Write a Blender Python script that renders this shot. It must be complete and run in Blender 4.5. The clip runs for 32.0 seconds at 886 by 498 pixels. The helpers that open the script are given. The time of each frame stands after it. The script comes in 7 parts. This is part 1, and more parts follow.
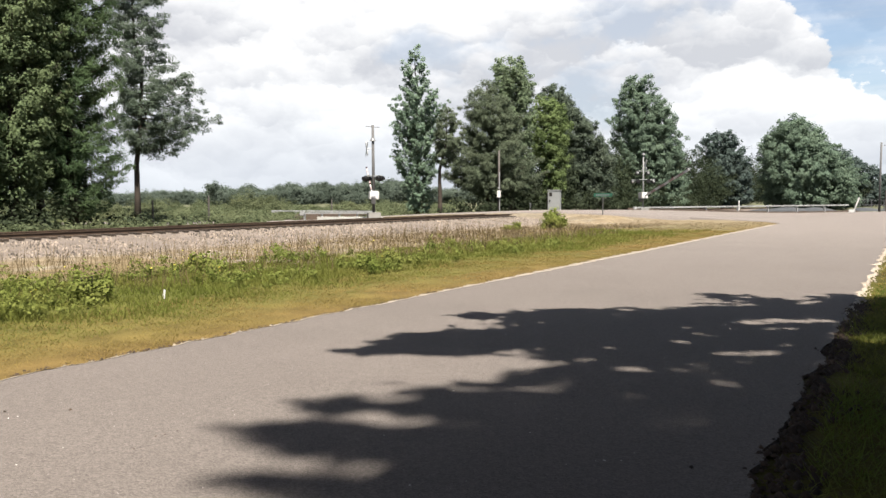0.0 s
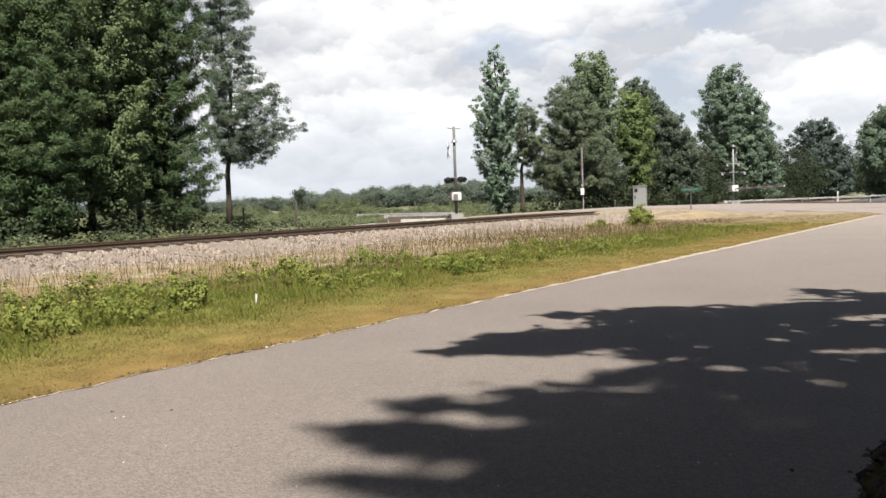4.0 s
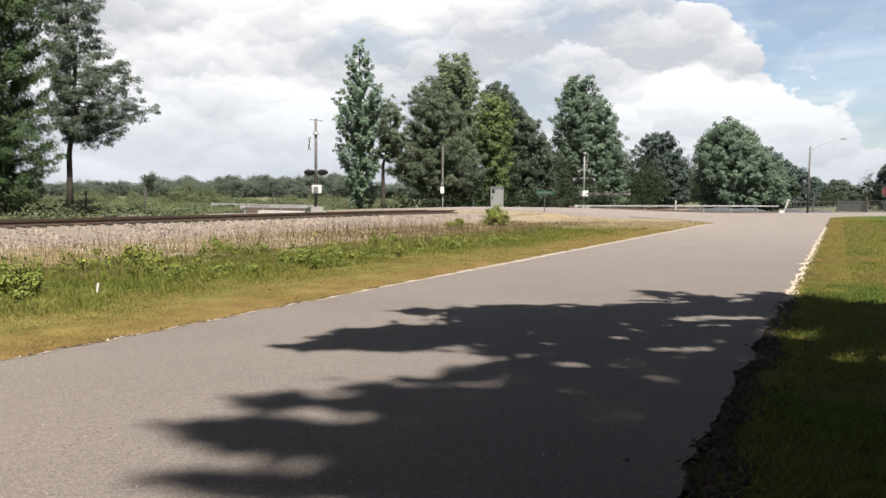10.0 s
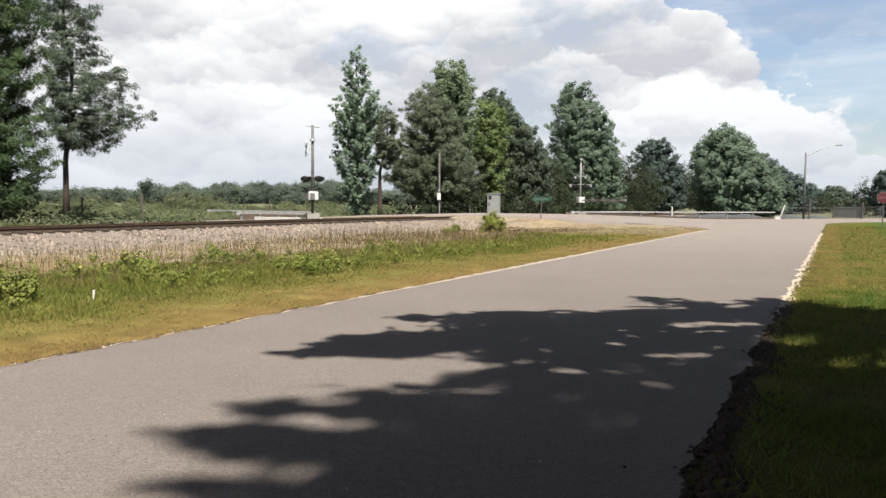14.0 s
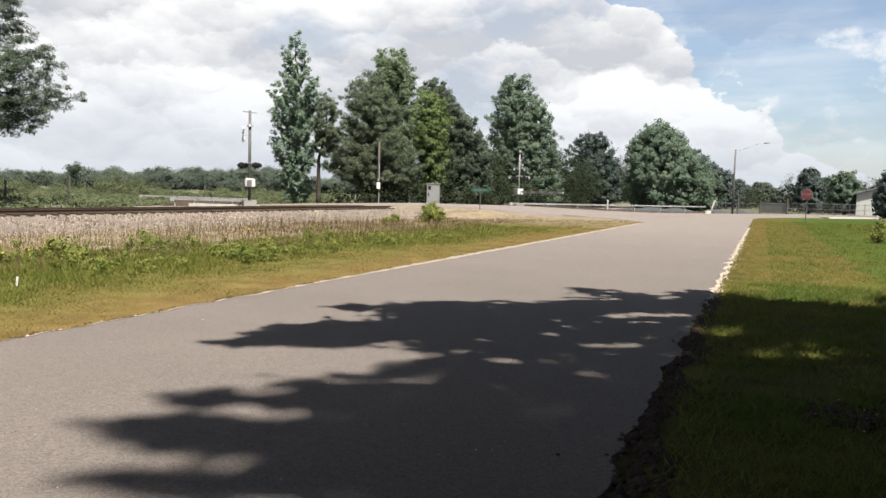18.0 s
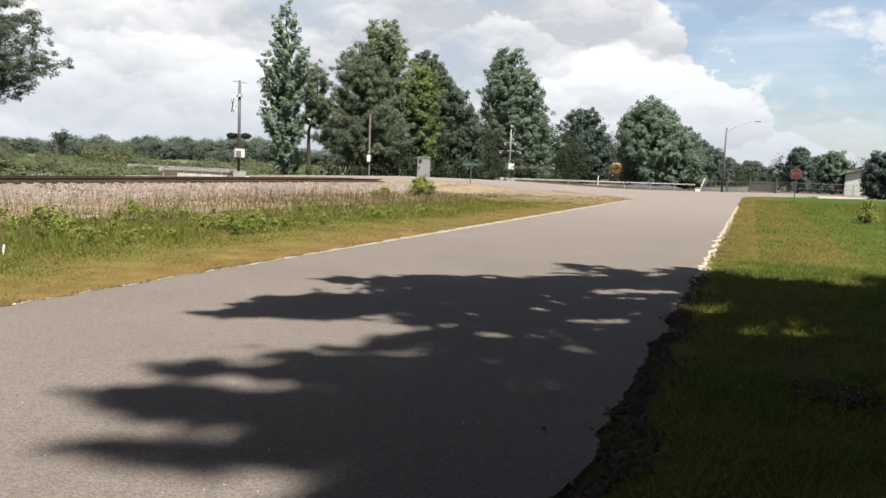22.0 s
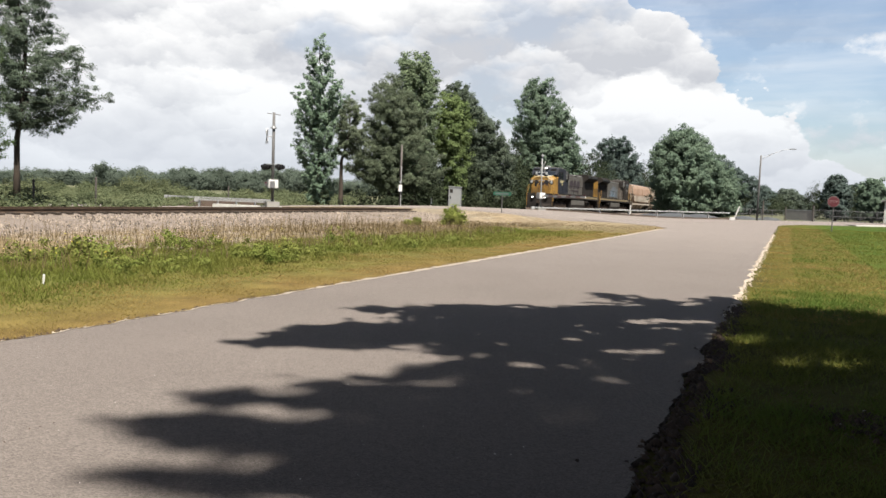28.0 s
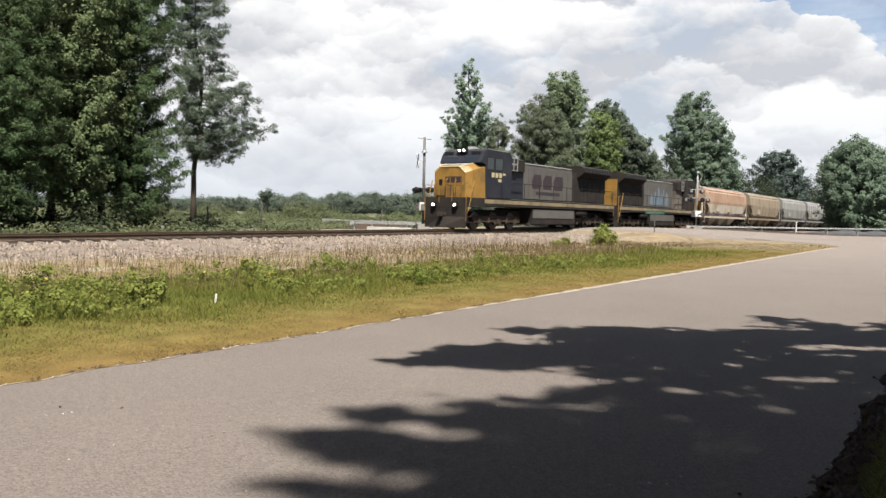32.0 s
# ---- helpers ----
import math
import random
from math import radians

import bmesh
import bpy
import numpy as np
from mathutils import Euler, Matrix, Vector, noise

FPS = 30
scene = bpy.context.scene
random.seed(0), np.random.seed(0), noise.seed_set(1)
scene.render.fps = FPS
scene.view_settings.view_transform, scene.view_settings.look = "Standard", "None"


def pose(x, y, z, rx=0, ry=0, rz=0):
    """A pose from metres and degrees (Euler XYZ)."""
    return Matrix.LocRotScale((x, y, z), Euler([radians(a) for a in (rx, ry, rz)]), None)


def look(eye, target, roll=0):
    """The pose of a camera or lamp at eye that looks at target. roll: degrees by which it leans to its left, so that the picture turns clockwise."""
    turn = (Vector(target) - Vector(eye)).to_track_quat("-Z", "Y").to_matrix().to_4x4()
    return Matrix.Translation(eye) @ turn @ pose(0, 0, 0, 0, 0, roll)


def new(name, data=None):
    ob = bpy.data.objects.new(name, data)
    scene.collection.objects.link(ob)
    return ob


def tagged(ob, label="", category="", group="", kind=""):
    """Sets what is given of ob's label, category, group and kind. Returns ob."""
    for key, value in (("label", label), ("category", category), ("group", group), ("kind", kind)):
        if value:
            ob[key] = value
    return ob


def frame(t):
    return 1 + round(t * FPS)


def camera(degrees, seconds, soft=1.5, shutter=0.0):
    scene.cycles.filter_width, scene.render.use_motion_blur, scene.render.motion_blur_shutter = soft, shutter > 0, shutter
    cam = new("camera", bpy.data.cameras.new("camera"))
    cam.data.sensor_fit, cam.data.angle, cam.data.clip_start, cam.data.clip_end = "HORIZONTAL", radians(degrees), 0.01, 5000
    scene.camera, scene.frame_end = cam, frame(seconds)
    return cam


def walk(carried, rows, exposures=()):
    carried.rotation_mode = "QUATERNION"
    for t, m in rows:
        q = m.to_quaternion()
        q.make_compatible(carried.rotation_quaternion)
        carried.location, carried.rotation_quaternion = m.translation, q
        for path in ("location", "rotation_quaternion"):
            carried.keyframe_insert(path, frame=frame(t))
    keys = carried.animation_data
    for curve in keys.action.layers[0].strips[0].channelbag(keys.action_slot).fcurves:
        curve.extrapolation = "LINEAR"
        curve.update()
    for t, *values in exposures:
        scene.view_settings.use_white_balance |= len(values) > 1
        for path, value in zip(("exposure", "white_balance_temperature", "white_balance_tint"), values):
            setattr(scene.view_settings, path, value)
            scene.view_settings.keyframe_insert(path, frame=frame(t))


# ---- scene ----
cam = camera(59.27, 32.0, soft=1.5)
EYE = (0.0, 0.0, 1.6)
PATH = [
    (0, pose(*EYE, 86.34, 0.36, -0.52)),
    (0.5, pose(*EYE, 85.57, 0.09, -1.37)),
    (1, pose(*EYE, 85.50, -0.32, -0.60)),
    (1.5, pose(*EYE, 85.36, -0.75, -0.35)),
    (2, pose(*EYE, 85.68, -0.86, 0.11)),
    (2.5, pose(*EYE, 85.18, 1.12, 1.76)),
    (4.5, pose(*EYE, 86.72, 1.74, 5.85)),
    (5, pose(*EYE, 86.35, 0.51, 0.95)),
    (5.5, pose(*EYE, 85.73, -1.03, -2.79)),
    (6, pose(*EYE, 86.78, -1.38, -4.26)),
    (6.5, pose(*EYE, 86.80, -1.25, -4.25)),
    (7, pose(*EYE, 87.30, -1.28, -4.84)),
    (7.5, pose(*EYE, 86.48, -1.51, -4.67)),
    (8, pose(*EYE, 86.52, -1.05, -4.65)),
    (8.5, pose(*EYE, 86.56, -1.02, -5.17)),
    (9, pose(*EYE, 86.37, -0.73, -4.40)),
    (9.5, pose(*EYE, 86.21, -0.45, -4.64)),
    (10, pose(*EYE, 86.03, -0.52, -4.68)),
    (10.5, pose(*EYE, 86.02, -0.53, -4.28)),
    (11, pose(*EYE, 85.90, -0.83, -3.96)),
    (11.5, pose(*EYE, 86.01, -0.81, -4.04)),
    (12, pose(*EYE, 85.99, -0.71, -4.16)),
    (12.5, pose(*EYE, 85.78, -0.86, -4.02)),
    (13, pose(*EYE, 85.90, -0.70, -3.90)),
    (13.5, pose(*EYE, 85.80, -0.65, -3.48)),
    (14, pose(*EYE, 86.50, -0.49, -4.92)),
    (14.5, pose(*EYE, 86.03, -0.70, -6.20)),
    (16.5, pose(*EYE, 85.76, -1.33, -8.86)),
    (17, pose(*EYE, 85.81, -1.25, -8.63)),
    (17.5, pose(*EYE, 85.52, -1.35, -8.67)),
    (18, pose(*EYE, 85.83, -1.48, -9.36)),
    (18.5, pose(*EYE, 85.25, -1.52, -9.57)),
    (19, pose(*EYE, 85.05, -1.80, -9.45)),
    (19.5, pose(*EYE, 84.61, -1.95, -10.11)),
    (20, pose(*EYE, 84.45, -1.93, -9.88)),
    (20.5, pose(*EYE, 84.12, -2.14, -9.77)),
    (21, pose(*EYE, 84.29, -2.10, -9.79)),
    (21.5, pose(*EYE, 84.26, -2.17, -9.87)),
    (22, pose(*EYE, 83.94, -2.35, -10.05)),
    (22.5, pose(*EYE, 84.09, -2.22, -9.86)),
    (23, pose(*EYE, 84.34, -2.35, -9.43)),
    (23.5, pose(*EYE, 84.22, -2.54, -9.54)),
    (24, pose(*EYE, 84.10, -2.57, -9.50)),
    (24.5, pose(*EYE, 84.05, -2.47, -9.34)),
    (26.5, pose(*EYE, 84.88, -2.38, -8.90)),
    (27, pose(*EYE, 84.88, -2.21, -8.37)),
    (27.5, pose(*EYE, 86.29, -2.49, -7.65)),
    (28, pose(*EYE, 86.01, -2.08, -7.76)),
    (28.5, pose(*EYE, 84.23, -1.73, -7.48)),
    (29, pose(*EYE, 83.66, -1.77, -6.56)),
    (29.5, pose(*EYE, 84.28, -2.11, -6.14)),
    (30, pose(*EYE, 84.80, -1.31, -4.19)),
    (30.5, pose(*EYE, 85.79, -0.97, -2.01)),
    (31, pose(*EYE, 86.50, -1.16, -1.48)),
    (31.5, pose(*EYE, 86.99, -1.27, 1.24)),
    (32, pose(*EYE, 87.24, -1.18, 3.11)),
]
walk(cam, PATH, exposures=((0.0, 1.82), (5.0, 1.76), (12.0, 1.7), (32.0, 1.7)))


# ---- world, sun, exposure ----
SUN_YAW, SUN_ELEV = -165.0, 62.0
_a, _e = radians(SUN_YAW), radians(SUN_ELEV)
TO_SUN = Vector((-math.sin(_a) * math.cos(_e), math.cos(_a) * math.cos(_e), math.sin(_e)))
sun = new("sun", bpy.data.lights.new("sun", "SUN"))
sun.data.energy, sun.data.angle, sun.data.color = 5.0, radians(1.0), (1.0, 0.94, 0.86)
sun.matrix_world = look(TO_SUN * 50, (0, 0, 0))


def build_world():
    w = bpy.data.worlds.new("sky")
    scene.world = w
    w.use_nodes = True
    nt = w.node_tree
    nt.nodes.clear()
    N, L = nt.nodes.new, nt.links.new

    def math_node(op, a, b=None, clamp=False):
        n = N("ShaderNodeMath")
        n.operation, n.use_clamp = op, clamp
        for i, v in enumerate((a, b)):
            if v is None:
                continue
            if isinstance(v, (int, float)):
                n.inputs[i].default_value = v
            else:
                L(v, n.inputs[i])
        return n.outputs[0]

    out = N("ShaderNodeOutputWorld")
    coord = N("ShaderNodeTexCoord")
    sky = N("ShaderNodeTexSky")
    sky.sky_type, sky.sun_disc = "NISHITA", False
    sky.sun_elevation, sky.sun_rotation = _e, -_a
    sky.dust_density, sky.ozone_density, sky.air_density = 1.2, 2.0, 1.0
    back = N("ShaderNodeBackground")
    back.inputs[1].default_value = 0.044
    L(sky.outputs[0], back.inputs[0])
    sep = N("ShaderNodeSeparateXYZ")
    L(coord.outputs["Generated"], sep.inputs[0])
    # the cloud field lies on the sphere of directions, flattened so that the clouds are wider than high
    def mapped(loc, z):
        n = N("ShaderNodeMapping")
        n.inputs["Scale"].default_value, n.inputs["Location"].default_value = (1.0, 1.0, z), loc
        L(coord.outputs["Generated"], n.inputs[0])
        return n

    def field(vec, scale, detail, rough):
        n = N("ShaderNodeTexNoise")
        n.inputs["Scale"].default_value, n.inputs["Detail"].default_value, n.inputs["Roughness"].default_value = scale, detail, rough
        L(vec.outputs[0], n.inputs["Vector"])
        return n.outputs[0]

    def spread(v, lo, hi, a=0.0, b=1.0, kind="SMOOTHSTEP"):
        n = N("ShaderNodeMapRange")
        n.interpolation_type = kind
        for i, q in ((1, lo), (2, hi), (3, a), (4, b)):
            n.inputs[i].default_value = q
        L(v, n.inputs[0])
        return n.outputs[0]

    flat = mapped((1.7, 0.4, 0.15), 1.6)
    here = field(flat, 7.5, 8, 0.56)
    broad = field(mapped((4.2, 1.1, 0.3), 2.4), 3.2, 4, 0.55)
    side = math_node("MULTIPLY", math_node("ARCTAN2", sep.outputs[0], sep.outputs[1]), 57.3)
    rise = math_node("MULTIPLY", math_node("ARCSINE", sep.outputs[2]), 57.3)
    # cumulus heads: cells whose outline is stirred by noise at two scales; each is bright on its crown and grey towards its base
    def stirred(amount, scale, detail):
        stir = N("ShaderNodeTexNoise")
        stir.inputs["Scale"].default_value, stir.inputs["Detail"].default_value, stir.inputs["Roughness"].default_value = scale, detail, 0.6
        L(flat.outputs[0], stir.inputs["Vector"])
        push = N("ShaderNodeVectorMath")
        push.operation = "MULTIPLY_ADD"
        push.inputs[1].default_value = (amount,) * 3
        L(stir.outputs["Color"], push.inputs[0])
        L(flat.outputs[0], push.inputs[2])
        return push.outputs[0]

    def heads(vec, scale):
        """How far below or above the middle of its cell a direction lies, and how far from it."""
        n = N("ShaderNodeTexVoronoi")
        n.feature = "SMOOTH_F1"
        n.inputs["Scale"].default_value, n.inputs["Smoothness"].default_value = scale, 0.3
        L(vec, n.inputs["Vector"])
        gap = N("ShaderNodeVectorMath")
        gap.operation = "SUBTRACT"
        L(vec, gap.inputs[0])
        L(n.outputs["Position"], gap.inputs[1])
        up = N("ShaderNodeSeparateXYZ")
        L(gap.outputs[0], up.inputs[0])
        return math_node("MULTIPLY", up.outputs[2], scale), n.outputs["Distance"]

    vec_a, vec_b = stirred(0.1, 9.0, 6), stirred(0.07, 22.0, 5)
    up_a = heads(vec_a, 4.4)[0]
    up_b, far_b = heads(vec_b, 10.0)
    up_c, far_c = heads(vec_b, 27.0)
    lumpy = math_node("ADD", math_node("MULTIPLY", far_b, 7.0), math_node("MULTIPLY", far_c, 3.0))
    # the cloud bank ends towards the right, where the blue shows with a few puffs and thin streaks
    edge = math_node("ADD", math_node("ADD", side, math_node("MULTIPLY", rise, 1.3)), math_node("ADD", lumpy, math_node("MULTIPLY", here, -9.0)))
    bank = spread(edge, 39.2, 40.0, 1.0, 0.0)
    puffs = spread(math_node("ADD", math_node("ADD", here, math_node("MULTIPLY", far_b, -0.12)), math_node("MULTIPLY", rise, -0.0015)), 0.425, 0.545)
    gaps = spread(math_node("ADD", here, broad), 0.76, 0.92, 0.72, 1.0)
    # fewer clouds overhead than towards the horizon
    bank = math_node("MULTIPLY", bank, spread(rise, 20.0, 42.0, 1.0, 0.12))
    cover = math_node("MAXIMUM", math_node("MULTIPLY", bank, gaps), math_node("MULTIPLY", math_node("MULTIPLY", puffs, spread(rise, 20.0, 42.0, 1.0, 0.2)), 0.75))
    streaks = N("ShaderNodeMapping")
    streaks.inputs["Scale"].default_value, streaks.inputs["Rotation"].default_value = (1.0, 1.0, 9.0), (0.0, 0.12, 0.0)
    L(coord.outputs["Generated"], streaks.inputs[0])
    veil = spread(field(streaks, 3.5, 5, 0.55), 0.4, 0.75, 0.16, 0.5)
    cover = math_node("MAXIMUM", cover, math_node("MULTIPLY", veil, spread(rise, 20.0, 42.0, 1.0, 0.3)))
    haze = spread(rise, 0.0, 9.0, 0.6, 0.0)
    cover = math_node("MAXIMUM", cover, haze)
    # light from above: crowns white, bases grey, most strongly in the broad darker belts
    relief = math_node("ADD", math_node("ADD", math_node("MULTIPLY", up_a, 0.42), math_node("MULTIPLY", up_b, 0.5)), math_node("MULTIPLY", up_c, 0.16))
    relief = math_node("ADD", relief, math_node("MULTIPLY", math_node("SUBTRACT", here, 0.5), 0.8))
    relief = math_node("ADD", relief, math_node("MULTIPLY", math_node("SUBTRACT", broad, 0.5), 1.0))
    # thin bright rim of the bank against the blue
    relief = math_node("ADD", relief, spread(edge, 34.5, 39.5, 0.0, 0.1))
    # hazy and even close to the horizon
    relief = math_node("MULTIPLY", relief, spread(rise, 1.0, 9.0, 0.35, 1.0))
    tone = N("ShaderNodeValToRGB")
    tone.color_ramp.elements[0].color = (0.6, 0.618, 0.66, 1)
    tone.color_ramp.elements[1].color = (1.0, 1.0, 1.0, 1)
    tone.color_ramp.elements[0].position, tone.color_ramp.elements[1].position = 0.05, 0.95
    L(spread(relief, -0.35, 0.33, kind="LINEAR"), tone.inputs[0])
    cloud = N("ShaderNodeBackground")
    cloud.inputs[1].default_value = 0.322
    # clouds low over the horizon are greyer, seen through more air
    low = N("ShaderNodeMix")
    low.data_type, low.blend_type = "RGBA", "MULTIPLY"
    L(spread(rise, 0.0, 11.0, 1.0, 0.0), low.inputs[0])
    L(tone.outputs[0], low.inputs[6])
    low.inputs[7].default_value = (0.83, 0.87, 0.92, 1)
    L(low.outputs[2], cloud.inputs[0])
    mix = N("ShaderNodeMixShader")
    L(cover, mix.inputs[0])
    L(back.outputs[0], mix.inputs[1])
    L(cloud.outputs[0], mix.inputs[2])
    L(mix.outputs[0], out.inputs[0])


build_world()


# ---- materials ----
def surf(name, a, b, scale=2.0, rough=0.8, metal=0.0, bump=0.0, bump_scale=40.0, fine=0.35, island=0.0, translucent=0.0, spec=0.3, stain=None, each=0.0):
    """A surface that varies between the colours a and b at two scales, with fine relief; island: spread over loose pieces; each: spread over objects."""
    m = bpy.data.materials.new(name)
    m.use_nodes = True
    nt = m.node_tree
    nt.nodes.clear()
    N, L = nt.nodes.new, nt.links.new
    out, p, co = N("ShaderNodeOutputMaterial"), N("ShaderNodeBsdfPrincipled"), N("ShaderNodeTexCoord")
    p.inputs["Roughness"].default_value, p.inputs["Metallic"].default_value = rough, metal
    p.inputs["Specular IOR Level"].default_value = spec

    def noise_at(s, detail=5):
        n = N("ShaderNodeTexNoise")
        n.inputs["Scale"].default_value, n.inputs["Detail"].default_value = s, detail
        L(co.outputs["Object"], n.inputs["Vector"])
        return n.outputs[0]

    def mixed(fac, x, y, mode="MIX"):
        n = N("ShaderNodeMix")
        n.data_type, n.blend_type = "RGBA", mode
        for sock, v in ((n.inputs[0], fac), (n.inputs[6], x), (n.inputs[7], y)):
            if isinstance(v, float):
                sock.default_value = v
            elif isinstance(v, tuple):
                sock.default_value = (*v, 1)
            else:
                L(v, sock)
        return n.outputs[2]

    def ranged(v, lo, hi):
        n = N("ShaderNodeMapRange")
        n.inputs[1].default_value, n.inputs[2].default_value = lo, hi
        L(v, n.inputs[0])
        return n.outputs[0]

    col = mixed(ranged(noise_at(scale), 0.3, 0.7), a, b)
    if fine:
        dark = tuple(c * 0.45 for c in a)
        col = mixed(ranged(noise_at(scale * 9, 3), 0.45, 0.45 + 0.6 / max(fine, 0.05)), col, dark)
    if stain:
        col = mixed(ranged(noise_at(scale * 0.6, 8), 0.5, 0.72), col, stain)
    for amount, node, sock in ((island, "ShaderNodeNewGeometry", "Random Per Island"), (each, "ShaderNodeObjectInfo", "Random")):
        if amount:
            g = N(node)
            h = N("ShaderNodeHueSaturation")
            L(ranged(g.outputs[sock], -0.0, 1.0), (mr := N("ShaderNodeMapRange")).inputs[0])
            mr.inputs[3].default_value, mr.inputs[4].default_value = 1 - amount, 1 + amount
            L(mr.outputs[0], h.inputs["Value"])
            L(col, h.inputs["Color"])
            col = h.outputs[0]
    L(col, p.inputs["Base Color"])
    if bump:
        bn = N("ShaderNodeBump")
        bn.inputs["Strength"].default_value = bump
        bn.inputs["Distance"].default_value = 0.02
        L(noise_at(bump_scale, 3), bn.inputs["Height"])
        L(bn.outputs[0], p.inputs["Normal"])
    if translucent:
        tr, mx = N("ShaderNodeBsdfTranslucent"), N("ShaderNodeMixShader")
        L(col, tr.inputs[0])
        mx.inputs[0].default_value = translucent
        L(p.outputs[0], mx.inputs[1])
        L(tr.outputs[0], mx.inputs[2])
        L(mx.outputs[0], out.inputs[0])
    else:
        L(p.outputs[0], out.inputs[0])
    return m


def glow(name, color, strength):
    m = bpy.data.materials.new(name)
    m.use_nodes = True
    p = m.node_tree.nodes["Principled BSDF"]
    p.inputs["Base Color"].default_value = (*color, 1)
    p.inputs["Emission Color"].default_value = (*color, 1)
    p.inputs["Emission Strength"].default_value = strength
    return m


ROAD_YAW, TRACK_YAW = -31.7, -32.5
U = Vector((math.sin(radians(-ROAD_YAW)), math.cos(radians(ROAD_YAW)), 0))      # along the road
NV = Vector((U.y, -U.x, 0))                                                    # across it, to the right
UT = Vector((math.sin(radians(-TRACK_YAW)), math.cos(radians(TRACK_YAW)), 0))   # along the track
NT = Vector((UT.y, -UT.x, 0))
TRACK_N, RAIL_Z = -26.0, 0.58
W = Vector((0.912, 0.410, 0)).normalized()                                      # along the crossing street, right of the rails
ROAD_LEFT, ROAD_RIGHT = -6.85, -0.72


def ground_material():
    """Mown straw-green verge, tall green weeds, dry grass and grit before the ballast, fields beyond."""
    m = bpy.data.materials.new("verge_soil_and_grass")
    m.use_nodes = True
    nt = m.node_tree
    N, L = nt.nodes.new, nt.links.new
    p = nt.nodes["Principled BSDF"]
    p.inputs["Roughness"].default_value, p.inputs["Specular IOR Level"].default_value, p.inputs["Diffuse Roughness"].default_value = 0.95, 0.05, 1.0
    co = N("ShaderNodeTexCoord")
    dot = N("ShaderNodeVectorMath")
    dot.operation = "DOT_PRODUCT"
    dot.inputs[1].default_value = NV
    L(co.outputs["Object"], dot.inputs[0])

    def noise_at(s, detail=5):
        n = N("ShaderNodeTexNoise")
        n.inputs["Scale"].default_value, n.inputs["Detail"].default_value = s, detail
        L(co.outputs["Object"], n.inputs["Vector"])
        return n.outputs[0]

    wob = N("ShaderNodeMath")
    wob.operation = "MULTIPLY_ADD"
    wob.inputs[1].default_value = 3.2
    L(noise_at(0.35, 6), wob.inputs[0])
    L(dot.outputs["Value"], wob.inputs[2])
    rng = N("ShaderNodeMapRange")
    rng.inputs[1].default_value, rng.inputs[2].default_value = -40.0, 20.0
    L(wob.outputs[0], rng.inputs[0])
    ramp = N("ShaderNodeValToRGB")
    e = ramp.color_ramp.elements
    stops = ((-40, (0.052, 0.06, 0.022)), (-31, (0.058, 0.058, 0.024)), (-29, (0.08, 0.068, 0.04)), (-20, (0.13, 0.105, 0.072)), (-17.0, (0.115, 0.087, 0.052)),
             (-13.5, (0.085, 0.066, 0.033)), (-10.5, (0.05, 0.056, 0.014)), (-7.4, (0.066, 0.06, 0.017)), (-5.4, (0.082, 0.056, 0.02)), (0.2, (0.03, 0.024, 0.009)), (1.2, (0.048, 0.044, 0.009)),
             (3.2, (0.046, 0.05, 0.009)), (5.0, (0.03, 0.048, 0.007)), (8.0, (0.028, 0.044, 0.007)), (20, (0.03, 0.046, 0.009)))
    while len(e) < len(stops):
        e.new(0.5)
    for el, (n, c) in zip(e, stops):
        el.position, el.color = (n + 40) / 60, (*c, 1)
    L(rng.outputs[0], ramp.inputs[0])
    mul = N("ShaderNodeMix")
    mul.data_type, mul.blend_type = "RGBA", "MULTIPLY"
    mul.inputs[0].default_value = 1.0
    tone = N("ShaderNodeMapRange")
    tone.inputs[1].default_value, tone.inputs[2].default_value, tone.inputs[3].default_value, tone.inputs[4].default_value = 0.3, 0.7, 0.7, 1.28
    L(noise_at(1.9, 8), tone.inputs[0])
    L(ramp.outputs[0], mul.inputs[6])
    L(tone.outputs[0], mul.inputs[7])
    ahead = N("ShaderNodeVectorMath")
    ahead.operation = "DOT_PRODUCT"
    ahead.inputs[1].default_value = U
    L(co.outputs["Object"], ahead.inputs[0])
    far, island = N("ShaderNodeMapRange"), N("ShaderNodeMapRange")
    far.inputs[1].default_value, far.inputs[2].default_value = 32.0, 50.0
    far.inputs[4].default_value = 0.85
    L(ahead.outputs["Value"], far.inputs[0])
    island.inputs[1].default_value, island.inputs[2].default_value = -4.0, -8.0
    L(wob.outputs[0], island.inputs[0])
    bank = N("ShaderNodeMapRange")
    bank.inputs[1].default_value, bank.inputs[2].default_value = -27.0, -23.0
    L(wob.outputs[0], bank.inputs[0])
    near = N("ShaderNodeMath")
    near.operation = "MULTIPLY"
    L(island.outputs[0], near.inputs[0])
    L(bank.outputs[0], near.inputs[1])
    both = N("ShaderNodeMath")
    both.operation = "MULTIPLY"
    L(far.outputs[0], both.inputs[0])
    L(near.outputs[0], both.inputs[1])
    dry = N("ShaderNodeMix")
    dry.data_type = "RGBA"
    L(both.outputs[0], dry.inputs[0])
    L(ramp.outputs[0], dry.inputs[6])
    kind = N("ShaderNodeMix")
    kind.data_type = "RGBA"
    kind.inputs[6].default_value, kind.inputs[7].default_value = (0.125, 0.104, 0.074, 1), (0.14, 0.11, 0.072, 1)
    where = N("ShaderNodeMapRange")
    where.inputs[1].default_value, where.inputs[2].default_value = -20.5, -17.0
    L(wob.outputs[0], where.inputs[0])
    L(where.outputs[0], kind.inputs[0])
    L(kind.outputs[2], dry.inputs[7])
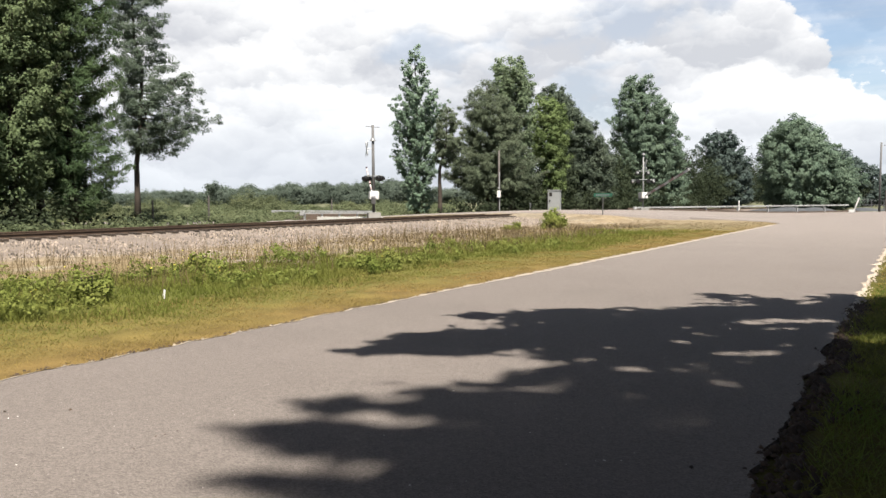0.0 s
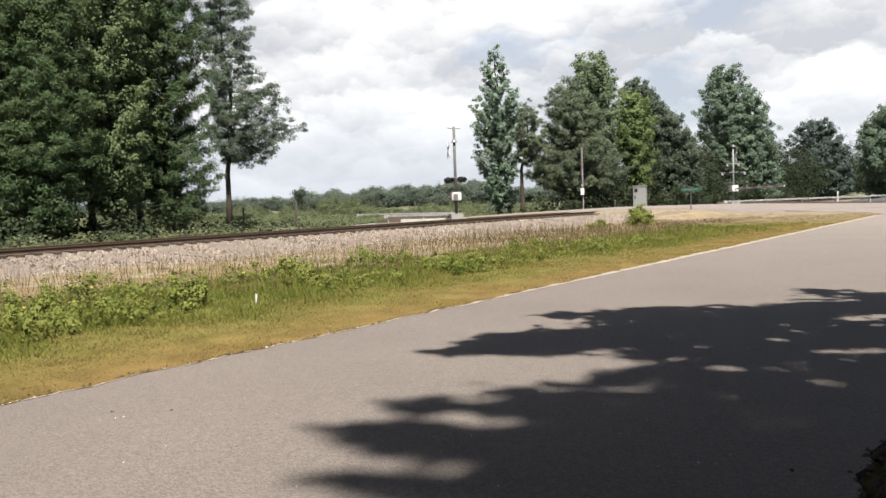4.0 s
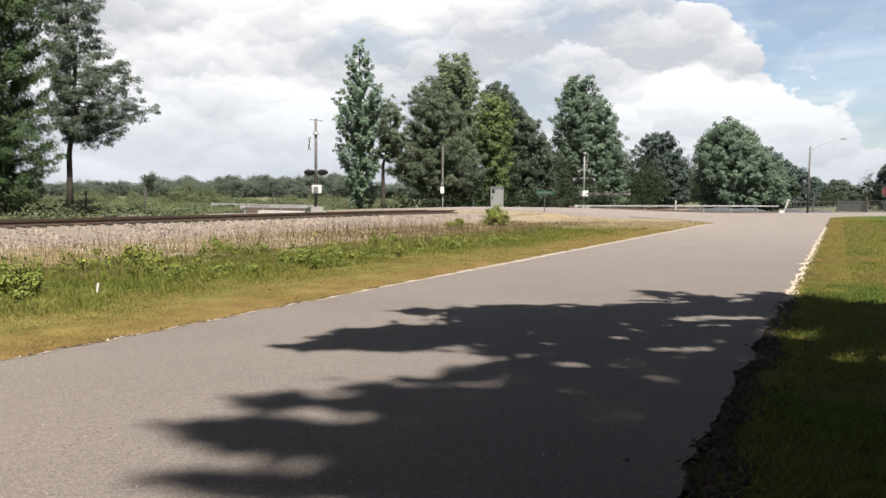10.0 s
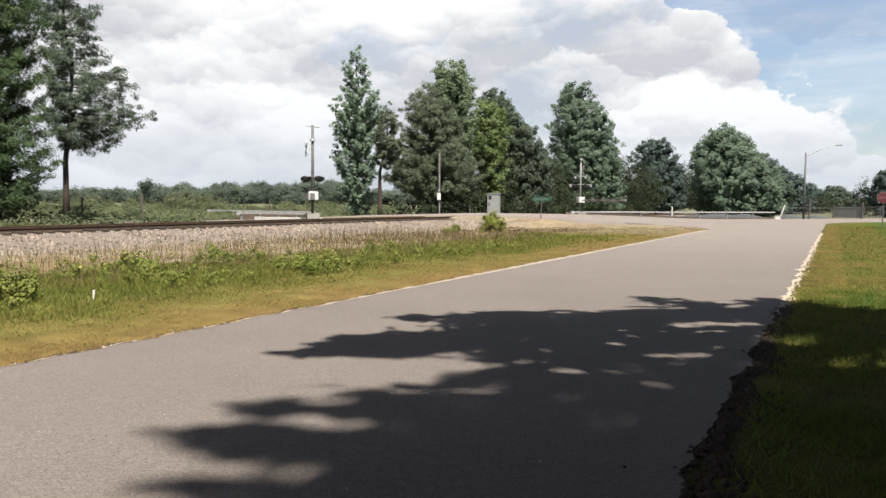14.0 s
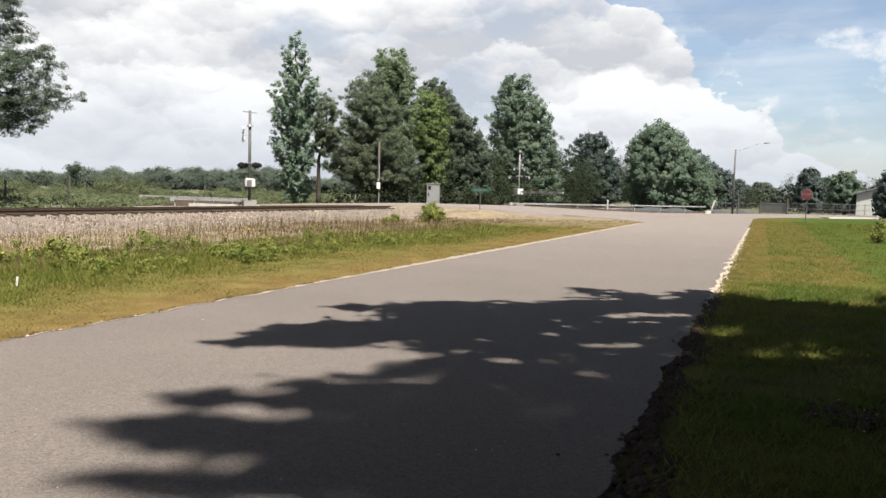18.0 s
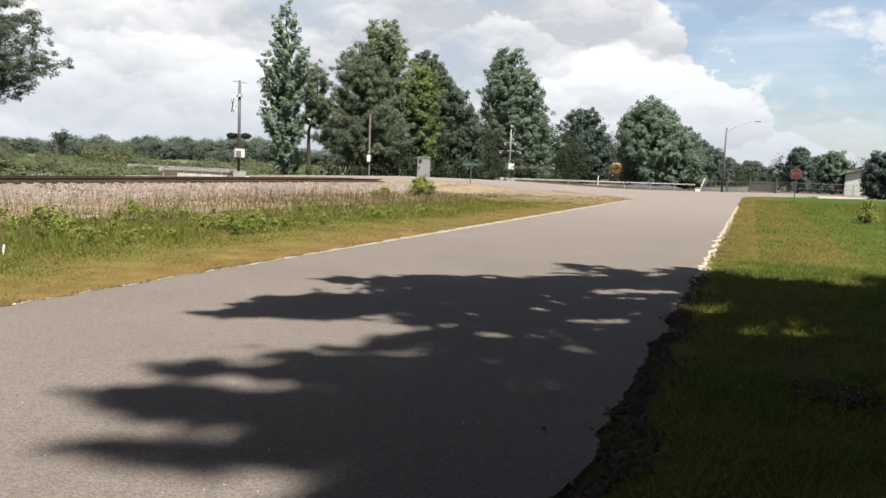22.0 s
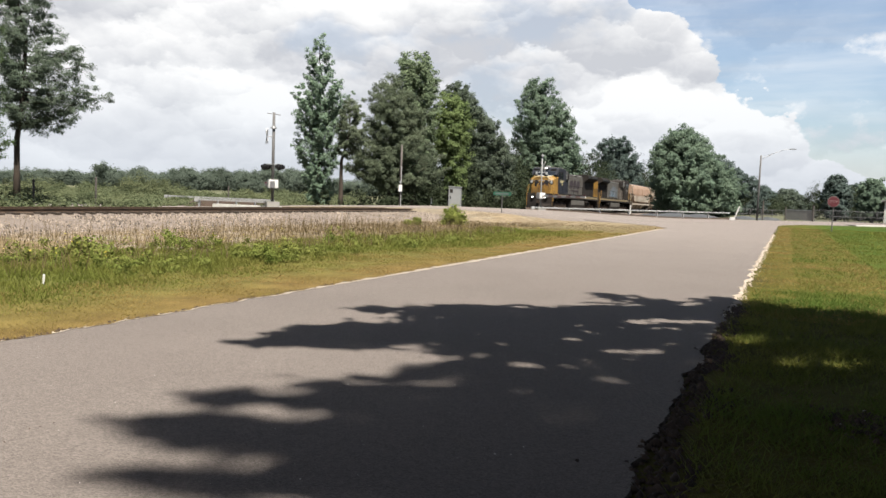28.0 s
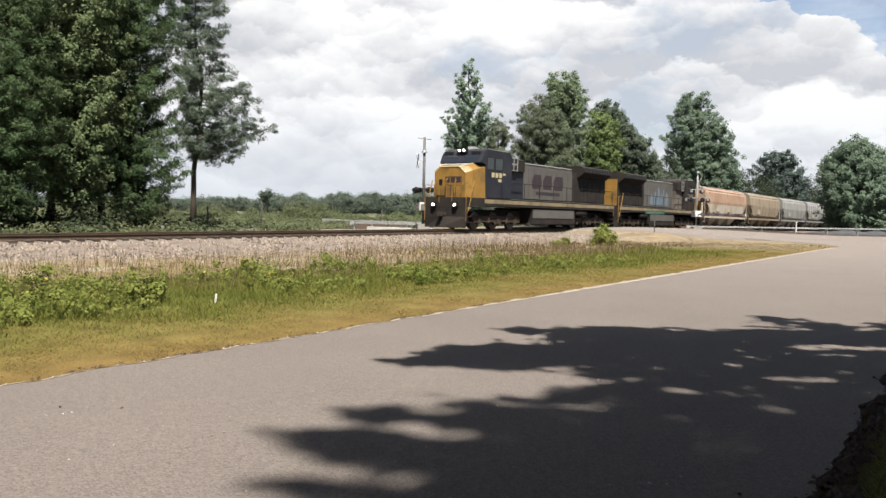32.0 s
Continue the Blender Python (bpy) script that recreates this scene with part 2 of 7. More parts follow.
    spots, bare, patch = N("ShaderNodeMapRange"), N("ShaderNodeMath"), N("ShaderNodeMix")
    spots.inputs[1].default_value, spots.inputs[2].default_value = 0.53, 0.66
    L(noise_at(0.55, 7), spots.inputs[0])
    strip = N("ShaderNodeMapRange")
    strip.inputs[1].default_value, strip.inputs[2].default_value = -11.5, -14.0
    L(wob.outputs[0], strip.inputs[0])
    bare.operation = "MULTIPLY"
    L(spots.outputs[0], bare.inputs[0])
    L(strip.outputs[0], bare.inputs[1])
    patch.data_type = "RGBA"
    near_rails = N("ShaderNodeMath")
    near_rails.operation = "MULTIPLY"
    L(bare.outputs[0], near_rails.inputs[0])
    L(bank.outputs[0], near_rails.inputs[1])
    L(near_rails.outputs[0], patch.inputs[0])
    L(dry.outputs[2], patch.inputs[6])
    patch.inputs[7].default_value = (0.145, 0.124, 0.092, 1)
    # open fields far along the road
    field, distant = N("ShaderNodeMix"), N("ShaderNodeMapRange")
    field.data_type = "RGBA"
    distant.inputs[1].default_value, distant.inputs[2].default_value = 80.0, 92.0
    L(ahead.outputs["Value"], distant.inputs[0])
    L(distant.outputs[0], field.inputs[0])
    L(patch.outputs[2], field.inputs[6])
    field.inputs[7].default_value = (0.068, 0.07, 0.042, 1)
    L(field.outputs[2], mul.inputs[6])
    L(mul.outputs[2], p.inputs["Base Color"])
    b = N("ShaderNodeBump")
    b.inputs["Strength"].default_value, b.inputs["Distance"].default_value = 0.7, 0.05
    L(noise_at(22, 4), b.inputs["Height"])
    L(b.outputs[0], p.inputs["Normal"])
    return m


def asphalt_material():
    """Worn grey asphalt with exposed stones that glint, faint dark patches and a painted brightening towards the far
    end.
    """
    m = bpy.data.materials.new("worn_asphalt")
    m.use_nodes = True
    nt = m.node_tree
    N, L = nt.nodes.new, nt.links.new
    p = nt.nodes["Principled BSDF"]
    p.inputs["Roughness"].default_value, p.inputs["Specular IOR Level"].default_value = 0.75, 0.06
    p.inputs["Sheen Weight"].default_value, p.inputs["Sheen Roughness"].default_value, p.inputs["Sheen Tint"].default_value = 0.01, 0.3, (1.0, 0.93, 0.86, 1)
    p.inputs["Diffuse Roughness"].default_value = 1.0
    co = N("ShaderNodeTexCoord")

    def noise_at(s, detail=4):
        n = N("ShaderNodeTexNoise")
        n.inputs["Scale"].default_value, n.inputs["Detail"].default_value = s, detail
        L(co.outputs["Object"], n.inputs["Vector"])
        return n.outputs[0]

    stones = N("ShaderNodeTexVoronoi")
    stones.inputs["Scale"].default_value = 95
    L(co.outputs["Object"], stones.inputs["Vector"])
    ramp = N("ShaderNodeValToRGB")
    ramp.color_ramp.elements[0].color, ramp.color_ramp.elements[1].color = (0.06, 0.0515, 0.0465, 1), (0.099, 0.0862, 0.0768, 1)
    ramp.color_ramp.elements[0].position, ramp.color_ramp.elements[1].position = 0.02, 0.95
    bright = N("ShaderNodeSeparateColor")
    L(stones.outputs["Color"], bright.inputs[0])
    L(bright.outputs[0], ramp.inputs[0])
    mul = N("ShaderNodeMix")
    mul.data_type, mul.blend_type = "RGBA", "MULTIPLY"
    mul.inputs[0].default_value = 1.0
    tone = N("ShaderNodeMapRange")
    tone.inputs[1].default_value, tone.inputs[2].default_value, tone.inputs[3].default_value, tone.inputs[4].default_value = 0.3, 0.7, 0.94, 1.05
    L(noise_at(0.5, 8), tone.inputs[0])
    coarse, grain = N("ShaderNodeMapRange"), N("ShaderNodeMath")
    coarse.inputs[1].default_value, coarse.inputs[2].default_value, coarse.inputs[3].default_value, coarse.inputs[4].default_value = 0.3, 0.7, 0.93, 1.07
    L(noise_at(26.0, 3), coarse.inputs[0])
    grain.operation = "MULTIPLY"
    L(tone.outputs[0], grain.inputs[0])
    L(coarse.outputs[0], grain.inputs[1])
    L(ramp.outputs[0], mul.inputs[6])
    L(grain.outputs[0], mul.inputs[7])
    # brighter with distance: the road's grazing-angle brightness is put into the colour
    along, brightened, pale = N("ShaderNodeVectorMath"), N("ShaderNodeMapRange"), N("ShaderNodeMix")
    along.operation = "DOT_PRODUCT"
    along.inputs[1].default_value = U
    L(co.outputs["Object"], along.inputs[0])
    brightened.inputs[1].default_value, brightened.inputs[2].default_value, brightened.inputs[3].default_value, brightened.inputs[4].default_value = 10.0, 40.0, 1.0, 1.46
    L(along.outputs["Value"], brightened.inputs[0])
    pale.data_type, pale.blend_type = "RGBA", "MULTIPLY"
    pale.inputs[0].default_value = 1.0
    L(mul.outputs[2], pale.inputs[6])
    L(brightened.outputs[0], pale.inputs[7])
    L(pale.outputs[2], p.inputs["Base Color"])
    b = N("ShaderNodeBump")
    b.inputs["Strength"].default_value, b.inputs["Distance"].default_value = 0.6, 0.006
    L(stones.outputs["Distance"], b.inputs["Height"])
    L(b.outputs[0], p.inputs["Normal"])
    return m


M_GROUND, M_ASPHALT = ground_material(), asphalt_material()
M_BALLAST = surf("ballast_stone", (0.128, 0.104, 0.085), (0.078, 0.063, 0.05), 2.2, 0.95, bump=1.0, bump_scale=9, fine=1.6)
M_STONE = surf("loose_stone", (0.14, 0.114, 0.091), (0.08, 0.065, 0.051), 2.0, 0.95, island=0.8)
M_RAIL = surf("rusty_rail", (0.062, 0.04, 0.024), (0.04, 0.026, 0.017), 3.0, 0.75, 0.1)
M_TIE = surf("creosoted_timber", (0.03, 0.022, 0.016), (0.045, 0.034, 0.025), 2.0, 0.9, each=0.3, bump=0.4)
M_GRIT = surf("pale_road_grit", (0.235, 0.2, 0.157), (0.17, 0.142, 0.11), 3.0, 0.95, island=0.25, fine=0.2)
M_CHIP = surf("pale_quartz", (0.3, 0.28, 0.25), (0.2, 0.19, 0.17), 3.0, 0.3, fine=0)
M_CLOD_SHADE = surf("dark_clod", (0.02, 0.0125, 0.0075), (0.036, 0.023, 0.014), 4.0, 0.95, island=0.4)
M_BLADE = surf("mown_grass", (0.135, 0.12, 0.03), (0.2, 0.13, 0.052), 0.5, 0.8, island=0.1, translucent=0.5, fine=0, spec=0.15)
M_BLADE_R = surf("verge_grass", (0.06, 0.096, 0.016), (0.13, 0.122, 0.03), 0.3, 0.8, island=0.1, translucent=0.5, fine=0, spec=0.15)
M_WEED = surf("tall_green_grass", (0.094, 0.116, 0.02), (0.14, 0.132, 0.032), 0.4, 0.8, island=0.2, translucent=0.5, fine=0, spec=0.15)
M_DRY = surf("dry_grass", (0.115, 0.085, 0.045), (0.075, 0.056, 0.028), 0.8, 0.9, island=0.3, translucent=0.2, fine=0, spec=0.1)
M_STRAW = surf("tan_straw", (0.17, 0.13, 0.08), (0.12, 0.094, 0.052), 0.8, 0.9, island=0.2, translucent=0.3, fine=0, spec=0.1)
M_FLOWER = surf("yellow_flower", (0.237, 0.198, 0.024), (0.178, 0.166, 0.02), 3.0, 0.8, island=0.2, fine=0)
M_BARK = surf("grey_brown_bark", (0.047, 0.036, 0.026), (0.028, 0.021, 0.016), 1.5, 0.95, bump=0.8, bump_scale=9)


def leaf_material(name, a, b, translucent=0.3, island=0.17):
    return surf(name, a, b, 0.35, 0.75, island=island, translucent=translucent, fine=0, spec=0.08)


LEAF = {
    "pine": leaf_material("pine_needles", (0.048, 0.077, 0.035), (0.076, 0.105, 0.046), 0.42),
    "dark_pine": leaf_material("dark_pine_needles", (0.08, 0.1, 0.064), (0.115, 0.135, 0.085), 0.5),
    "silver": leaf_material("grey_green_leaves", (0.125, 0.178, 0.122), (0.17, 0.225, 0.155), 0.5),
    "murky": leaf_material("dull_grey_green_leaves", (0.066, 0.085, 0.06), (0.094, 0.115, 0.08), 0.48),
    "lime": leaf_material("yellow_green_leaves", (0.105, 0.145, 0.055), (0.145, 0.185, 0.075), 0.5),
    "pale": leaf_material("pale_green_leaves", (0.115, 0.15, 0.088), (0.155, 0.195, 0.115), 0.5),
    "oak": leaf_material("deep_green_leaves", (0.09, 0.122, 0.058), (0.13, 0.16, 0.078), 0.5),
    # lightened and blued: the haze over farther trees is put into the colour
    "cool": leaf_material("blue_green_leaves", (0.1, 0.14, 0.1), (0.138, 0.182, 0.126), 0.5),
    "slate": leaf_material("dark_blue_green_leaves", (0.058, 0.08, 0.07), (0.082, 0.106, 0.092), 0.45),
    # far darker than other leaves: the shade under the trees is in the colour
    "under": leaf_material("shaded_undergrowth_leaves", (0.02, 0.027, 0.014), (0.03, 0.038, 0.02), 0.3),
    # greyed needles that carry the haze in their colour
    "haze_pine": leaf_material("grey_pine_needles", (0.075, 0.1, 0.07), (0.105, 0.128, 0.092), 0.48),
    # opaque dark leaves of unseen crowns, made to block sun and sky
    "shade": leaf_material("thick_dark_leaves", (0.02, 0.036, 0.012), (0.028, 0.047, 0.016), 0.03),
    "scrub": leaf_material("olive_scrub_leaves", (0.075, 0.094, 0.05), (0.115, 0.124, 0.064), 0.5),
    "weed": leaf_material("yellow_green_weed_leaves", (0.098, 0.13, 0.026), (0.162, 0.165, 0.046), 0.45),
    # paler and flatter: the haze of distance is put into this colour
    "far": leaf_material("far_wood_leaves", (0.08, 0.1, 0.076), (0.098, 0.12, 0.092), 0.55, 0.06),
}


# ---- mesh helpers ----
def tag_mesh(ob, mat):
    ob.data.materials.append(mat)
    return ob


def part(name, bm, mat, parent=None, label="", smooth=False, m=None):
    me = bpy.data.meshes.new(name)
    bmesh.ops.recalc_face_normals(bm, faces=bm.faces)
    bm.to_mesh(me)
    bm.free()
    if smooth:
        me.polygons.foreach_set("use_smooth", [True] * len(me.polygons))
    me.materials.append(mat)
    ob = new(name, me)
    if parent:
        ob.parent = parent
    if m is not None:
        ob.matrix_basis = m
    if label:
        tagged(ob, label)
    return ob


def again(ob, m, parent=None):
    """Another object on the same mesh."""
    o = bpy.data.objects.new(ob.name, ob.data)
    scene.collection.objects.link(o)
    o.parent = parent or ob.parent
    o.matrix_basis = m
    return o


def thing(name, m, label, category, group="", kind=""):
    ob = new(name)
    ob.empty_display_size = 0.2
    ob.matrix_basis = m
    return tagged(ob, label, category, group, kind)


def soup(name, verts, faces, mat, parent=None, smooth=False):
    """A mesh from arrays of vertices (n, 3) and equal-sided faces (m, k)."""
    me = bpy.data.meshes.new(name)
    verts, faces = np.asarray(verts, np.float32), np.asarray(faces, np.int32)
    k = faces.shape[1]
    me.vertices.add(len(verts))
    me.vertices.foreach_set("co", verts.ravel())
    me.loops.add(faces.size)
    me.loops.foreach_set("vertex_index", faces.ravel())
    me.polygons.add(len(faces))
    me.polygons.foreach_set("loop_start", np.arange(0, faces.size, k, dtype=np.int32))
    me.update(calc_edges=True)
    if smooth:
        me.polygons.foreach_set("use_smooth", [True] * len(me.polygons))
    me.materials.append(mat)
    ob = new(name, me)
    if parent:
        ob.parent = parent
    return ob


def box(bm, x0, x1, y0, y1, z0, z1, bevel=0.0):
    v = [bm.verts.new((x, y, z)) for x in (x0, x1) for y in (y0, y1) for z in (z0, z1)]
    fs = [bm.faces.new([v[i] for i in q]) for q in ((0, 1, 3, 2), (4, 6, 7, 5), (0, 4, 5, 1), (2, 3, 7, 6), (0, 2, 6, 4), (1, 5, 7, 3))]
    if bevel:
        bmesh.ops.bevel(bm, geom=list({e for f in fs for e in f.edges}), offset=bevel, segments=2, affect="EDGES", clamp_overlap=True)
    return bm


def boxed(*a, **k):
    return box(bmesh.new(), *a, **k)


def prism(bm, outline, y0, y1, bevel=0.0):
    """An outline in (x, z), drawn out from y0 to y1."""
    a = [bm.verts.new((x, y0, z)) for x, z in outline]
    b = [bm.verts.new((x, y1, z)) for x, z in outline]
    n = len(a)
    fs = [bm.faces.new(a), bm.faces.new(b[::-1])] + [bm.faces.new((a[i], b[i], b[(i + 1) % n], a[(i + 1) % n])) for i in range(n)]
    if bevel:
        bmesh.ops.bevel(bm, geom=list({e for f in fs for e in f.edges}), offset=bevel, segments=2, affect="EDGES", clamp_overlap=True)
    return bm


def extruded_x(bm, outline, x0, x1):
    """An outline in (y, z), drawn out from x0 to x1."""
    a = [bm.verts.new((x0, y, z)) for y, z in outline]
    b = [bm.verts.new((x1, y, z)) for y, z in outline]
    n = len(a)
    bm.faces.new(a), bm.faces.new(b[::-1])
    for i in range(n):
        bm.faces.new((a[i], b[i], b[(i + 1) % n], a[(i + 1) % n]))
    return bm


def tube(bm, points, radii, seg=8):
    """A tapered tube along points."""
    pts = [Vector(p) for p in points]
    rings = []
    for i, p in enumerate(pts):
        d = (pts[min(i + 1, len(pts) - 1)] - pts[max(i - 1, 0)]).normalized()
        a = d.cross(Vector((0, 0, 1)) if abs(d.z) < 0.9 else Vector((1, 0, 0))).normalized()
        b = d.cross(a)
        r = radii[i] if isinstance(radii, (list, tuple)) else radii
        rings.append([bm.verts.new(p + r * (math.cos(t) * a + math.sin(t) * b)) for t in (2 * math.pi * k / seg for k in range(seg))])
    for q, w in zip(rings, rings[1:]):
        for k in range(seg):
            bm.faces.new((q[k], q[(k + 1) % seg], w[(k + 1) % seg], w[k]))
    bm.faces.new(rings[0]), bm.faces.new(rings[-1][::-1])
    return bm


def bars(bm, x, z0, y0, widths, h, gap=0.04, depth=0.004):
    """Plain bars that stand for writing, on the plane x, running in y."""
    y = y0
    for w in widths:
        box(bm, x, x + depth, y, y + w, z0, z0 + h)
        y += w + gap
    return bm


# ---- ground ----
def smooth01(t):
    t = min(1.0, max(0.0, t))
    return t * t * (3 - 2 * t)


def at_road(s, n, z=0.0):
    return Vector((U.x * s + NV.x * n, U.y * s + NV.y * n, z))


def at_track(s, n, z=0.0):
    return Vector((UT.x * s + NT.x * (TRACK_N + n), UT.y * s + NT.y * (TRACK_N + n), z))


def seen_at(yaw, dist, z=None):
    """A place by its bearing and distance from the standpoint."""
    x, y = -math.sin(radians(yaw)) * dist, math.cos(radians(yaw)) * dist
    return Vector((x, y, ground_z(x, y) if z is None else z))


def street_near(x):
    """The near edge of the crossing street: it bends a little at the rails."""
    t = x - 12.0
    return 54.0 + 0.335 * t + 0.115 * (math.sqrt(t * t + 36.0) - 6.0) + 5.0 * smooth01((16.0 - x) / 10.0)


def street_wide(x):
    return 8.0 + 3.4 * smooth01((x + 6.0) / 22.0)


def street_side(x, y):
    """Distance from the middle of the street."""
    return abs((y - street_near(x)) * 0.93 - street_wide(x) / 2) - street_wide(x) / 2


def ramp_z(x, y):
    """How far the crossing street and its shoulders climb to the rails."""
    d = abs(x * NT.x + y * NT.y - TRACK_N)
    return 0.565 * smooth01(1 - (d - 1.6) / 14.0) * smooth01(1 - (street_side(x, y) - 0.8) / 3.0)


def track_drop(s):
    """How far the railway has fallen below its level at the crossing, s metres along it."""
    d = s - 48.0
    return min(1.3, 0.0085 * (math.sqrt(d * d + 64.0) + d) / 2)


def ground_z(x, y):
    low = track_drop(x * UT.x + y * UT.y)
    d = abs(x * NT.x + y * NT.y - TRACK_N)
    n, s = x * NV.x + y * NV.y, x * U.x + y * U.y
    z = 0.0
    if -20 < n < -8:
        z -= 0.16 * math.sin(math.pi * (n + 20) / 12) ** 2
    if 3 < n < 13:
        z -= 0.35 * math.sin(math.pi * (n - 3) / 10) ** 2 * smooth01((62 - s) / 20)
    if n > -0.6 or n < -7:
        z += 0.05 * (noise.noise((x * 0.3, y * 0.3, 0.0))) * smooth01((abs(n + 3.8) - 3.1) / 1.5) - 0.015
    if n < -34 or n > 14:
        z += 0.25 * noise.noise((x * 0.04, y * 0.04, 3.0))
    else:
        z -= 0.03 if -7 < n < -0.6 else 0.0
    low *= smooth01((18 - d) / 9) * smooth01(street_side(x, y) / 4 - 0.5)
    emb = 0.2 * min(1.0, max(0.0, (4.2 - d) / 2.4)) - low
    z -= low
    r = ramp_z(x, y)
    if street_side(x, y) < 0.7:
        z = min(z, -0.03)
    return max(z + r, emb if r < 0.3 else 0.0)


def axis_steps(parts):
    out = []
    for a, b, step in parts:
        k = max(1, round((b - a) / step))
        out += [a + (b - a) * i / k for i in range(k)]
    return out + [parts[-1][1]]


def build_ground():
    ss = axis_steps([(-1800, -200, 200), (-200, -40, 20), (-40, 0, 2.0), (0, 30, 0.5), (30, 110, 1.0), (110, 200, 5), (200, 400, 25), (400, 2400, 200)])
    nn = axis_steps([(-2200, -200, 200), (-200, -60, 14), (-60, -32, 2), (-32, -7.5, 0.5), (-7.5, -6, 0.25), (-6, -1.2, 0.6), (-1.2, 0, 0.2), (0, 16, 0.5), (16, 60, 4), (60, 200, 20), (200, 2200, 200)])
    verts = []
    for s in ss:
        for n in nn:
            p = at_road(s, n)
            verts.append((p.x, p.y, ground_z(p.x, p.y)))
    k = len(nn)
    faces = [(i * k + j, i * k + j + 1, (i + 1) * k + j + 1, (i + 1) * k + j) for i in range(len(ss) - 1) for j in range(k - 1)]
    ob = soup("ground", verts, faces, M_GROUND, smooth=True)
    tagged(ob, "grassy verges, dry dirt and open fields", "ground", kind="structure")


build_ground()


def ragged(s, seed, size):
    return size * (noise.noise((s * 1.3, seed, 0.0)) * 0.6 + noise.noise((s * 4.0, seed, 7.0)) * 0.35 + noise.noise((s * 11.0, seed, 2.0)) * 0.09)


def right_size(s):
    """The near edge frays more towards the junction."""
    return 0.13 + 0.15 * smooth01((s - 11) / 6)


def build_roads():
    """The road along which the camera looks, the street that it meets, and the rounded corners between them."""
    verts, faces = [], []
    across = (0.0, 0.003, 0.05, 0.25, 0.5, 0.75, 0.95, 0.997, 1.0)
    cols = len(across)
    ss = axis_steps([(-60, -2, 4), (-2, 2, 0.2), (2, 16, 0.05), (16, 34, 0.2), (34, 79, 1.0)])
    for s in ss:
        l, r = ROAD_LEFT + ragged(s, 3.0, 0.16), ROAD_RIGHT + ragged(s, 9.0, right_size(s))
        for j in range(cols):
            t = across[j]
            p = at_road(s, l + (r - l) * t if j in (0, 1, cols - 2, cols - 1) else ROAD_LEFT + (ROAD_RIGHT - ROAD_LEFT) * t)
            edge = 0.03 if 0 < j < cols - 1 else -0.03
            crown = 0.03 * (1 - (2 * min(0.95, max(0.05, t)) - 1) ** 2)
            verts.append((p.x, p.y, ramp_z(p.x, p.y) + edge + crown))
    faces = [(i * cols + j, i * cols + j + 1, (i + 1) * cols + j + 1, (i + 1) * cols + j) for i in range(len(ss) - 1) for j in range(cols - 1)]
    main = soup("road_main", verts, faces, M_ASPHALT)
    main.data.shade_flat()
    tagged(main, "worn grey asphalt road with ragged edges", "road", kind="structure")
    verts, cols = [], 9
    xs = axis_steps([(-160, -30, 10), (-30, 75, 1.5), (75, 300, 15)])
    for x in xs:
        for j in range(cols):
            t = (-0.05, 0.0, 0.15, 0.3, 0.5, 0.7, 0.85, 1.0, 1.05)[j]
            y = street_near(x) + street_wide(x) / 0.93 * t + (ragged(x, 5.0, 0.2) if j in (1, 7) else 0)
            verts.append((x, y, ramp_z(x, y) + (0.066 if 1 < j < 7 else 0.04 if j in (1, 7) else -0.2)))
    faces = [(i * cols + j, i * cols + j + 1, (i + 1) * cols + j + 1, (i + 1) * cols + j) for i in range(len(xs) - 1) for j in range(cols - 1)]
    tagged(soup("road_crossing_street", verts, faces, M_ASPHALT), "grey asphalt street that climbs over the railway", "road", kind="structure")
    # corners between the edges of the road and the near edge of the street
    for corner, curve in ((Vector((32.2, 62.6)), ((21.6, 45.9), (20.6, 46.4), (21.3, 50.0), (21.2, 53.0), (20.0, 55.6), (17.4, 56.9), (14.0, 56.0), (14.5, 57.0))),
                          (Vector((39.5, 67.5)), ((36.3, 60.2), (38.6, 63.4), (41.6, 66.2), (45.4, 69.0), (49.0, 71.4), (48.5, 72.4)))):
        bm = bmesh.new()
        ring = [Vector(q) for q in curve]
        fine = []
        for p, q in zip(ring, ring[1:]):
            fine += [p.lerp(q, k / 5) for k in range(5)]
        fine.append(ring[-1])
        top = [bm.verts.new((p.x, p.y, ramp_z(p.x, p.y) + 0.034)) for p in fine]
        mid = [bm.verts.new((*p.lerp(corner, 0.5), ramp_z(*p.lerp(corner, 0.5)) + 0.034)) for p in fine]
        low = [bm.verts.new((*(p + (p - corner).normalized() * 0.3), ramp_z(p.x, p.y) - 0.12)) for p in fine]
        c = bm.verts.new((corner.x, corner.y, ramp_z(corner.x, corner.y) + 0.034))
        for i in range(len(fine) - 1):
            bm.faces.new((top[i], top[i + 1], mid[i + 1], mid[i]))
            bm.faces.new((mid[i], mid[i + 1], c))
            bm.faces.new((top[i], low[i], low[i + 1], top[i + 1]))
        tagged(part("road_corner", bm, M_ASPHALT), "rounded asphalt corner of the junction", "road", kind="structure")


build_roads()


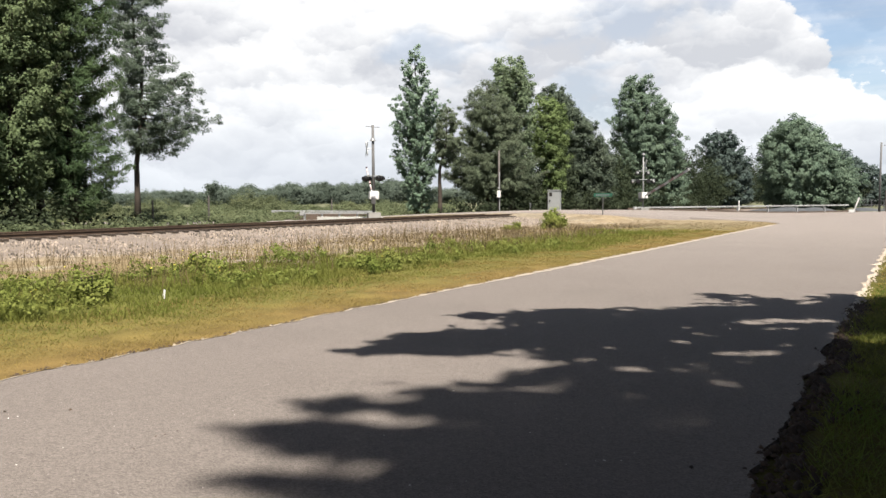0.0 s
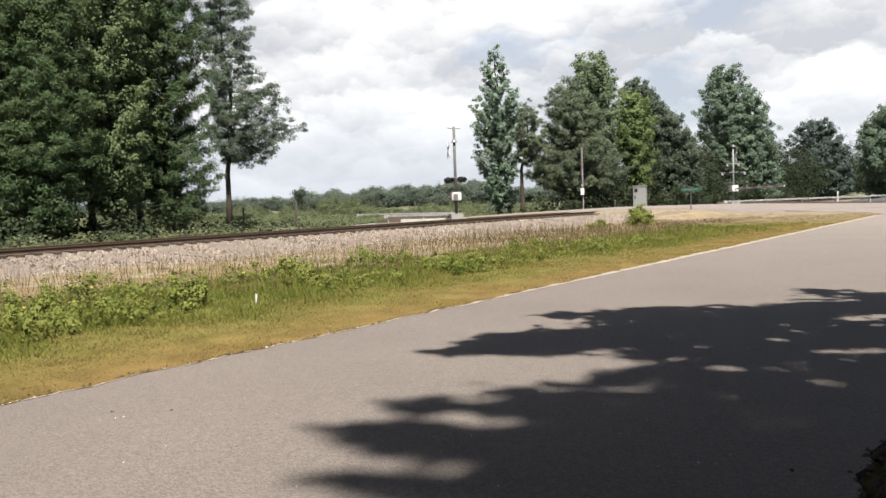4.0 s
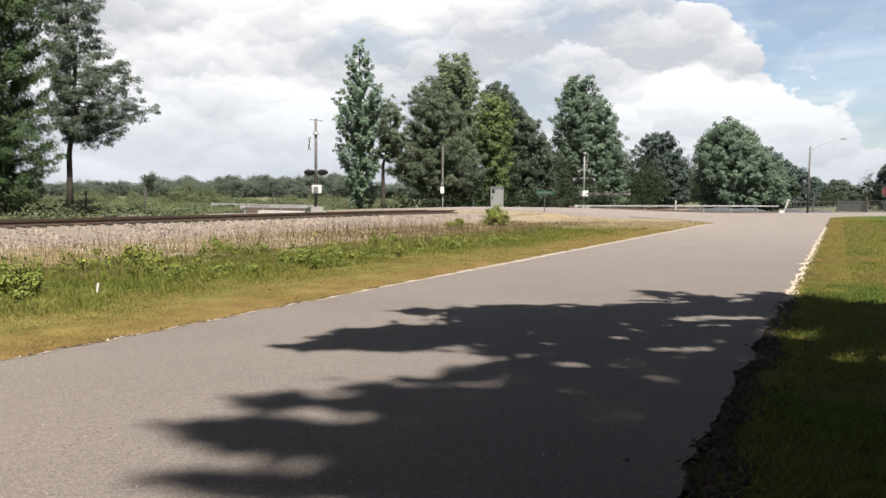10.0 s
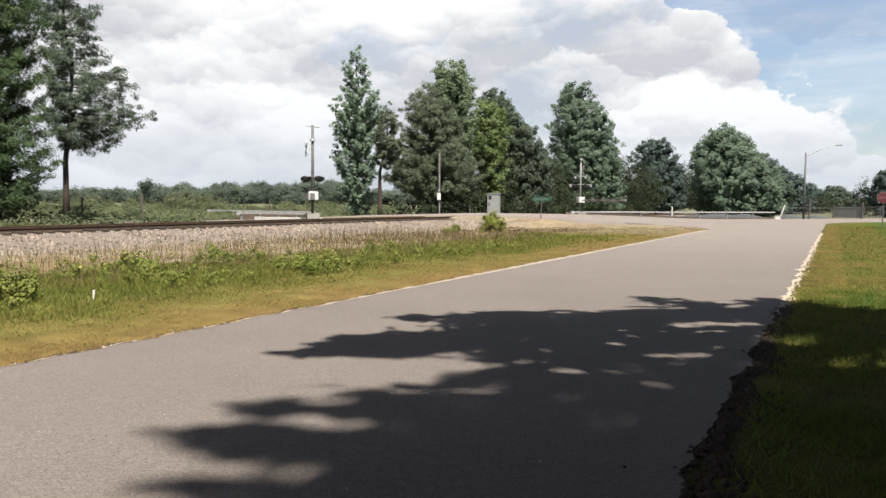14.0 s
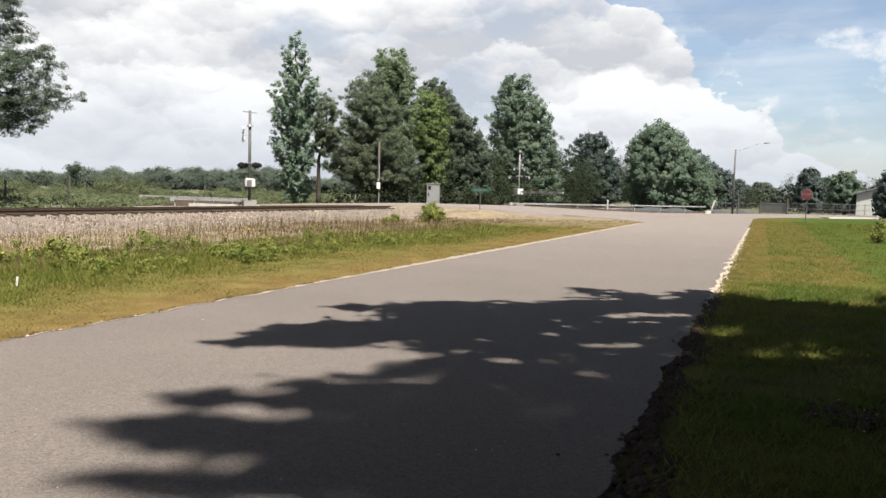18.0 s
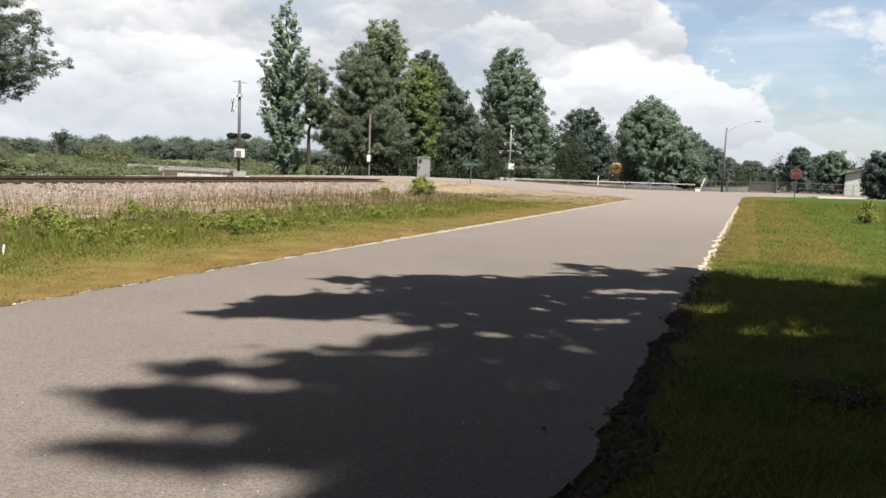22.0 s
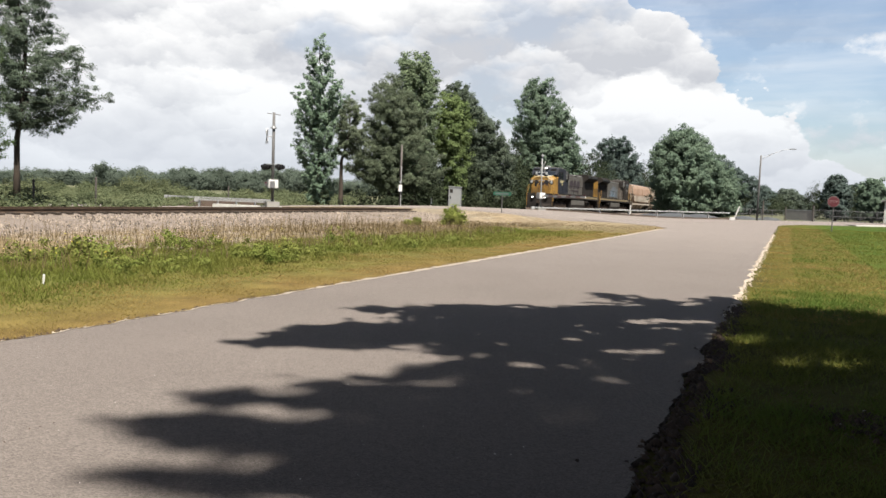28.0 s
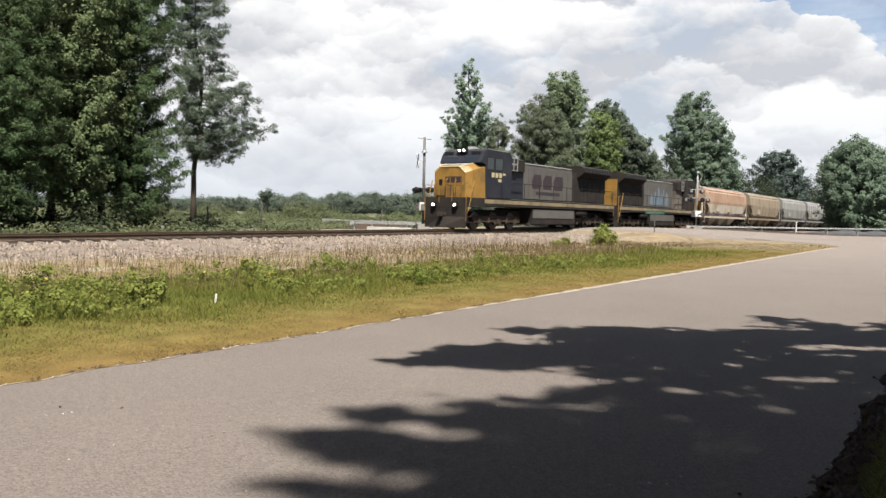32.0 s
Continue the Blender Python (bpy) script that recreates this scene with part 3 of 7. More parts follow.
def build_track():
    """Ballast bank, sleepers and two rails, straight past the crossing."""
    prof = ((-4.9, -0.06), (-4.2, 0.03), (-1.95, 0.315), (-1.36, 0.335), (-1.1, 0.385), (1.1, 0.385), (1.36, 0.335), (1.95, 0.315), (4.2, 0.03), (4.9, -0.06))
    verts = []
    ss = axis_steps([(-140, -10, 4), (-10, 70, 0.5), (70, 160, 2), (160, 900, 30)])
    for s in ss:
        for n, z in prof:
            p = at_track(s, n)
            w = 0.09 * noise.noise((s * 0.9, n * 0.9, 1.0)) + 0.04 * noise.noise((s * 3, n * 3, 5.0))
            verts.append((p.x, p.y, max(-0.08, z + w * (0.4 if abs(n) < 1.5 else 1.0)) - track_drop(s)))
    k = len(prof)
    faces = [(i * k + j, i * k + j + 1, (i + 1) * k + j + 1, (i + 1) * k + j) for i in range(len(ss) - 1) for j in range(k - 1)]
    tagged(soup("ballast_bank", verts, faces, M_BALLAST, smooth=True), "pale stone ballast bank under the railway", "ballast", kind="structure")
    track = thing("railway_track", Matrix.LocRotScale(at_track(0, 0, 0), Euler((0, 0, radians(90 + TRACK_YAW))), None), "rusty steel railway track on timber sleepers", "railway track", kind="structure")
    rail = [(-0.075, 0.405), (0.075, 0.405), (0.075, 0.42), (0.012, 0.44), (0.012, 0.535), (0.037, 0.545), (0.037, 0.58), (-0.037, 0.58), (-0.037, 0.545), (-0.012, 0.535), (-0.012, 0.44), (-0.075, 0.42)]
    for off in (-0.7525, 0.7525):
        bm = bmesh.new()
        rings = [[bm.verts.new((x, y + off, z - track_drop(x))) for y, z in rail] for x in (-140, 30, 40, 46, 52, 58, 66, 76, 90, 110, 150, 200, 260, 900)]
        for p, q in zip(rings, rings[1:]):
            for i in range(12):
                bm.faces.new((p[i], q[i], q[(i + 1) % 12], p[(i + 1) % 12]))
        bm.faces.new(rings[0]), bm.faces.new(rings[-1][::-1])
        part("rail", bm, M_RAIL, track)
    rnd = random.Random(4)
    tie = part("sleeper", boxed(-0.115, 0.115, -1.3, 1.3, 0.26, 0.435, 0.012), M_TIE, track)
    tie.matrix_basis = pose(-8, 0, 0)
    for i in range(1, 175):
        again(tie, pose(-8 + i * 0.55, rnd.uniform(-0.06, 0.06), rnd.uniform(-0.012, 0.012) - track_drop(-8 + i * 0.55), 0, 0, rnd.uniform(-1, 1)))


build_track()


def build_stones():
    """Loose stones that break up the face of the ballast bank."""
    rs = np.random.RandomState(5)
    n = 26000
    s = rs.uniform(-12, 75, n)
    off = rs.uniform(1.55, 5.4, n)
    z = np.interp(off, [1.36, 1.95, 4.2, 4.9, 6], [0.335, 0.315, 0.03, -0.02, -0.02])
    size = rs.uniform(0.025, 0.06, n)
    # more of them thinly over the apron beside the crossing
    k = 7000
    s = np.concatenate([s, rs.uniform(14, 47, k)])
    off = np.concatenate([off, 5.0 + 8.0 * rs.uniform(0, 1, k) ** 1.6])
    size = np.concatenate([size, rs.uniform(0.02, 0.05, k)])
    z = np.concatenate([z, [ground_z(*at_track(p, q)[:2]) - 0.005 for p, q in zip(s[n:], off[n:])]])
    n += k
    base = np.array([(1, 0, -0.6), (-0.5, 0.87, -0.6), (-0.5, -0.87, -0.6), (0.1, 0.1, 0.9)])
    faces = np.array([(0, 1, 3), (1, 2, 3), (2, 0, 3)])
    ang = rs.uniform(0, 6.28, n)
    c, q = np.cos(ang), np.sin(ang)
    v = base[None] * size[:, None, None] * rs.uniform(0.7, 1.3, (n, 4, 3))
    v = np.stack([v[:, :, 0] * c[:, None] - v[:, :, 1] * q[:, None], v[:, :, 0] * q[:, None] + v[:, :, 1] * c[:, None], v[:, :, 2]], 2)
    pos = np.stack([UT.x * s + NT.x * (TRACK_N + off), UT.y * s + NT.y * (TRACK_N + off), z + 0.015 - np.array([track_drop(q) for q in s])], 1)
    verts = (v + pos[:, None]).reshape(-1, 3)
    f = (faces[None] + 4 * np.arange(n)[:, None, None]).reshape(-1, 3)
    tagged(soup("ballast_stones", verts, f, M_STONE), "loose pale ballast stones on the bank", "stones", kind="stuff")


build_stones()


# ---- trees ----
def leaf_cloud(rs, lobes, per_m2, leaf, clump, needle, hollow=0.55, boughs=0.45, fine=1.0):
    """Leaves in clumps on the outer shell of the lobes (x, y, z, rx, ry, rz), as arrays of vertices and faces."""
    cents, sizes, outs = [], [], []
    for x, y, z, rx, ry, rz in lobes:
        area = 4 * math.pi * ((rx * ry) ** 1.6 / 3 + 2 * (rx * rz) ** 1.6 / 3) ** (1 / 1.6)
        k = max(6, int(area * per_m2))
        # boughs: smaller rounded masses on the lobe's surface, with gaps between them
        m = max(5, int(5 + area * boughs))
        d = rs.normal(size=(m, 3))
        d /= np.linalg.norm(d, axis=1)[:, None]
        mid = d * rs.uniform(hollow, 1.0, m)[:, None] ** 0.7
        br = rs.uniform(0.22, 0.42, m)
        pick = rs.randint(0, m, k)
        o = rs.normal(size=(k, 3))
        o /= np.linalg.norm(o, axis=1)[:, None]
        o *= rs.uniform(0.3, 1.0, k)[:, None] ** 0.5
        if needle:
            o[:, 2] *= 0.55
        outs.append(mid[pick] + o * br[pick][:, None])
        cents.append(np.array([x, y, z]) + outs[-1] * [rx, ry, rz])
        sizes.append(np.full(k, clump) * rs.uniform(0.6, 1.35, k))
    c, sz = np.concatenate(cents), np.concatenate(sizes)
    each = int((14 if needle else 12) * fine ** 1.5)
    leaf = leaf / fine
    n = len(c) * each
    cc, ss = np.repeat(c, each, 0), np.repeat(sz, each)
    off = np.clip(rs.normal(size=(n, 3)), -1.7, 1.7) * 0.55
    off[:, 2] *= 0.7
    pos = cc + off * ss[:, None]
    nrm = rs.normal(size=(n, 3)) * 0.32 + off * 0.6 + np.repeat(np.concatenate(outs), each, 0) * 0.7
    nrm[:, 2] += 0.3
    nrm /= np.linalg.norm(nrm, axis=1)[:, None]
    t = np.cross(nrm, rs.normal(size=(n, 3)))
    t /= np.linalg.norm(t, axis=1)[:, None] + 1e-9
    b = np.cross(nrm, t)
    l = leaf * rs.uniform(0.6, 1.4, n)[:, None]
    w = l * (0.34 if needle else 0.62)
    l = l * (1.5 if needle else 1.0)
    verts = np.stack([pos - t * l * 0.5, pos + b * w * 0.5, pos + t * l * 0.5, pos - b * w * 0.5], 1)
    return verts.reshape(-1, 3), np.arange(n * 4).reshape(-1, 4)


def tree(name, label, place, rows, leaves, seed, trunk=0.2, branches=90, clump=0.5, leaf=0.16, per=46, rise=0.5, bare=1.2, deep=0.9, needle=False, sprout=1.0, shell=1.0, group="", category="tree"):
    """A tree grown from boughs: rows (height, left, right) are the reach of its crown on both sides of the foot, square to the standpoint.

    rise: how steeply the boughs climb; bare: height of the lowest bough; sprout: how far single boughs overreach or fall short; shell: clumps that round the crown off, for each bough."""
    rs = np.random.RandomState(seed)
    z0 = ground_z(place[0], place[1])
    yaw = math.degrees(math.atan2(-place[0], place[1]))
    ob = thing(name, pose(place[0], place[1], z0 - 0.05, 0, 0, yaw), label, category, group)
    rows = sorted(rows)
    zs = np.array([r[0] for r in rows]) - z0
    left, right = np.array([r[1] for r in rows]), np.array([r[2] for r in rows])
    top = float(zs[-1])
    mid = (left + right) / 2

    def stem_at(z):
        """The trunk bends from the foot into the middle of the crown."""
        m = np.interp(z, zs, mid)
        t = np.clip((z - 0.15 * top) / (0.8 * top), 0, 1)
        return m * t ** 1.3

    # heights of the bough tips, drawn by the width of the crown
    grid = np.linspace(zs[0], top, 80)
    wide = np.interp(grid, zs, right - left) + 0.35
    cum = np.cumsum(wide) / np.sum(wide)
    order = (np.arange(branches) + rs.uniform(0, 1, branches)) / branches
    tz = np.interp(order, cum, grid)
    turn = np.arange(branches) * 2.39996 + rs.uniform(-0.5, 0.5, branches)
    reach = 1.04 * np.sqrt(rs.uniform(0.3, 1.0, branches)) * (1 + sprout * rs.uniform(-0.12, 0.13, branches))
    ax = stem_at(tz)
    half = np.where(np.cos(turn) > 0, np.interp(tz, zs, right) - ax, ax - np.interp(tz, zs, left))
    half = np.maximum(half, 0.15)
    tx = ax + np.cos(turn) * half * reach
    ty = np.sin(turn) * np.interp(tz, zs, right - left) / 2 * deep * reach
    tips = np.stack([tx, ty, tz], 1)
    span = np.hypot(tx - ax, ty)
    az = np.maximum(np.minimum(bare, tz - 0.1), tz - rise * span - 0.1)
    roots = np.stack([stem_at(az), np.zeros(branches), az], 1)
    # clumps of leaves along the outer part of each bough, smaller towards the tip
    cents, sizes = [], []
    for p, q, d in zip(roots, tips, span):
        k = max(2, int(2 + d / clump * 1.3))
        t = np.linspace(0.36 if d > 1.0 else 0.6, 1.0, k)
        sag = np.array([0, 0, -0.12 * d]) * (np.sin(t * math.pi))[:, None]
        c = p + (q - p) * t[:, None] + sag + rs.normal(size=(k, 3)) * clump * [0.3, 0.3, 0.2]
        cents.append(c)
        sizes.append(clump * (1.15 - 0.5 * t) * rs.uniform(0.75, 1.25, k))
    # the rounded outside of the crown between the boughs
    k = int(branches * shell)
    hz = np.interp(rs.uniform(0, 1, k), cum, grid)
    a = rs.uniform(0, 2 * math.pi, k)
    lf, rg = np.interp(hz, zs, left), np.interp(hz, zs, right)
    out = rs.uniform(0.72, 0.97, k)
    cents.append(np.stack([(lf + rg) / 2 + np.cos(a) * (rg - lf) / 2 * out, np.sin(a) * (rg - lf) / 2 * deep * out, hz], 1))
    sizes.append(clump * rs.uniform(0.6, 1.15, k))
    c, sz = np.concatenate(cents), np.concatenate(sizes)
    n = len(c) * per
    cc, ss = np.repeat(c, per, 0), np.repeat(sz, per)
    off = rs.normal(size=(n, 3))
    off /= np.linalg.norm(off, axis=1)[:, None]
    off *= rs.uniform(0.05, 1.0, n)[:, None] ** 0.5
    off[:, 2] *= 0.62 if needle else 0.85
    pos = cc + off * ss[:, None]
    # leaves face out of their clump and out of the crown, so that boughs read as rounded masses
    out = cc - np.stack([stem_at(cc[:, 2]), np.zeros(n), cc[:, 2] - 0.6], 1)
    out /= np.linalg.norm(out, axis=1)[:, None] + 1e-6
    nrm = off * 0.8 + out * 0.45 + rs.normal(size=(n, 3)) * (0.42 if needle else 0.34)
    nrm[:, 2] += 0.25
    nrm /= np.linalg.norm(nrm, axis=1)[:, None] + 1e-9
    t = np.cross(nrm, rs.normal(size=(n, 3)))
    t /= np.linalg.norm(t, axis=1)[:, None] + 1e-9
    b = np.cross(nrm, t)
    l = leaf * rs.uniform(0.6, 1.4, n)[:, None]
    w = l * (0.3 if needle else 0.66)
    l = l * (1.7 if needle else 1.0)
    v = np.stack([pos - t * l * 0.5, pos + b * w * 0.5, pos + t * l * 0.5, pos - b * w * 0.5], 1).reshape(-1, 3)
    v[:, 2] = np.maximum(v[:, 2], 0.1)
    soup("crown", v, np.arange(n * 4).reshape(-1, 4), leaves, ob)
    bm = bmesh.new()
    steps = 9
    zt = [top * 0.96 * i / steps for i in range(steps + 1)]
    tube(bm, [(0, 0, -0.1)] + [(float(stem_at(z)) + 0.04 * math.sin(z * 1.3), 0.05 * math.sin(z * 1.7), z) for z in zt[1:]], [trunk * 1.25] + [max(0.02, trunk * (1 - 0.9 * i / steps)) for i in range(1, steps + 1)], 8)
    stem = part("trunk", bm, M_BARK, ob, smooth=True)
    twigs = bmesh.new()
    strong = set(np.argsort(-span)[:16])
    for i in range(branches):
        p, q, d = Vector(roots[i]), Vector(tips[i]), float(span[i])
        m = p.lerp(q, 0.5) + Vector((0, 0, -0.1 * d))
        r = trunk * 0.3 * (1.1 - 0.8 * p.z / float(top))
        if i in strong:
            part("limb", tube(bmesh.new(), [p, m, q], [r, r * 0.6, 0.012], 6), M_BARK, stem, smooth=True)
        elif i % 2:
            tube(twigs, [p, m, q], [r * 0.5, r * 0.3, 0.008], 4)
    tagged(part("branchwork", twigs, M_BARK, stem), kind="stuff")
    return ob


def build_trees():
    mid = "trees behind the crossing"
    tree("sweetgum_tree", "tall spire-shaped tree with grey-green leaves behind the rails", (-1.6, 68.0), ((14.8, -0.4, 0.25), (13.9, -1.0, 0.7), (13.2, -1.15, 0.9), (12.0, -1.3, 1.1), (11.0, -1.6, 2.0), (10.1, -2.3, 2.4), (8.8, -2.1, 2.3), (7.6, -2.2, 2.0), (5.7, -2.2, 1.8), (4.2, -1.8, 1.7), (2.1, -1.0, 1.5), (0.9, -0.9, 1.2)), LEAF["silver"], 11, 0.2, 150, 0.34, 0.17, 30, 0.9, 0.6, sprout=1.9, shell=0.6, group=mid)
    tree("pine_tree", "slender dark-trunked pine beside the spire-shaped tree", (0.3, 64.0), ((9.2, 0.3, 0.9), (8.5, -0.2, 1.5), (7.5, -0.4, 2.0), (6.1, -0.4, 2.3), (5.1, -0.2, 1.8), (4.5, -0.1, 0.6)), LEAF["dark_pine"], 12, 0.2, 46, 0.36, 0.16, 44, 0.4, 3.6, needle=True, sprout=1.6, group=mid)
    tree("pine_tree", "broad dark pine with low drooping boughs behind the rails", (4.6, 69.8), ((12.1, -0.2, 0.3), (11.3, -1.5, 1.1), (10.0, -2.2, 2.5), (8.5, -2.2, 3.1), (7.0, -2.4, 3.8), (5.3, -3.3, 4.4), (3.9, -3.7, 4.9), (3.0, -3.2, 4.8), (2.2, -0.8, 4.4)), LEAF["dark_pine"], 13, 0.26, 170, 0.55, 0.17, 60, 0.3, 2.6, needle=True, sprout=1.5, group=mid)
    tree("tulip_tree", "tall green tree with a rounded light top", (7.5, 76.6), ((15.5, -0.4, 0.1), (15.0, -1.5, 0.9), (14.0, -1.9, 1.9), (12.8, -2.0, 2.1), (11.4, -1.9, 2.1), (9.3, -1.6, 2.0), (6.4, -1.3, 2.0), (2.8, -1.0, 1.8)), LEAF["pale"], 14, 0.28, 120, 0.58, 0.19, 56, 0.8, 2.0, group=mid)
    tree("young_tree", "yellow-green leafy tree behind the signal cabinet", (11.3, 78.4), ((11.8, -1.2, 0.1), (10.7, -1.6, 1.6), (9.5, -2.2, 2.2), (8.0, -2.4, 2.4), (6.6, -1.8, 2.1), (4.8, -0.7, 1.9), (3.6, -0.3, 1.6), (1.4, -0.4, 1.4)), LEAF["lime"], 15, 0.18, 110, 0.52, 0.19, 46, 0.7, 1.6, deep=0.7, group=mid)
    tree("oak_tree", "dark grey-green tree with a sloping crown", (16.5, 88.0), ((14.6, -3.8, -3.2), (13.9, -4.7, -1.8), (12.8, -5.0, -1.2), (11.4, -4.6, -0.1), (10.3, -4.2, 1.0), (8.9, -3.6, 2.2), (7.2, -2.8, 3.3), (4.5, -2.4, 3.9), (1.6, -2.2, 3.8)), LEAF["murky"], 16, 0.25, 190, 0.6, 0.2, 56, 0.6, 1.4, deep=0.7, group=mid)
    tree("tulip_tree", "tall blue-green tree with a domed crown", (30.9, 113.5), ((19.2, -2.5, 0.1), (18.0, -4.0, 0.8), (16.7, -4.7, 1.1), (15.7, -4.9, 2.6), (13.4, -5.4, 3.6), (11.7, -5.5, 4.1), (9.6, -5.5, 4.9), (7.9, -5.4, 5.6), (5.7, -5.5, 5.6), (3.3, -5.6, 5.6), (1.2, -5.4, 5.6)), LEAF["cool"], 17, 0.35, 260, 0.72, 0.24, 60, 0.6, 1.6, deep=0.7, sprout=1.3, group=mid)
    tree("oak_tree", "dark round tree beyond the guardrail", (56.2, 152.8), ((14.8, -0.4, 0.9), (13.8, -3.2, 2.1), (12.1, -4.7, 3.4), (10.3, -4.4, 4.2), (8.6, -4.3, 5.1), (6.3, -4.6, 5.8), (2.9, -4.4, 5.8), (0.9, -4.0, 5.8)), LEAF["slate"], 18, 0.34, 150, 0.9, 0.34, 46, 0.5, 1.4, deep=0.6, sprout=1.3, group=mid)
    tree("maple_tree", "broad green tree with layered boughs beside the track", (45.9, 97.8), ((11.8, -0.9, -0.5), (10.9, -2.8, 0.7), (10.0, -3.9, 2.2), (8.9, -4.9, 3.2), (7.7, -5.3, 3.8), (6.3, -5.5, 5.2), (4.8, -5.2, 6.3), (2.9, -4.6, 6.8), (1.0, -4.4, 6.6)), LEAF["cool"], 19, 0.32, 270, 0.72, 0.24, 58, 0.25, 1.0, sprout=1.3, group=mid)
    tree("oak_tree", "dark tree behind the street lamp", (66.4, 128.0), ((9.4, -1.4, 0.4), (7.8, -2.0, 3.1), (6.4, -2.2, 5.1), (4.9, -2.4, 6.8), (3.0, -2.6, 7.6), (1.0, -2.4, 7.6)), LEAF["slate"], 20, 0.3, 120, 0.85, 0.32, 46, 0.4, 1.2, group=mid)
    tree("oak_tree", "small dark tree behind the street lamp", (83.4, 148.0), ((5.4, 1.7, 3.4), (4.4, 0.2, 4.1), (3.0, -1.2, 5.0), (1.2, -2.6, 5.4)), LEAF["slate"], 21, 0.25, 60, 0.8, 0.34, 40, 0.4, 1.0, group=mid)
    tree("far_tree", "low far tree beyond the fence", (120.7, 195.8), ((6.4, -1.6, 0.6), (5.2, -3.6, 3.0), (3.6, -4.8, 5.0), (1.4, -5.2, 5.6)), LEAF["far"], 22, 0.25, 60, 1.1, 0.5, 40, 0.4, 1.0, group=mid)
    yard = "trees by the house"
    tree("cedar_tree", "upright dark tree behind the stop sign", (63.4, 92.3), ((6.0, -0.7, 0.3), (5.4, -1.1, 1.0), (4.4, -1.5, 1.5), (3.4, -1.8, 1.7), (1.8, -1.7, 1.8), (0.9, -1.4, 1.6)), LEAF["slate"], 23, 0.18, 90, 0.5, 0.24, 44, 0.9, 0.9, group=yard)
    tree("oak_tree", "dark garden tree near the house", (78.5, 109.8), ((5.6, -1.6, 0.6), (4.8, -2.4, 1.8), (3.4, -3.0, 2.6), (1.6, -3.0, 2.8), (0.8, -2.6, 2.6)), LEAF["slate"], 24, 0.2, 80, 0.6, 0.28, 44, 0.5, 0.9, group=yard)
    tree("oak_tree", "dark garden tree before the house", (68.6, 92.3), ((5.6, -0.8, 0.6), (4.8, -1.6, 1.5), (3.4, -1.9, 2.1), (1.8, -1.9, 2.2), (0.8, -1.7, 2.0)), LEAF["cool"], 25, 0.2, 90, 0.52, 0.26, 44, 0.5, 0.9, group=yard)
    tree("oak_tree", "dark garden tree beside the house", (60.2, 73.5), ((5.0, -0.9, 0.9), (4.0, -1.5, 1.8), (2.8, -1.8, 2.1), (1.4, -1.7, 2.2), (0.6, -1.5, 2.0)), LEAF["slate"], 26, 0.2, 90, 0.46, 0.22, 44, 0.5, 0.8, group=yard)
    pines = "pines beyond the track"
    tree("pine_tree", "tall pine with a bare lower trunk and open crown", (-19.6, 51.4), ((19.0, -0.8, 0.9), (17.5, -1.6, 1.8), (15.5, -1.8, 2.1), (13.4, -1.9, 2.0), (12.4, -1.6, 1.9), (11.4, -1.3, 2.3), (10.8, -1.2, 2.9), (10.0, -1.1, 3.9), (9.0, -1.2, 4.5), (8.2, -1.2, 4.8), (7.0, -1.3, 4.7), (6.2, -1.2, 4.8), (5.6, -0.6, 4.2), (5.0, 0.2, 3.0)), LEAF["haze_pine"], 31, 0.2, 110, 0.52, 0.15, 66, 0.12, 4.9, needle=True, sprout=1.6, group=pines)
    tree("pine_tree", "dense pine with boughs down to the ground", (-18.5, 39.9), ((17.5, -1.0, 1.4), (13.0, -1.8, 2.3), (10.0, -2.1, 2.5), (7.6, -2.0, 2.6), (5.4, -2.1, 2.6), (3.4, -1.8, 2.7), (1.4, -1.0, 1.8)), LEAF["pine"], 32, 0.24, 200, 0.5, 0.13, 64, 0.4, 0.9, needle=True, sprout=1.4, group=pines)
    tree("sweetgum_tree", "leafy tree among the pines", (-19.9, 37.0), ((17.8, -1.2, 1.6), (13.6, -1.9, 2.4), (10.6, -2.1, 2.4), (8.0, -2.0, 2.3), (5.6, -2.2, 2.4), (3.6, -1.8, 1.8), (2.0, -1.2, 1.2)), LEAF["oak"], 33, 0.24, 190, 0.48, 0.14, 50, 0.7, 1.6, sprout=1.3, group=pines)
    tree("pine_tree", "dense pine with boughs down to the ground", (-21.4, 33.8), ((15.0, -0.6, 1.0), (11.5, -1.6, 2.0), (8.8, -2.0, 2.0), (6.4, -1.9, 2.3), (4.2, -2.0, 2.0), (2.6, -1.5, 1.8), (1.2, -0.8, 1.2)), LEAF["pine"], 34, 0.24, 180, 0.5, 0.13, 64, 0.4, 0.9, needle=True, sprout=1.4, group=pines)
    tree("pine_tree", "dense pine with boughs down to the ground", (-23.6, 33.5), ((15.0, -0.6, 1.0), (11.5, -1.7, 2.1), (8.8, -2.1, 2.1), (6.4, -2.0, 2.3), (4.2, -2.1, 2.0), (2.4, -1.7, 1.8), (1.0, -0.9, 1.2)), LEAF["pine"], 35, 0.24, 170, 0.5, 0.14, 60, 0.4, 0.9, needle=True, sprout=1.4, group=pines)
    tree("sweetgum_tree", "leafy tree among the pines", (-29.7, 37.7), ((17.2, -0.8, 1.6), (13.0, -2.0, 2.8), (9.4, -2.5, 2.8), (6.4, -2.4, 2.9), (3.6, -2.2, 2.6), (1.6, -1.6, 2.0)), LEAF["oak"], 36, 0.24, 150, 0.62, 0.18, 50, 0.7, 1.4, group=pines)
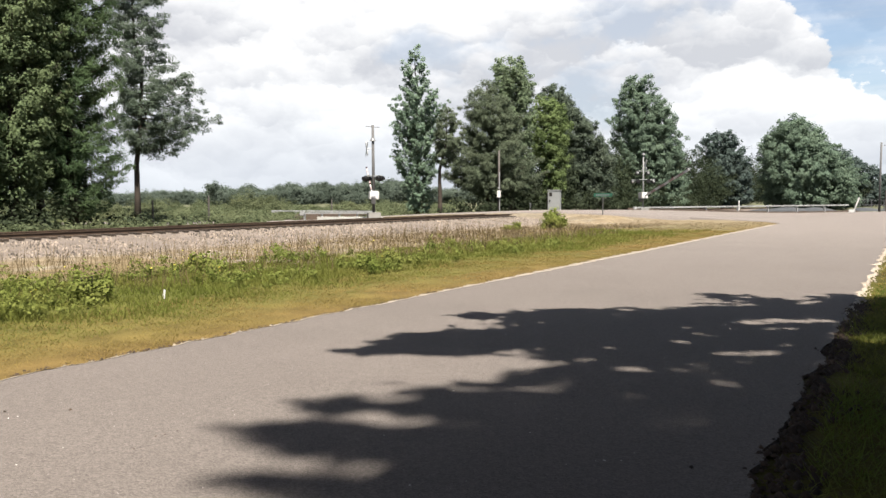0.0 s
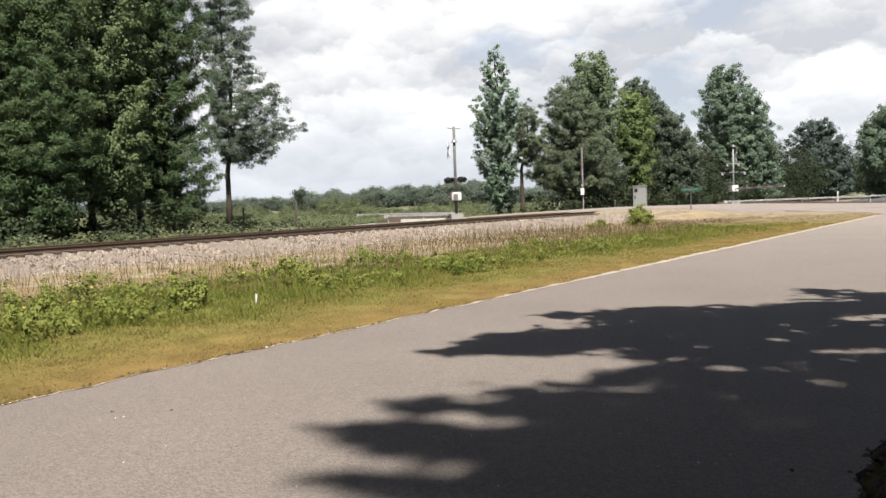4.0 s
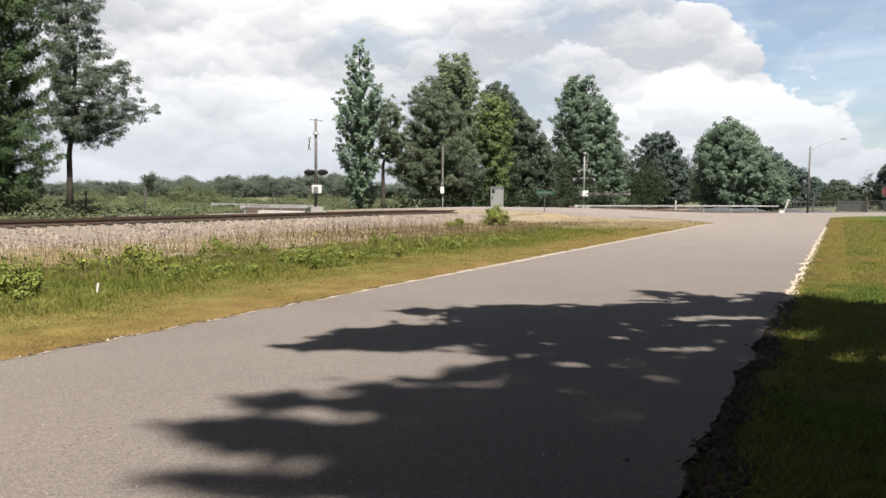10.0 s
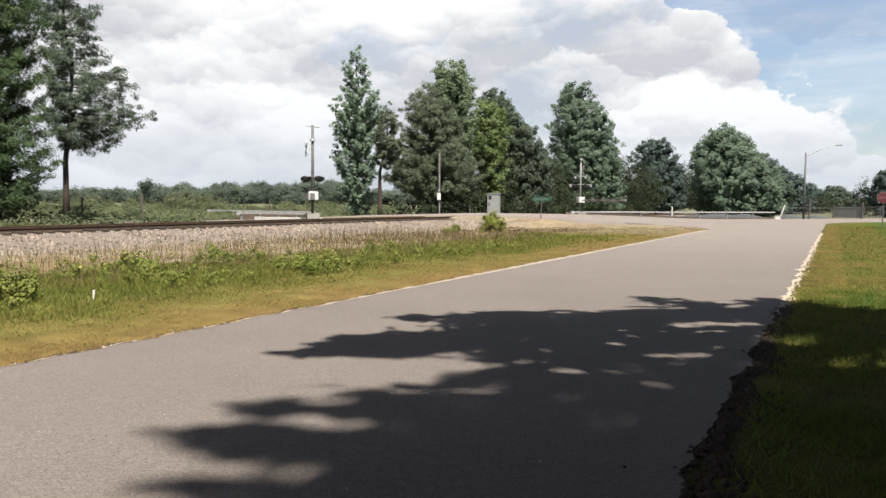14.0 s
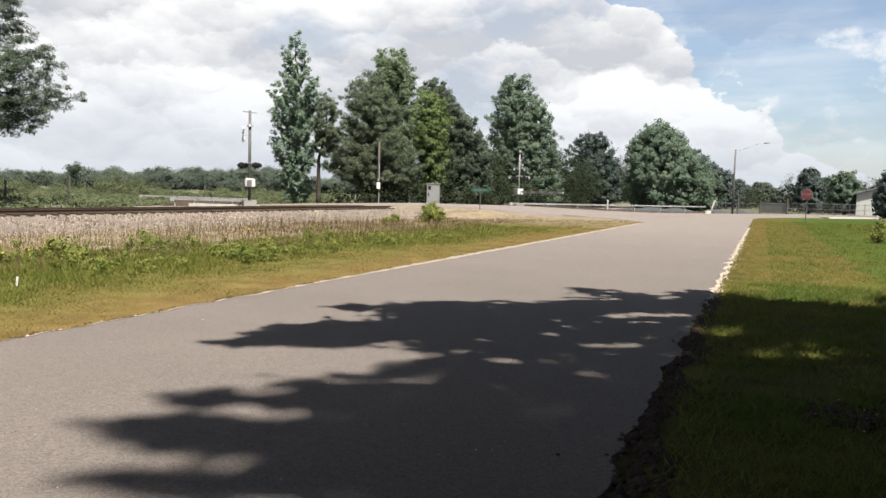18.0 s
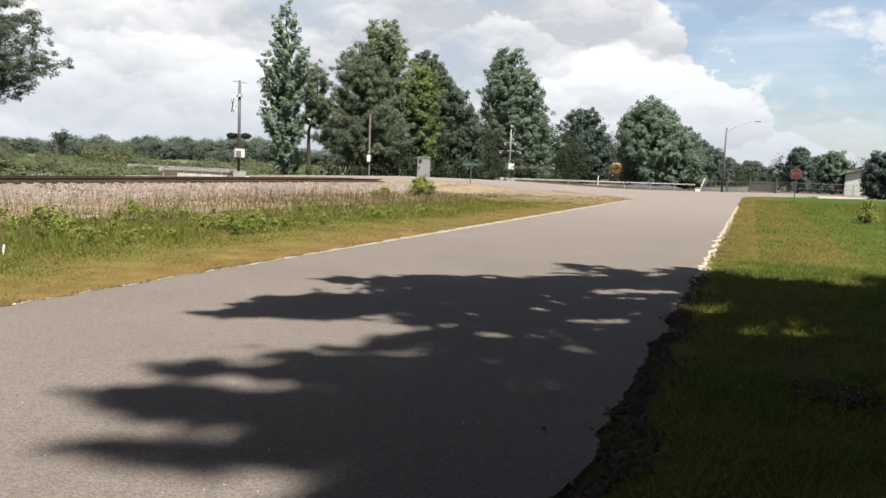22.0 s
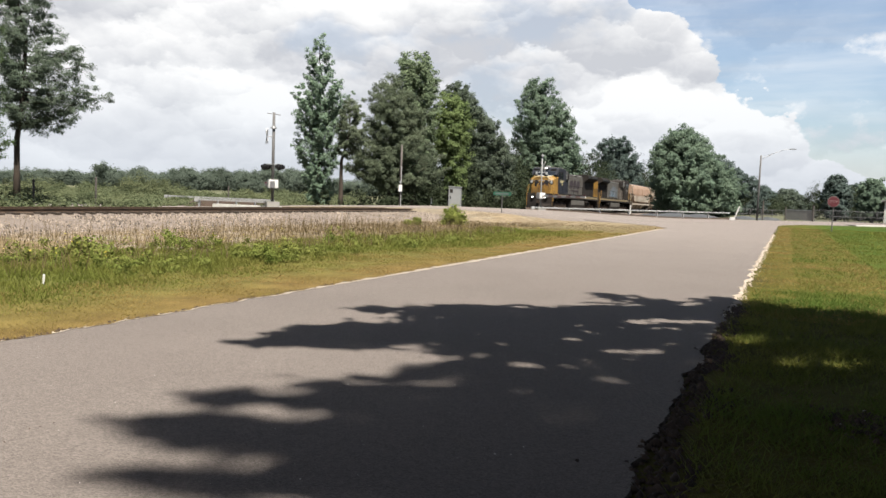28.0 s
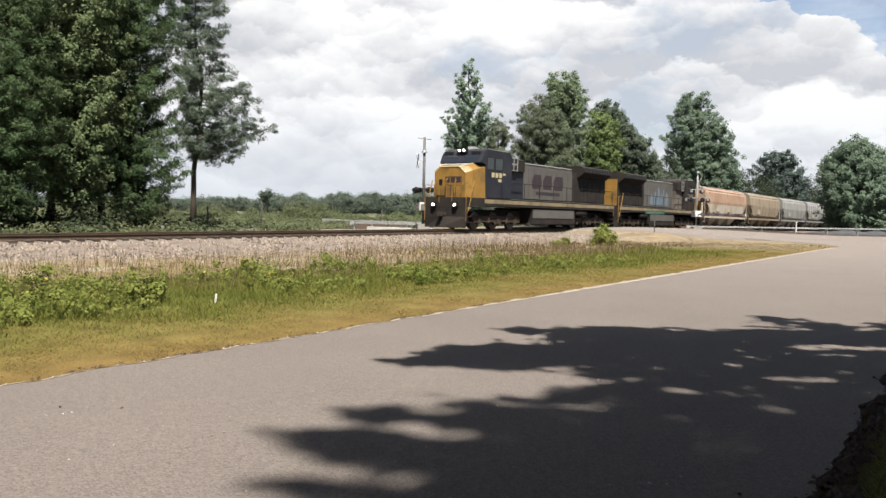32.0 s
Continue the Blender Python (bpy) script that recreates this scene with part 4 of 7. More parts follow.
    # a second row that closes the wood behind
    for i, (yaw, dist) in enumerate(((26.8, 50), (29.8, 52), (33.4, 47), (37.0, 46))):
        w = 0.9 + 0.08 * i
        tree("pine_tree", "pine in the back row of the wood", tuple(seen_at(yaw, dist))[:2], ((18.0, -0.6, 0.6), (13.0, -2.0 * w, 2.0), (8.0, -2.5, 2.5 * w), (4.6, -2.6, 2.6), (3.0, -2.0, 2.2)), LEAF["dark_pine"], 40 + i, 0.22, 110, 0.75, 0.22, 48, 0.35, 2.6, needle=True, group=pines)


build_trees()


def shade_tree():
    """The unseen tree on the near verge, behind and over the camera, shaped by the shade it casts on road and grass."""
    rs, rnd = np.random.RandomState(77), random.Random(77)
    foot = Vector((7.2, -6.8, ground_z(7.2, -6.8)))
    ob = thing("oak_tree", Matrix.Translation(foot), "unseen spreading oak, shaped to cast the shade on the road edge", "tree")

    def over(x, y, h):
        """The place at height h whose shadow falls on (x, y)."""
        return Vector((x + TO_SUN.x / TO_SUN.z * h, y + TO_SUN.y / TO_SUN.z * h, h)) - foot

    trunk = bmesh.new()
    tube(trunk, [(0, 0, -0.1), (0.1, 0.1, 2.0), (0, 0.3, 4), (-0.2, 0.4, 6), (-0.3, 0.5, 7.5)], [0.55, 0.42, 0.36, 0.25, 0.08], 12)
    stem = part("trunk", trunk, M_BARK, ob, smooth=True)
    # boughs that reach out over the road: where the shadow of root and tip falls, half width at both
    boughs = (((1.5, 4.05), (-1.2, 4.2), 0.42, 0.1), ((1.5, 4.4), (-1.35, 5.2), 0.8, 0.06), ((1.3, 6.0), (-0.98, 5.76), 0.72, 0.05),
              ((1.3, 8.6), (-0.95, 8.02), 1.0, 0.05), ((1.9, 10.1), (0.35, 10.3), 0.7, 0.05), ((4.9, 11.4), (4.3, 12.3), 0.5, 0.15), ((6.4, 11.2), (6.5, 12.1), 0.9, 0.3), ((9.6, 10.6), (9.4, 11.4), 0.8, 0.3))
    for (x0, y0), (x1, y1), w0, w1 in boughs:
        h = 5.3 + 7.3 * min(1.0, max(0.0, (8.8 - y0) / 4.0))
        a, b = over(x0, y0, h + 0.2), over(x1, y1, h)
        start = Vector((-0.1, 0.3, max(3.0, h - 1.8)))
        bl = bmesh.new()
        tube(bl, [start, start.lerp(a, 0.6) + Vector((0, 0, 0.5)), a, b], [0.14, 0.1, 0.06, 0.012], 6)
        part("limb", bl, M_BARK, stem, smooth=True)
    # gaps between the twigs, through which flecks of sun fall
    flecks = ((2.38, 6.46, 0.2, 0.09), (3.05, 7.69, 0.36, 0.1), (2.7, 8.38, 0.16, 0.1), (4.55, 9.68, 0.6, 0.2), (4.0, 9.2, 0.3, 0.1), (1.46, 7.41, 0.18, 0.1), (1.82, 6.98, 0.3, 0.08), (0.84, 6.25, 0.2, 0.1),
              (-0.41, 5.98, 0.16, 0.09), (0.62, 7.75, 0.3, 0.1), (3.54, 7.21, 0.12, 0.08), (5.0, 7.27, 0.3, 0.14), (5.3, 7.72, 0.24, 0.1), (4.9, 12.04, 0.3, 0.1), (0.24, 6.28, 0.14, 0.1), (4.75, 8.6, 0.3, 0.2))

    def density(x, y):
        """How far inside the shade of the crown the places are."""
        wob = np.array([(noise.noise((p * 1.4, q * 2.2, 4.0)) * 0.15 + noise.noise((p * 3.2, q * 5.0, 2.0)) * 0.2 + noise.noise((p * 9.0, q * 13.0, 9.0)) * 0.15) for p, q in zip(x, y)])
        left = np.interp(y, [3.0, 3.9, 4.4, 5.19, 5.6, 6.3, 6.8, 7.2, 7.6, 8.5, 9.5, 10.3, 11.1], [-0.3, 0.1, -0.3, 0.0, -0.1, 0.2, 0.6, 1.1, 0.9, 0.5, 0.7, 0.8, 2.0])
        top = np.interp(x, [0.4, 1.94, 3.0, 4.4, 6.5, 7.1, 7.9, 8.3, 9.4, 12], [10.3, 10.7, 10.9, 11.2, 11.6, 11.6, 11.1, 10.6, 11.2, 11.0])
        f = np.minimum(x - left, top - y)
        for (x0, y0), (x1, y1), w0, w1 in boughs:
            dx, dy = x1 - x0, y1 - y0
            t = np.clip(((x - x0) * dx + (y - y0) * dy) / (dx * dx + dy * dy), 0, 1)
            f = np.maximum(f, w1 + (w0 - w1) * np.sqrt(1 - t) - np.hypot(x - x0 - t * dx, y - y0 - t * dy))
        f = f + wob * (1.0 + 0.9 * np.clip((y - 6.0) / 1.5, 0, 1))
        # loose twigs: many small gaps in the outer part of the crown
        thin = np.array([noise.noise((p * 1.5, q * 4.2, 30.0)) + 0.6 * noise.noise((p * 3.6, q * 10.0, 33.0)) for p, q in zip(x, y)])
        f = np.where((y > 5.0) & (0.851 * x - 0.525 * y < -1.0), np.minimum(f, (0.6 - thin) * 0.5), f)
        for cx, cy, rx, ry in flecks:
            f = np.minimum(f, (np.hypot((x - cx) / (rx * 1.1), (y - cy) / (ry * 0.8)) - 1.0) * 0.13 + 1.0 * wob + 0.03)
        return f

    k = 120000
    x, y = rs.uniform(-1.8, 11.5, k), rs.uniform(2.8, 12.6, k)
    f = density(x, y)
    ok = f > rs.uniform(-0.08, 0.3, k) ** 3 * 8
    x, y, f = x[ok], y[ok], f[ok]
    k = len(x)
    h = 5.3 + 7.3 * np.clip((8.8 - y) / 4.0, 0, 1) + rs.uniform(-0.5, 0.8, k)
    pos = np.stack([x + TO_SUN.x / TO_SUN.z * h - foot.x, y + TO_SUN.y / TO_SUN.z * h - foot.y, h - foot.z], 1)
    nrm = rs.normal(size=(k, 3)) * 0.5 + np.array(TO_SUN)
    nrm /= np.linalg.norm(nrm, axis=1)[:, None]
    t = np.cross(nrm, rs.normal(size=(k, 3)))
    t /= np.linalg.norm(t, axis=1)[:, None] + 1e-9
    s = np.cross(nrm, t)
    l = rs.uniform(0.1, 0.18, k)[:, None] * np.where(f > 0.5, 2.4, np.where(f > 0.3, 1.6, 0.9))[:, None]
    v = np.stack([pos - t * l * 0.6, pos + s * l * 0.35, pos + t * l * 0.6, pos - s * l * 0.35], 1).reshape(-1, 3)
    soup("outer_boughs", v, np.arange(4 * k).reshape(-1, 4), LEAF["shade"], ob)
    # the body of the crown behind the camera
    lobes = []
    y = -12.0
    while y < 3.2:
        x = float(np.interp(y, [-12, -2, 0, 3.2], [-11, -9, -2.0, 0.0])) + 0.75
        while x < 18:
            q = over(x + rs.uniform(-0.2, 0.2), y + rs.uniform(-0.2, 0.2), 5.6 + rs.uniform(-0.7, 1.2))
            r = rs.uniform(0.8, 1.1)
            lobes.append((q.x, q.y, q.z, r, r, r * 0.6))
            x += 1.3
        y += 1.1
    # unseen low boughs, away from the road and behind, added to block skylight
    for k in range(150):
        a = k / 150
        x, y = (rs.uniform(13.0, 16.0), -6 + 16 * a * 1.5) if a < 0.66 else (rs.uniform(-2.0, 14.0), rs.uniform(-10.5, -8.5))
        lobes.append((x - foot.x, y - foot.y, rs.uniform(0.9, 6.0), 1.2, 1.2, 1.0))
    v, f = leaf_cloud(rs, lobes, 2.6, 0.55, 0.5, False, 0.1, 1.5)
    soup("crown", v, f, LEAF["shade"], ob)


shade_tree()


def leafy_stuff(name, label, blobs, mat, seed, per, leaf, clump, fine=1.0):
    rs = np.random.RandomState(seed)
    v, f = leaf_cloud(rs, blobs, per, leaf, clump, False, 0.4, 0.5, fine)
    v[:, 2] = np.maximum(v[:, 2], 0.02)
    tagged(soup(name, v, f, mat), label, "woods", kind="stuff")


def build_woods():
    rnd = random.Random(21)
    blobs = []
    yaw = 2.0
    while yaw < 50:
        d = 300 + rnd.uniform(-40, 80)
        p = seen_at(yaw, d, 0)
        h = float(np.interp(yaw, [2, 6, 10, 14, 17, 20, 50], [8.4, 8.0, 7.0, 6.2, 5.0, 4.3, 5.0])) * d / 300 * rnd.uniform(0.75, 1.05)
        w = rnd.uniform(2.2, 4.6)
        h *= 0.9 + 0.05 * w
        blobs.append((p.x, p.y, h - w * 0.8, w, w, w * 0.85))
        blobs.append((p.x + rnd.uniform(-2, 2), p.y + rnd.uniform(-6, 6), h * 0.4, w * 1.3, w, h * 0.46))
        yaw += rnd.uniform(0.25, 0.62)
    p = seen_at(15.9, 250, 0)
    blobs.append((p.x, p.y, 6.0, 2.0, 2.0, 1.1))
    blobs.append((p.x, p.y, 3.6, 1.0, 1.0, 2.0))
    # the woods go on behind the trees at the crossing
    yaw = -50.0
    while yaw < 2:
        d = 300 + rnd.uniform(-40, 60)
        p = seen_at(yaw, d, 0)
        h = rnd.uniform(4.2, 6.5) * (1.0 if yaw > -30 else 0.8)
        blobs.append((p.x, p.y, h * 0.5, 4.2, 4.2, h * 0.5))
        yaw += rnd.uniform(0.7, 1.2)
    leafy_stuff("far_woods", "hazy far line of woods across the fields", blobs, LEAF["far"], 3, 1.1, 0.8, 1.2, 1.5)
    blobs = []
    for i in range(60):
        yaw = -48 - rnd.uniform(0, 90) if i % 2 else -41 - rnd.uniform(0, 30)
        p = seen_at(yaw, rnd.uniform(120, 260), 0)
        h = rnd.uniform(7, 12)
        blobs.append((p.x, p.y, h * 0.5, 5, 5, h * 0.5))
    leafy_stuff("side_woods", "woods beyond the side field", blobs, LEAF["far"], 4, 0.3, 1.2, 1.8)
    # unseen wood behind and right of the camera, added to block skylight
    blobs = []
    for i in range(70):
        x, y = rnd.uniform(-24, 26), rnd.uniform(-26, -13)
        h = rnd.uniform(9, 14)
        blobs.append((x, y, h * rnd.uniform(0.35, 0.65), 3.0, 3.0, h * 0.35))
    for i in range(46):
        x, y = rnd.uniform(14, 25), rnd.uniform(-13, 3.5)
        h = rnd.uniform(8, 12)
        blobs.append((x, y, h * rnd.uniform(0.3, 0.65), 2.8, 2.8, h * 0.35))
    leafy_stuff("wood_behind", "unseen wood behind the camera, added to block skylight", blobs, LEAF["shade"], 7, 0.4, 0.8, 1.1)
    # low scrub beyond the track
    blobs = []
    for i in range(300):
        yaw = rnd.uniform(-2.0, 30)
        d = rnd.uniform(58, 190)
        p = seen_at(yaw, d, 0)
        big = noise.noise((p.x * 0.05, p.y * 0.05, 1.0)) > 0.12
        h = rnd.uniform(0.2, 0.42) * (0.5 + d / 150) * (rnd.uniform(2.0, 3.4) if big else 1.0)
        w = rnd.uniform(1.0, 2.2) * (0.8 if big else 1.4)
        blobs.append((p.x, p.y, h * 0.45, w, w, h * 0.6))
    # taller bushes scattered through the field
    for i in range(34):
        yaw = rnd.uniform(9.0, 29) if i < 28 else rnd.uniform(3.0, 6.0)
        p = seen_at(yaw, rnd.uniform(90, 170), 0)
        h = rnd.uniform(1.0, 3.0) * (1.0 if yaw > 11.5 else 0.6)
        blobs.append((p.x, p.y, h * 0.45, h * 0.8, h * 0.8, h * 0.55))
        blobs.append((p.x + rnd.uniform(-1.5, 1.5), p.y, h * 0.3, h * 0.9, h * 0.9, h * 0.4))
    # weeds along the far foot of the ballast
    for i in range(190):
        q = at_track(rnd.uniform(-4, 33), -rnd.uniform(5.0, 8.5))
        h = rnd.uniform(0.25, 0.7)
        w = rnd.uniform(0.4, 0.9)
        blobs.append((q.x, q.y, h * 0.45, w, w, h * 0.6))
    leafy_stuff("field_scrub", "low green scrub in the field beyond the track", blobs, LEAF["scrub"], 5, 1.2, 0.24, 0.42, 1.5)
    blobs = []
    for i in range(46):
        yaw = rnd.uniform(-20, -1)
        p = seen_at(yaw, (26 + rnd.uniform(4.5, 9)) / math.sin(radians(yaw + 32.5)), 0)
        h = rnd.uniform(1.2, 2.8)
        w = rnd.uniform(1.0, 2.0)
        blobs.append((p.x, p.y, h * 0.45, w, w, h * 0.6))
    # a closed wall of leaves between and behind the trees, its shade put into the colour
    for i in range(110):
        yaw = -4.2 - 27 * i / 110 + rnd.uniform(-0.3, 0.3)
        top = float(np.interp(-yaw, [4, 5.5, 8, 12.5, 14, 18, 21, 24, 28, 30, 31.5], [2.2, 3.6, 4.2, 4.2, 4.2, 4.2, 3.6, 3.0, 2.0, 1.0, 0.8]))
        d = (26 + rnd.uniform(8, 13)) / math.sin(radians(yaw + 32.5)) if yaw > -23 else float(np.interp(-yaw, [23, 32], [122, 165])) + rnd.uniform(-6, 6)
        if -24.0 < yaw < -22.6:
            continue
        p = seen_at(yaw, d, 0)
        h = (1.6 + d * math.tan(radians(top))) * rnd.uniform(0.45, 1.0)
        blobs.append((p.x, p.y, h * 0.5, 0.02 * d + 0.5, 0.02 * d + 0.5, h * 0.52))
    for i in range(40):
        yaw = -33.4 - 8.5 * i / 40
        d = rnd.uniform(120, 140)
        p = seen_at(yaw, d, 0)
        h = (1.6 + d * math.tan(radians(1.75))) * rnd.uniform(0.6, 1.0)
        blobs.append((p.x, p.y, h * 0.5, 2.4, 2.4, h * 0.52))
    for i in range(48):
        yaw = rnd.uniform(21, 38)
        p = seen_at(yaw, rnd.uniform(38, 52), 0)
        h = rnd.uniform(1.0, 2.6) if yaw > 24 else 0.7
        blobs.append((p.x, p.y, h * 0.4, 1.1, 1.1, h * 0.45))
    leafy_stuff("undergrowth", "undergrowth at the foot of the trees, coloured dark for shade", blobs, LEAF["under"], 6, 0.75, 0.32, 0.6, 1.5)


build_woods()


def bush(name, label, place, r, h, mat, seed, per=5.0, leaf=0.13):
    rs = np.random.RandomState(seed)
    z = ground_z(place[0], place[1])
    ob = thing(name, pose(place[0], place[1], z), label, "bush")
    lobes = []
    for _ in range(16):
        a, d = rs.uniform(0, 6.28), rs.uniform(0, 1)
        up = h * (1 - 0.6 * d) * rs.uniform(0.6, 1.05)
        lobes.append((math.cos(a) * d * r, math.sin(a) * d * r, up * 0.55, r * rs.uniform(0.14, 0.26), r * rs.uniform(0.14, 0.26), up * 0.5))
    v, f = leaf_cloud(rs, lobes, per, leaf, 0.2, False)
    v[:, 2] = np.maximum(v[:, 2], 0.01)
    soup("foliage", v, f, mat, ob)
    bm = bmesh.new()
    for k in range(7):
        a = k * 0.9
        tube(bm, [(0.04 * math.cos(a), 0.04 * math.sin(a), -0.05), (0.4 * r * math.cos(a), 0.4 * r * math.sin(a), h * 0.7)], [0.015, 0.006], 5)
    part("stems", bm, M_BARK, ob)


def build_bushes():
    bush("roadside_bush", "bright green bush in the verge before the cabinet", tuple(seen_at(-8.5, 42))[:2], 1.0, 1.25, LEAF["weed"], 51, 22, 0.11)
    bush("roadside_bush", "small green bush in the weeds", tuple(seen_at(-5.9, 40))[:2], 0.5, 0.4, LEAF["weed"], 52, 24, 0.09)
    bush("roadside_bush", "dark leafy weed clump in the verge", tuple(seen_at(24.0, 13.6))[:2], 0.34, 0.62, LEAF["weed"], 53, 14, 0.07)
    bush("roadside_bush", "low leafy weed clump in the verge", tuple(seen_at(33.0, 12.6))[:2], 0.6, 0.5, LEAF["weed"], 54, 14, 0.07)
    bush("roadside_bush", "low leafy weed clump in the verge", tuple(seen_at(17.0, 18.5))[:2], 0.5, 0.5, LEAF["weed"], 55, 10, 0.09)
    bush("field_bush", "tall weed clump in the ditch of the side field", tuple(seen_at(-38.7, 36))[:2], 0.4, 1.3, LEAF["weed"], 56, 6, 0.08)


build_bushes()


# ---- grass ----
def blades(name, label, mat, s_range, n_range, count, height, width, seed, near=1.0, lean=0.5, taper=0.0, feather=0.0):
    """Single blades scattered over a stretch beside the road; near > 1 crowds them towards the stretch's start."""
    rs = np.random.RandomState(seed)
    s = s_range[0] + (s_range[1] - s_range[0]) * rs.uniform(0, 1, count) ** near
    n = rs.uniform(*n_range, count)
    clump = np.array([noise.noise((a * 0.9, b * 0.9, seed)) + 0.6 * noise.noise((a * 3.1, b * 3.1, seed + 9.0)) for a, b in zip(s, n)])
    ok = clump > rs.uniform(-0.75, 0.35, count)
    if feather:
        inside = np.minimum.reduce([n - n_range[0], n_range[1] - n, (s - s_range[0]) * 0.4, (s_range[1] - s) * 0.25])
        wave = np.array([noise.noise((a * 0.5, b * 0.9, seed + 5.0)) for a, b in zip(s, n)])
        ok &= inside + wave * feather > rs.uniform(0, 1, count) * feather
    s, n, clump = s[ok], n[ok], clump[ok]
    x, y = U.x * s + NV.x * n, U.y * s + NV.y * n
    z = np.array([ground_z(a, b) for a, b in zip(x, y)])
    k = len(s)
    h = rs.uniform(*height, k) * (1 + 0.5 * clump) * np.clip(1.1 - taper * s, 0.15, 1.2)
    if taper:
        h *= np.clip((n_range[1] - n) / 2.2, 0.2, 1.0)
    a = rs.uniform(0, 6.283, k)
    w = width * rs.uniform(0.6, 1.4, k) * (1 + 0.04 * s)
    d = np.stack([np.cos(a), np.sin(a), np.zeros(k)], 1)
    tip = np.stack([rs.normal(size=k) * lean, rs.normal(size=k) * lean, np.ones(k)], 1) * h[:, None]
    p = np.stack([x, y, z - 0.01], 1)
    v = np.stack([p - d * w[:, None] / 2, p + d * w[:, None] / 2, p + tip], 1).reshape(-1, 3)
    tagged(soup(name, v, np.arange(3 * k).reshape(-1, 3), mat), label, "grass", kind="stuff")


blades("verge_grass", "short grass on the shaded near verge", M_BLADE_R, (1.5, 16), (-0.5, 9), 170000, (0.04, 0.1), 0.008, 1, 1.3, 0.8)
blades("verge_grass", "short straw-green grass of the near verge towards the junction", M_BLADE, (12, 66), (-0.55, 2.2), 42000, (0.02, 0.06), 0.011, 2, 1.5, 1.3)
blades("verge_grass", "short green grass beside the ditch", M_BLADE_R, (12, 66), (0.2, 12), 100000, (0.03, 0.08), 0.013, 13, 1.5, 0.8)
blades("ditch_grass", "tall green grass in the ditch of the side field", M_WEED, (14, 60), (5.0, 12.0), 16000, (0.1, 0.26), 0.014, 12, 1.3, 0.5)
blades("mown_grass", "straw-green mown strip along the road", M_BLADE, (-4, 39), (-10.2, -7.0), 165000, (0.015, 0.04), 0.009, 3, 1.3, 1.7)
blades("tall_grass", "tall green grass and weeds in the verge", M_WEED, (-6, 26), (-14.4, -8.2), 150000, (0.06, 0.2), 0.013, 4, 1.3, 0.5, taper=0.03)
blades("dry_grass", "dry brown grass before the ballast", M_DRY, (-8, 60), (-20.5, -11.5), 30000, (0.04, 0.16), 0.011, 5, 1.6, 0.5, taper=0.024)
blades("dry_tufts", "brown dry grass patches on the gravel beside the crossing", M_DRY, (22, 48), (-20, -12.5), 12000, (0.04, 0.13), 0.016, 11, 1.0, 0.6, feather=1.5)
blades("short_grass", "thin tan and olive grass between the road and the rails", M_BLADE, (24, 41), (-17, -8.5), 20000, (0.02, 0.05), 0.014, 7, 1.0, 1.6)
blades("verge_weeds", "green grass between the mown strip and the gravel", M_WEED, (20, 39), (-14.4, -8.4), 48000, (0.04, 0.12), 0.014, 14, 1.0, 0.6, feather=1.6)
blades("dry_tip", "tan dry grass and soil at the junction end of the verge", M_STRAW, (37, 55), (-17, -7.0), 26000, (0.02, 0.05), 0.014, 15, 1.0, 1.6, feather=1.5)
blades("seed_heads", "brown seed stalks in the verge", M_DRY, (-6, 34), (-20, -11.0), 8200, (0.25, 0.6), 0.008, 6, 1.0, 0.2)
blades("grass_tufts", "sunlit grass tufts on the road edge", M_BLADE_R, (9.4, 11.8), (-0.7, 0.4), 500, (0.06, 0.16), 0.008, 8, 1.0, 0.6)


def flowers():
    rs = np.random.RandomState(9)
    k = 700
    s, n = rs.uniform(-4, 34, k), rs.uniform(-14.5, -10, k)
    ok = np.array([noise.noise((a * 0.35, b * 0.5, 2.0)) > 0.0 for a, b in zip(s, n)])
    s, n = s[ok], n[ok]
    x, y = U.x * s + NV.x * n, U.y * s + NV.y * n
    z = np.array([ground_z(a, b) for a, b in zip(x, y)]) + rs.uniform(0.25, 0.55, len(s))
    p = np.stack([x, y, z], 1)
    t = rs.normal(size=(len(s), 3)) * 0.011
    b = rs.normal(size=(len(s), 3)) * 0.011
    v = np.stack([p - t, p + b, p + t, p - b], 1).reshape(-1, 3)
    tagged(soup("wild_flowers", v, np.arange(len(v)).reshape(-1, 4), M_FLOWER), "small yellow flowers among the weeds", "flowers", kind="stuff")


flowers()


def broad_weeds():
    rs = np.random.RandomState(31)
    k = 2000
    s, n = -5 + 30 * rs.uniform(0, 1, k) ** 1.5, rs.uniform(-14.5, -9.8, k)
    lobes = []
    for a, b in zip(s, n):
        thick = noise.noise((a * 0.3, b * 0.45, 6.0)) + 0.38 - 0.03 * a
        if thick < rs.uniform(-0.15, 0.4):
            continue
        p = at_road(a, b)
        h = rs.uniform(0.1, 0.36) * (1 + 0.6 * thick)
        w = rs.uniform(0.06, 0.18)
        lobes.append((p.x, p.y, ground_z(p.x, p.y) + h * 0.6, w, w, h * 0.7))
    v, f = leaf_cloud(rs, lobes, 30.0, 0.055, 0.1, False, 0.3)
    tagged(soup("broad_weeds", v, f, LEAF["weed"]), "leafy green weeds in the verge", "weeds", kind="stuff")


broad_weeds()


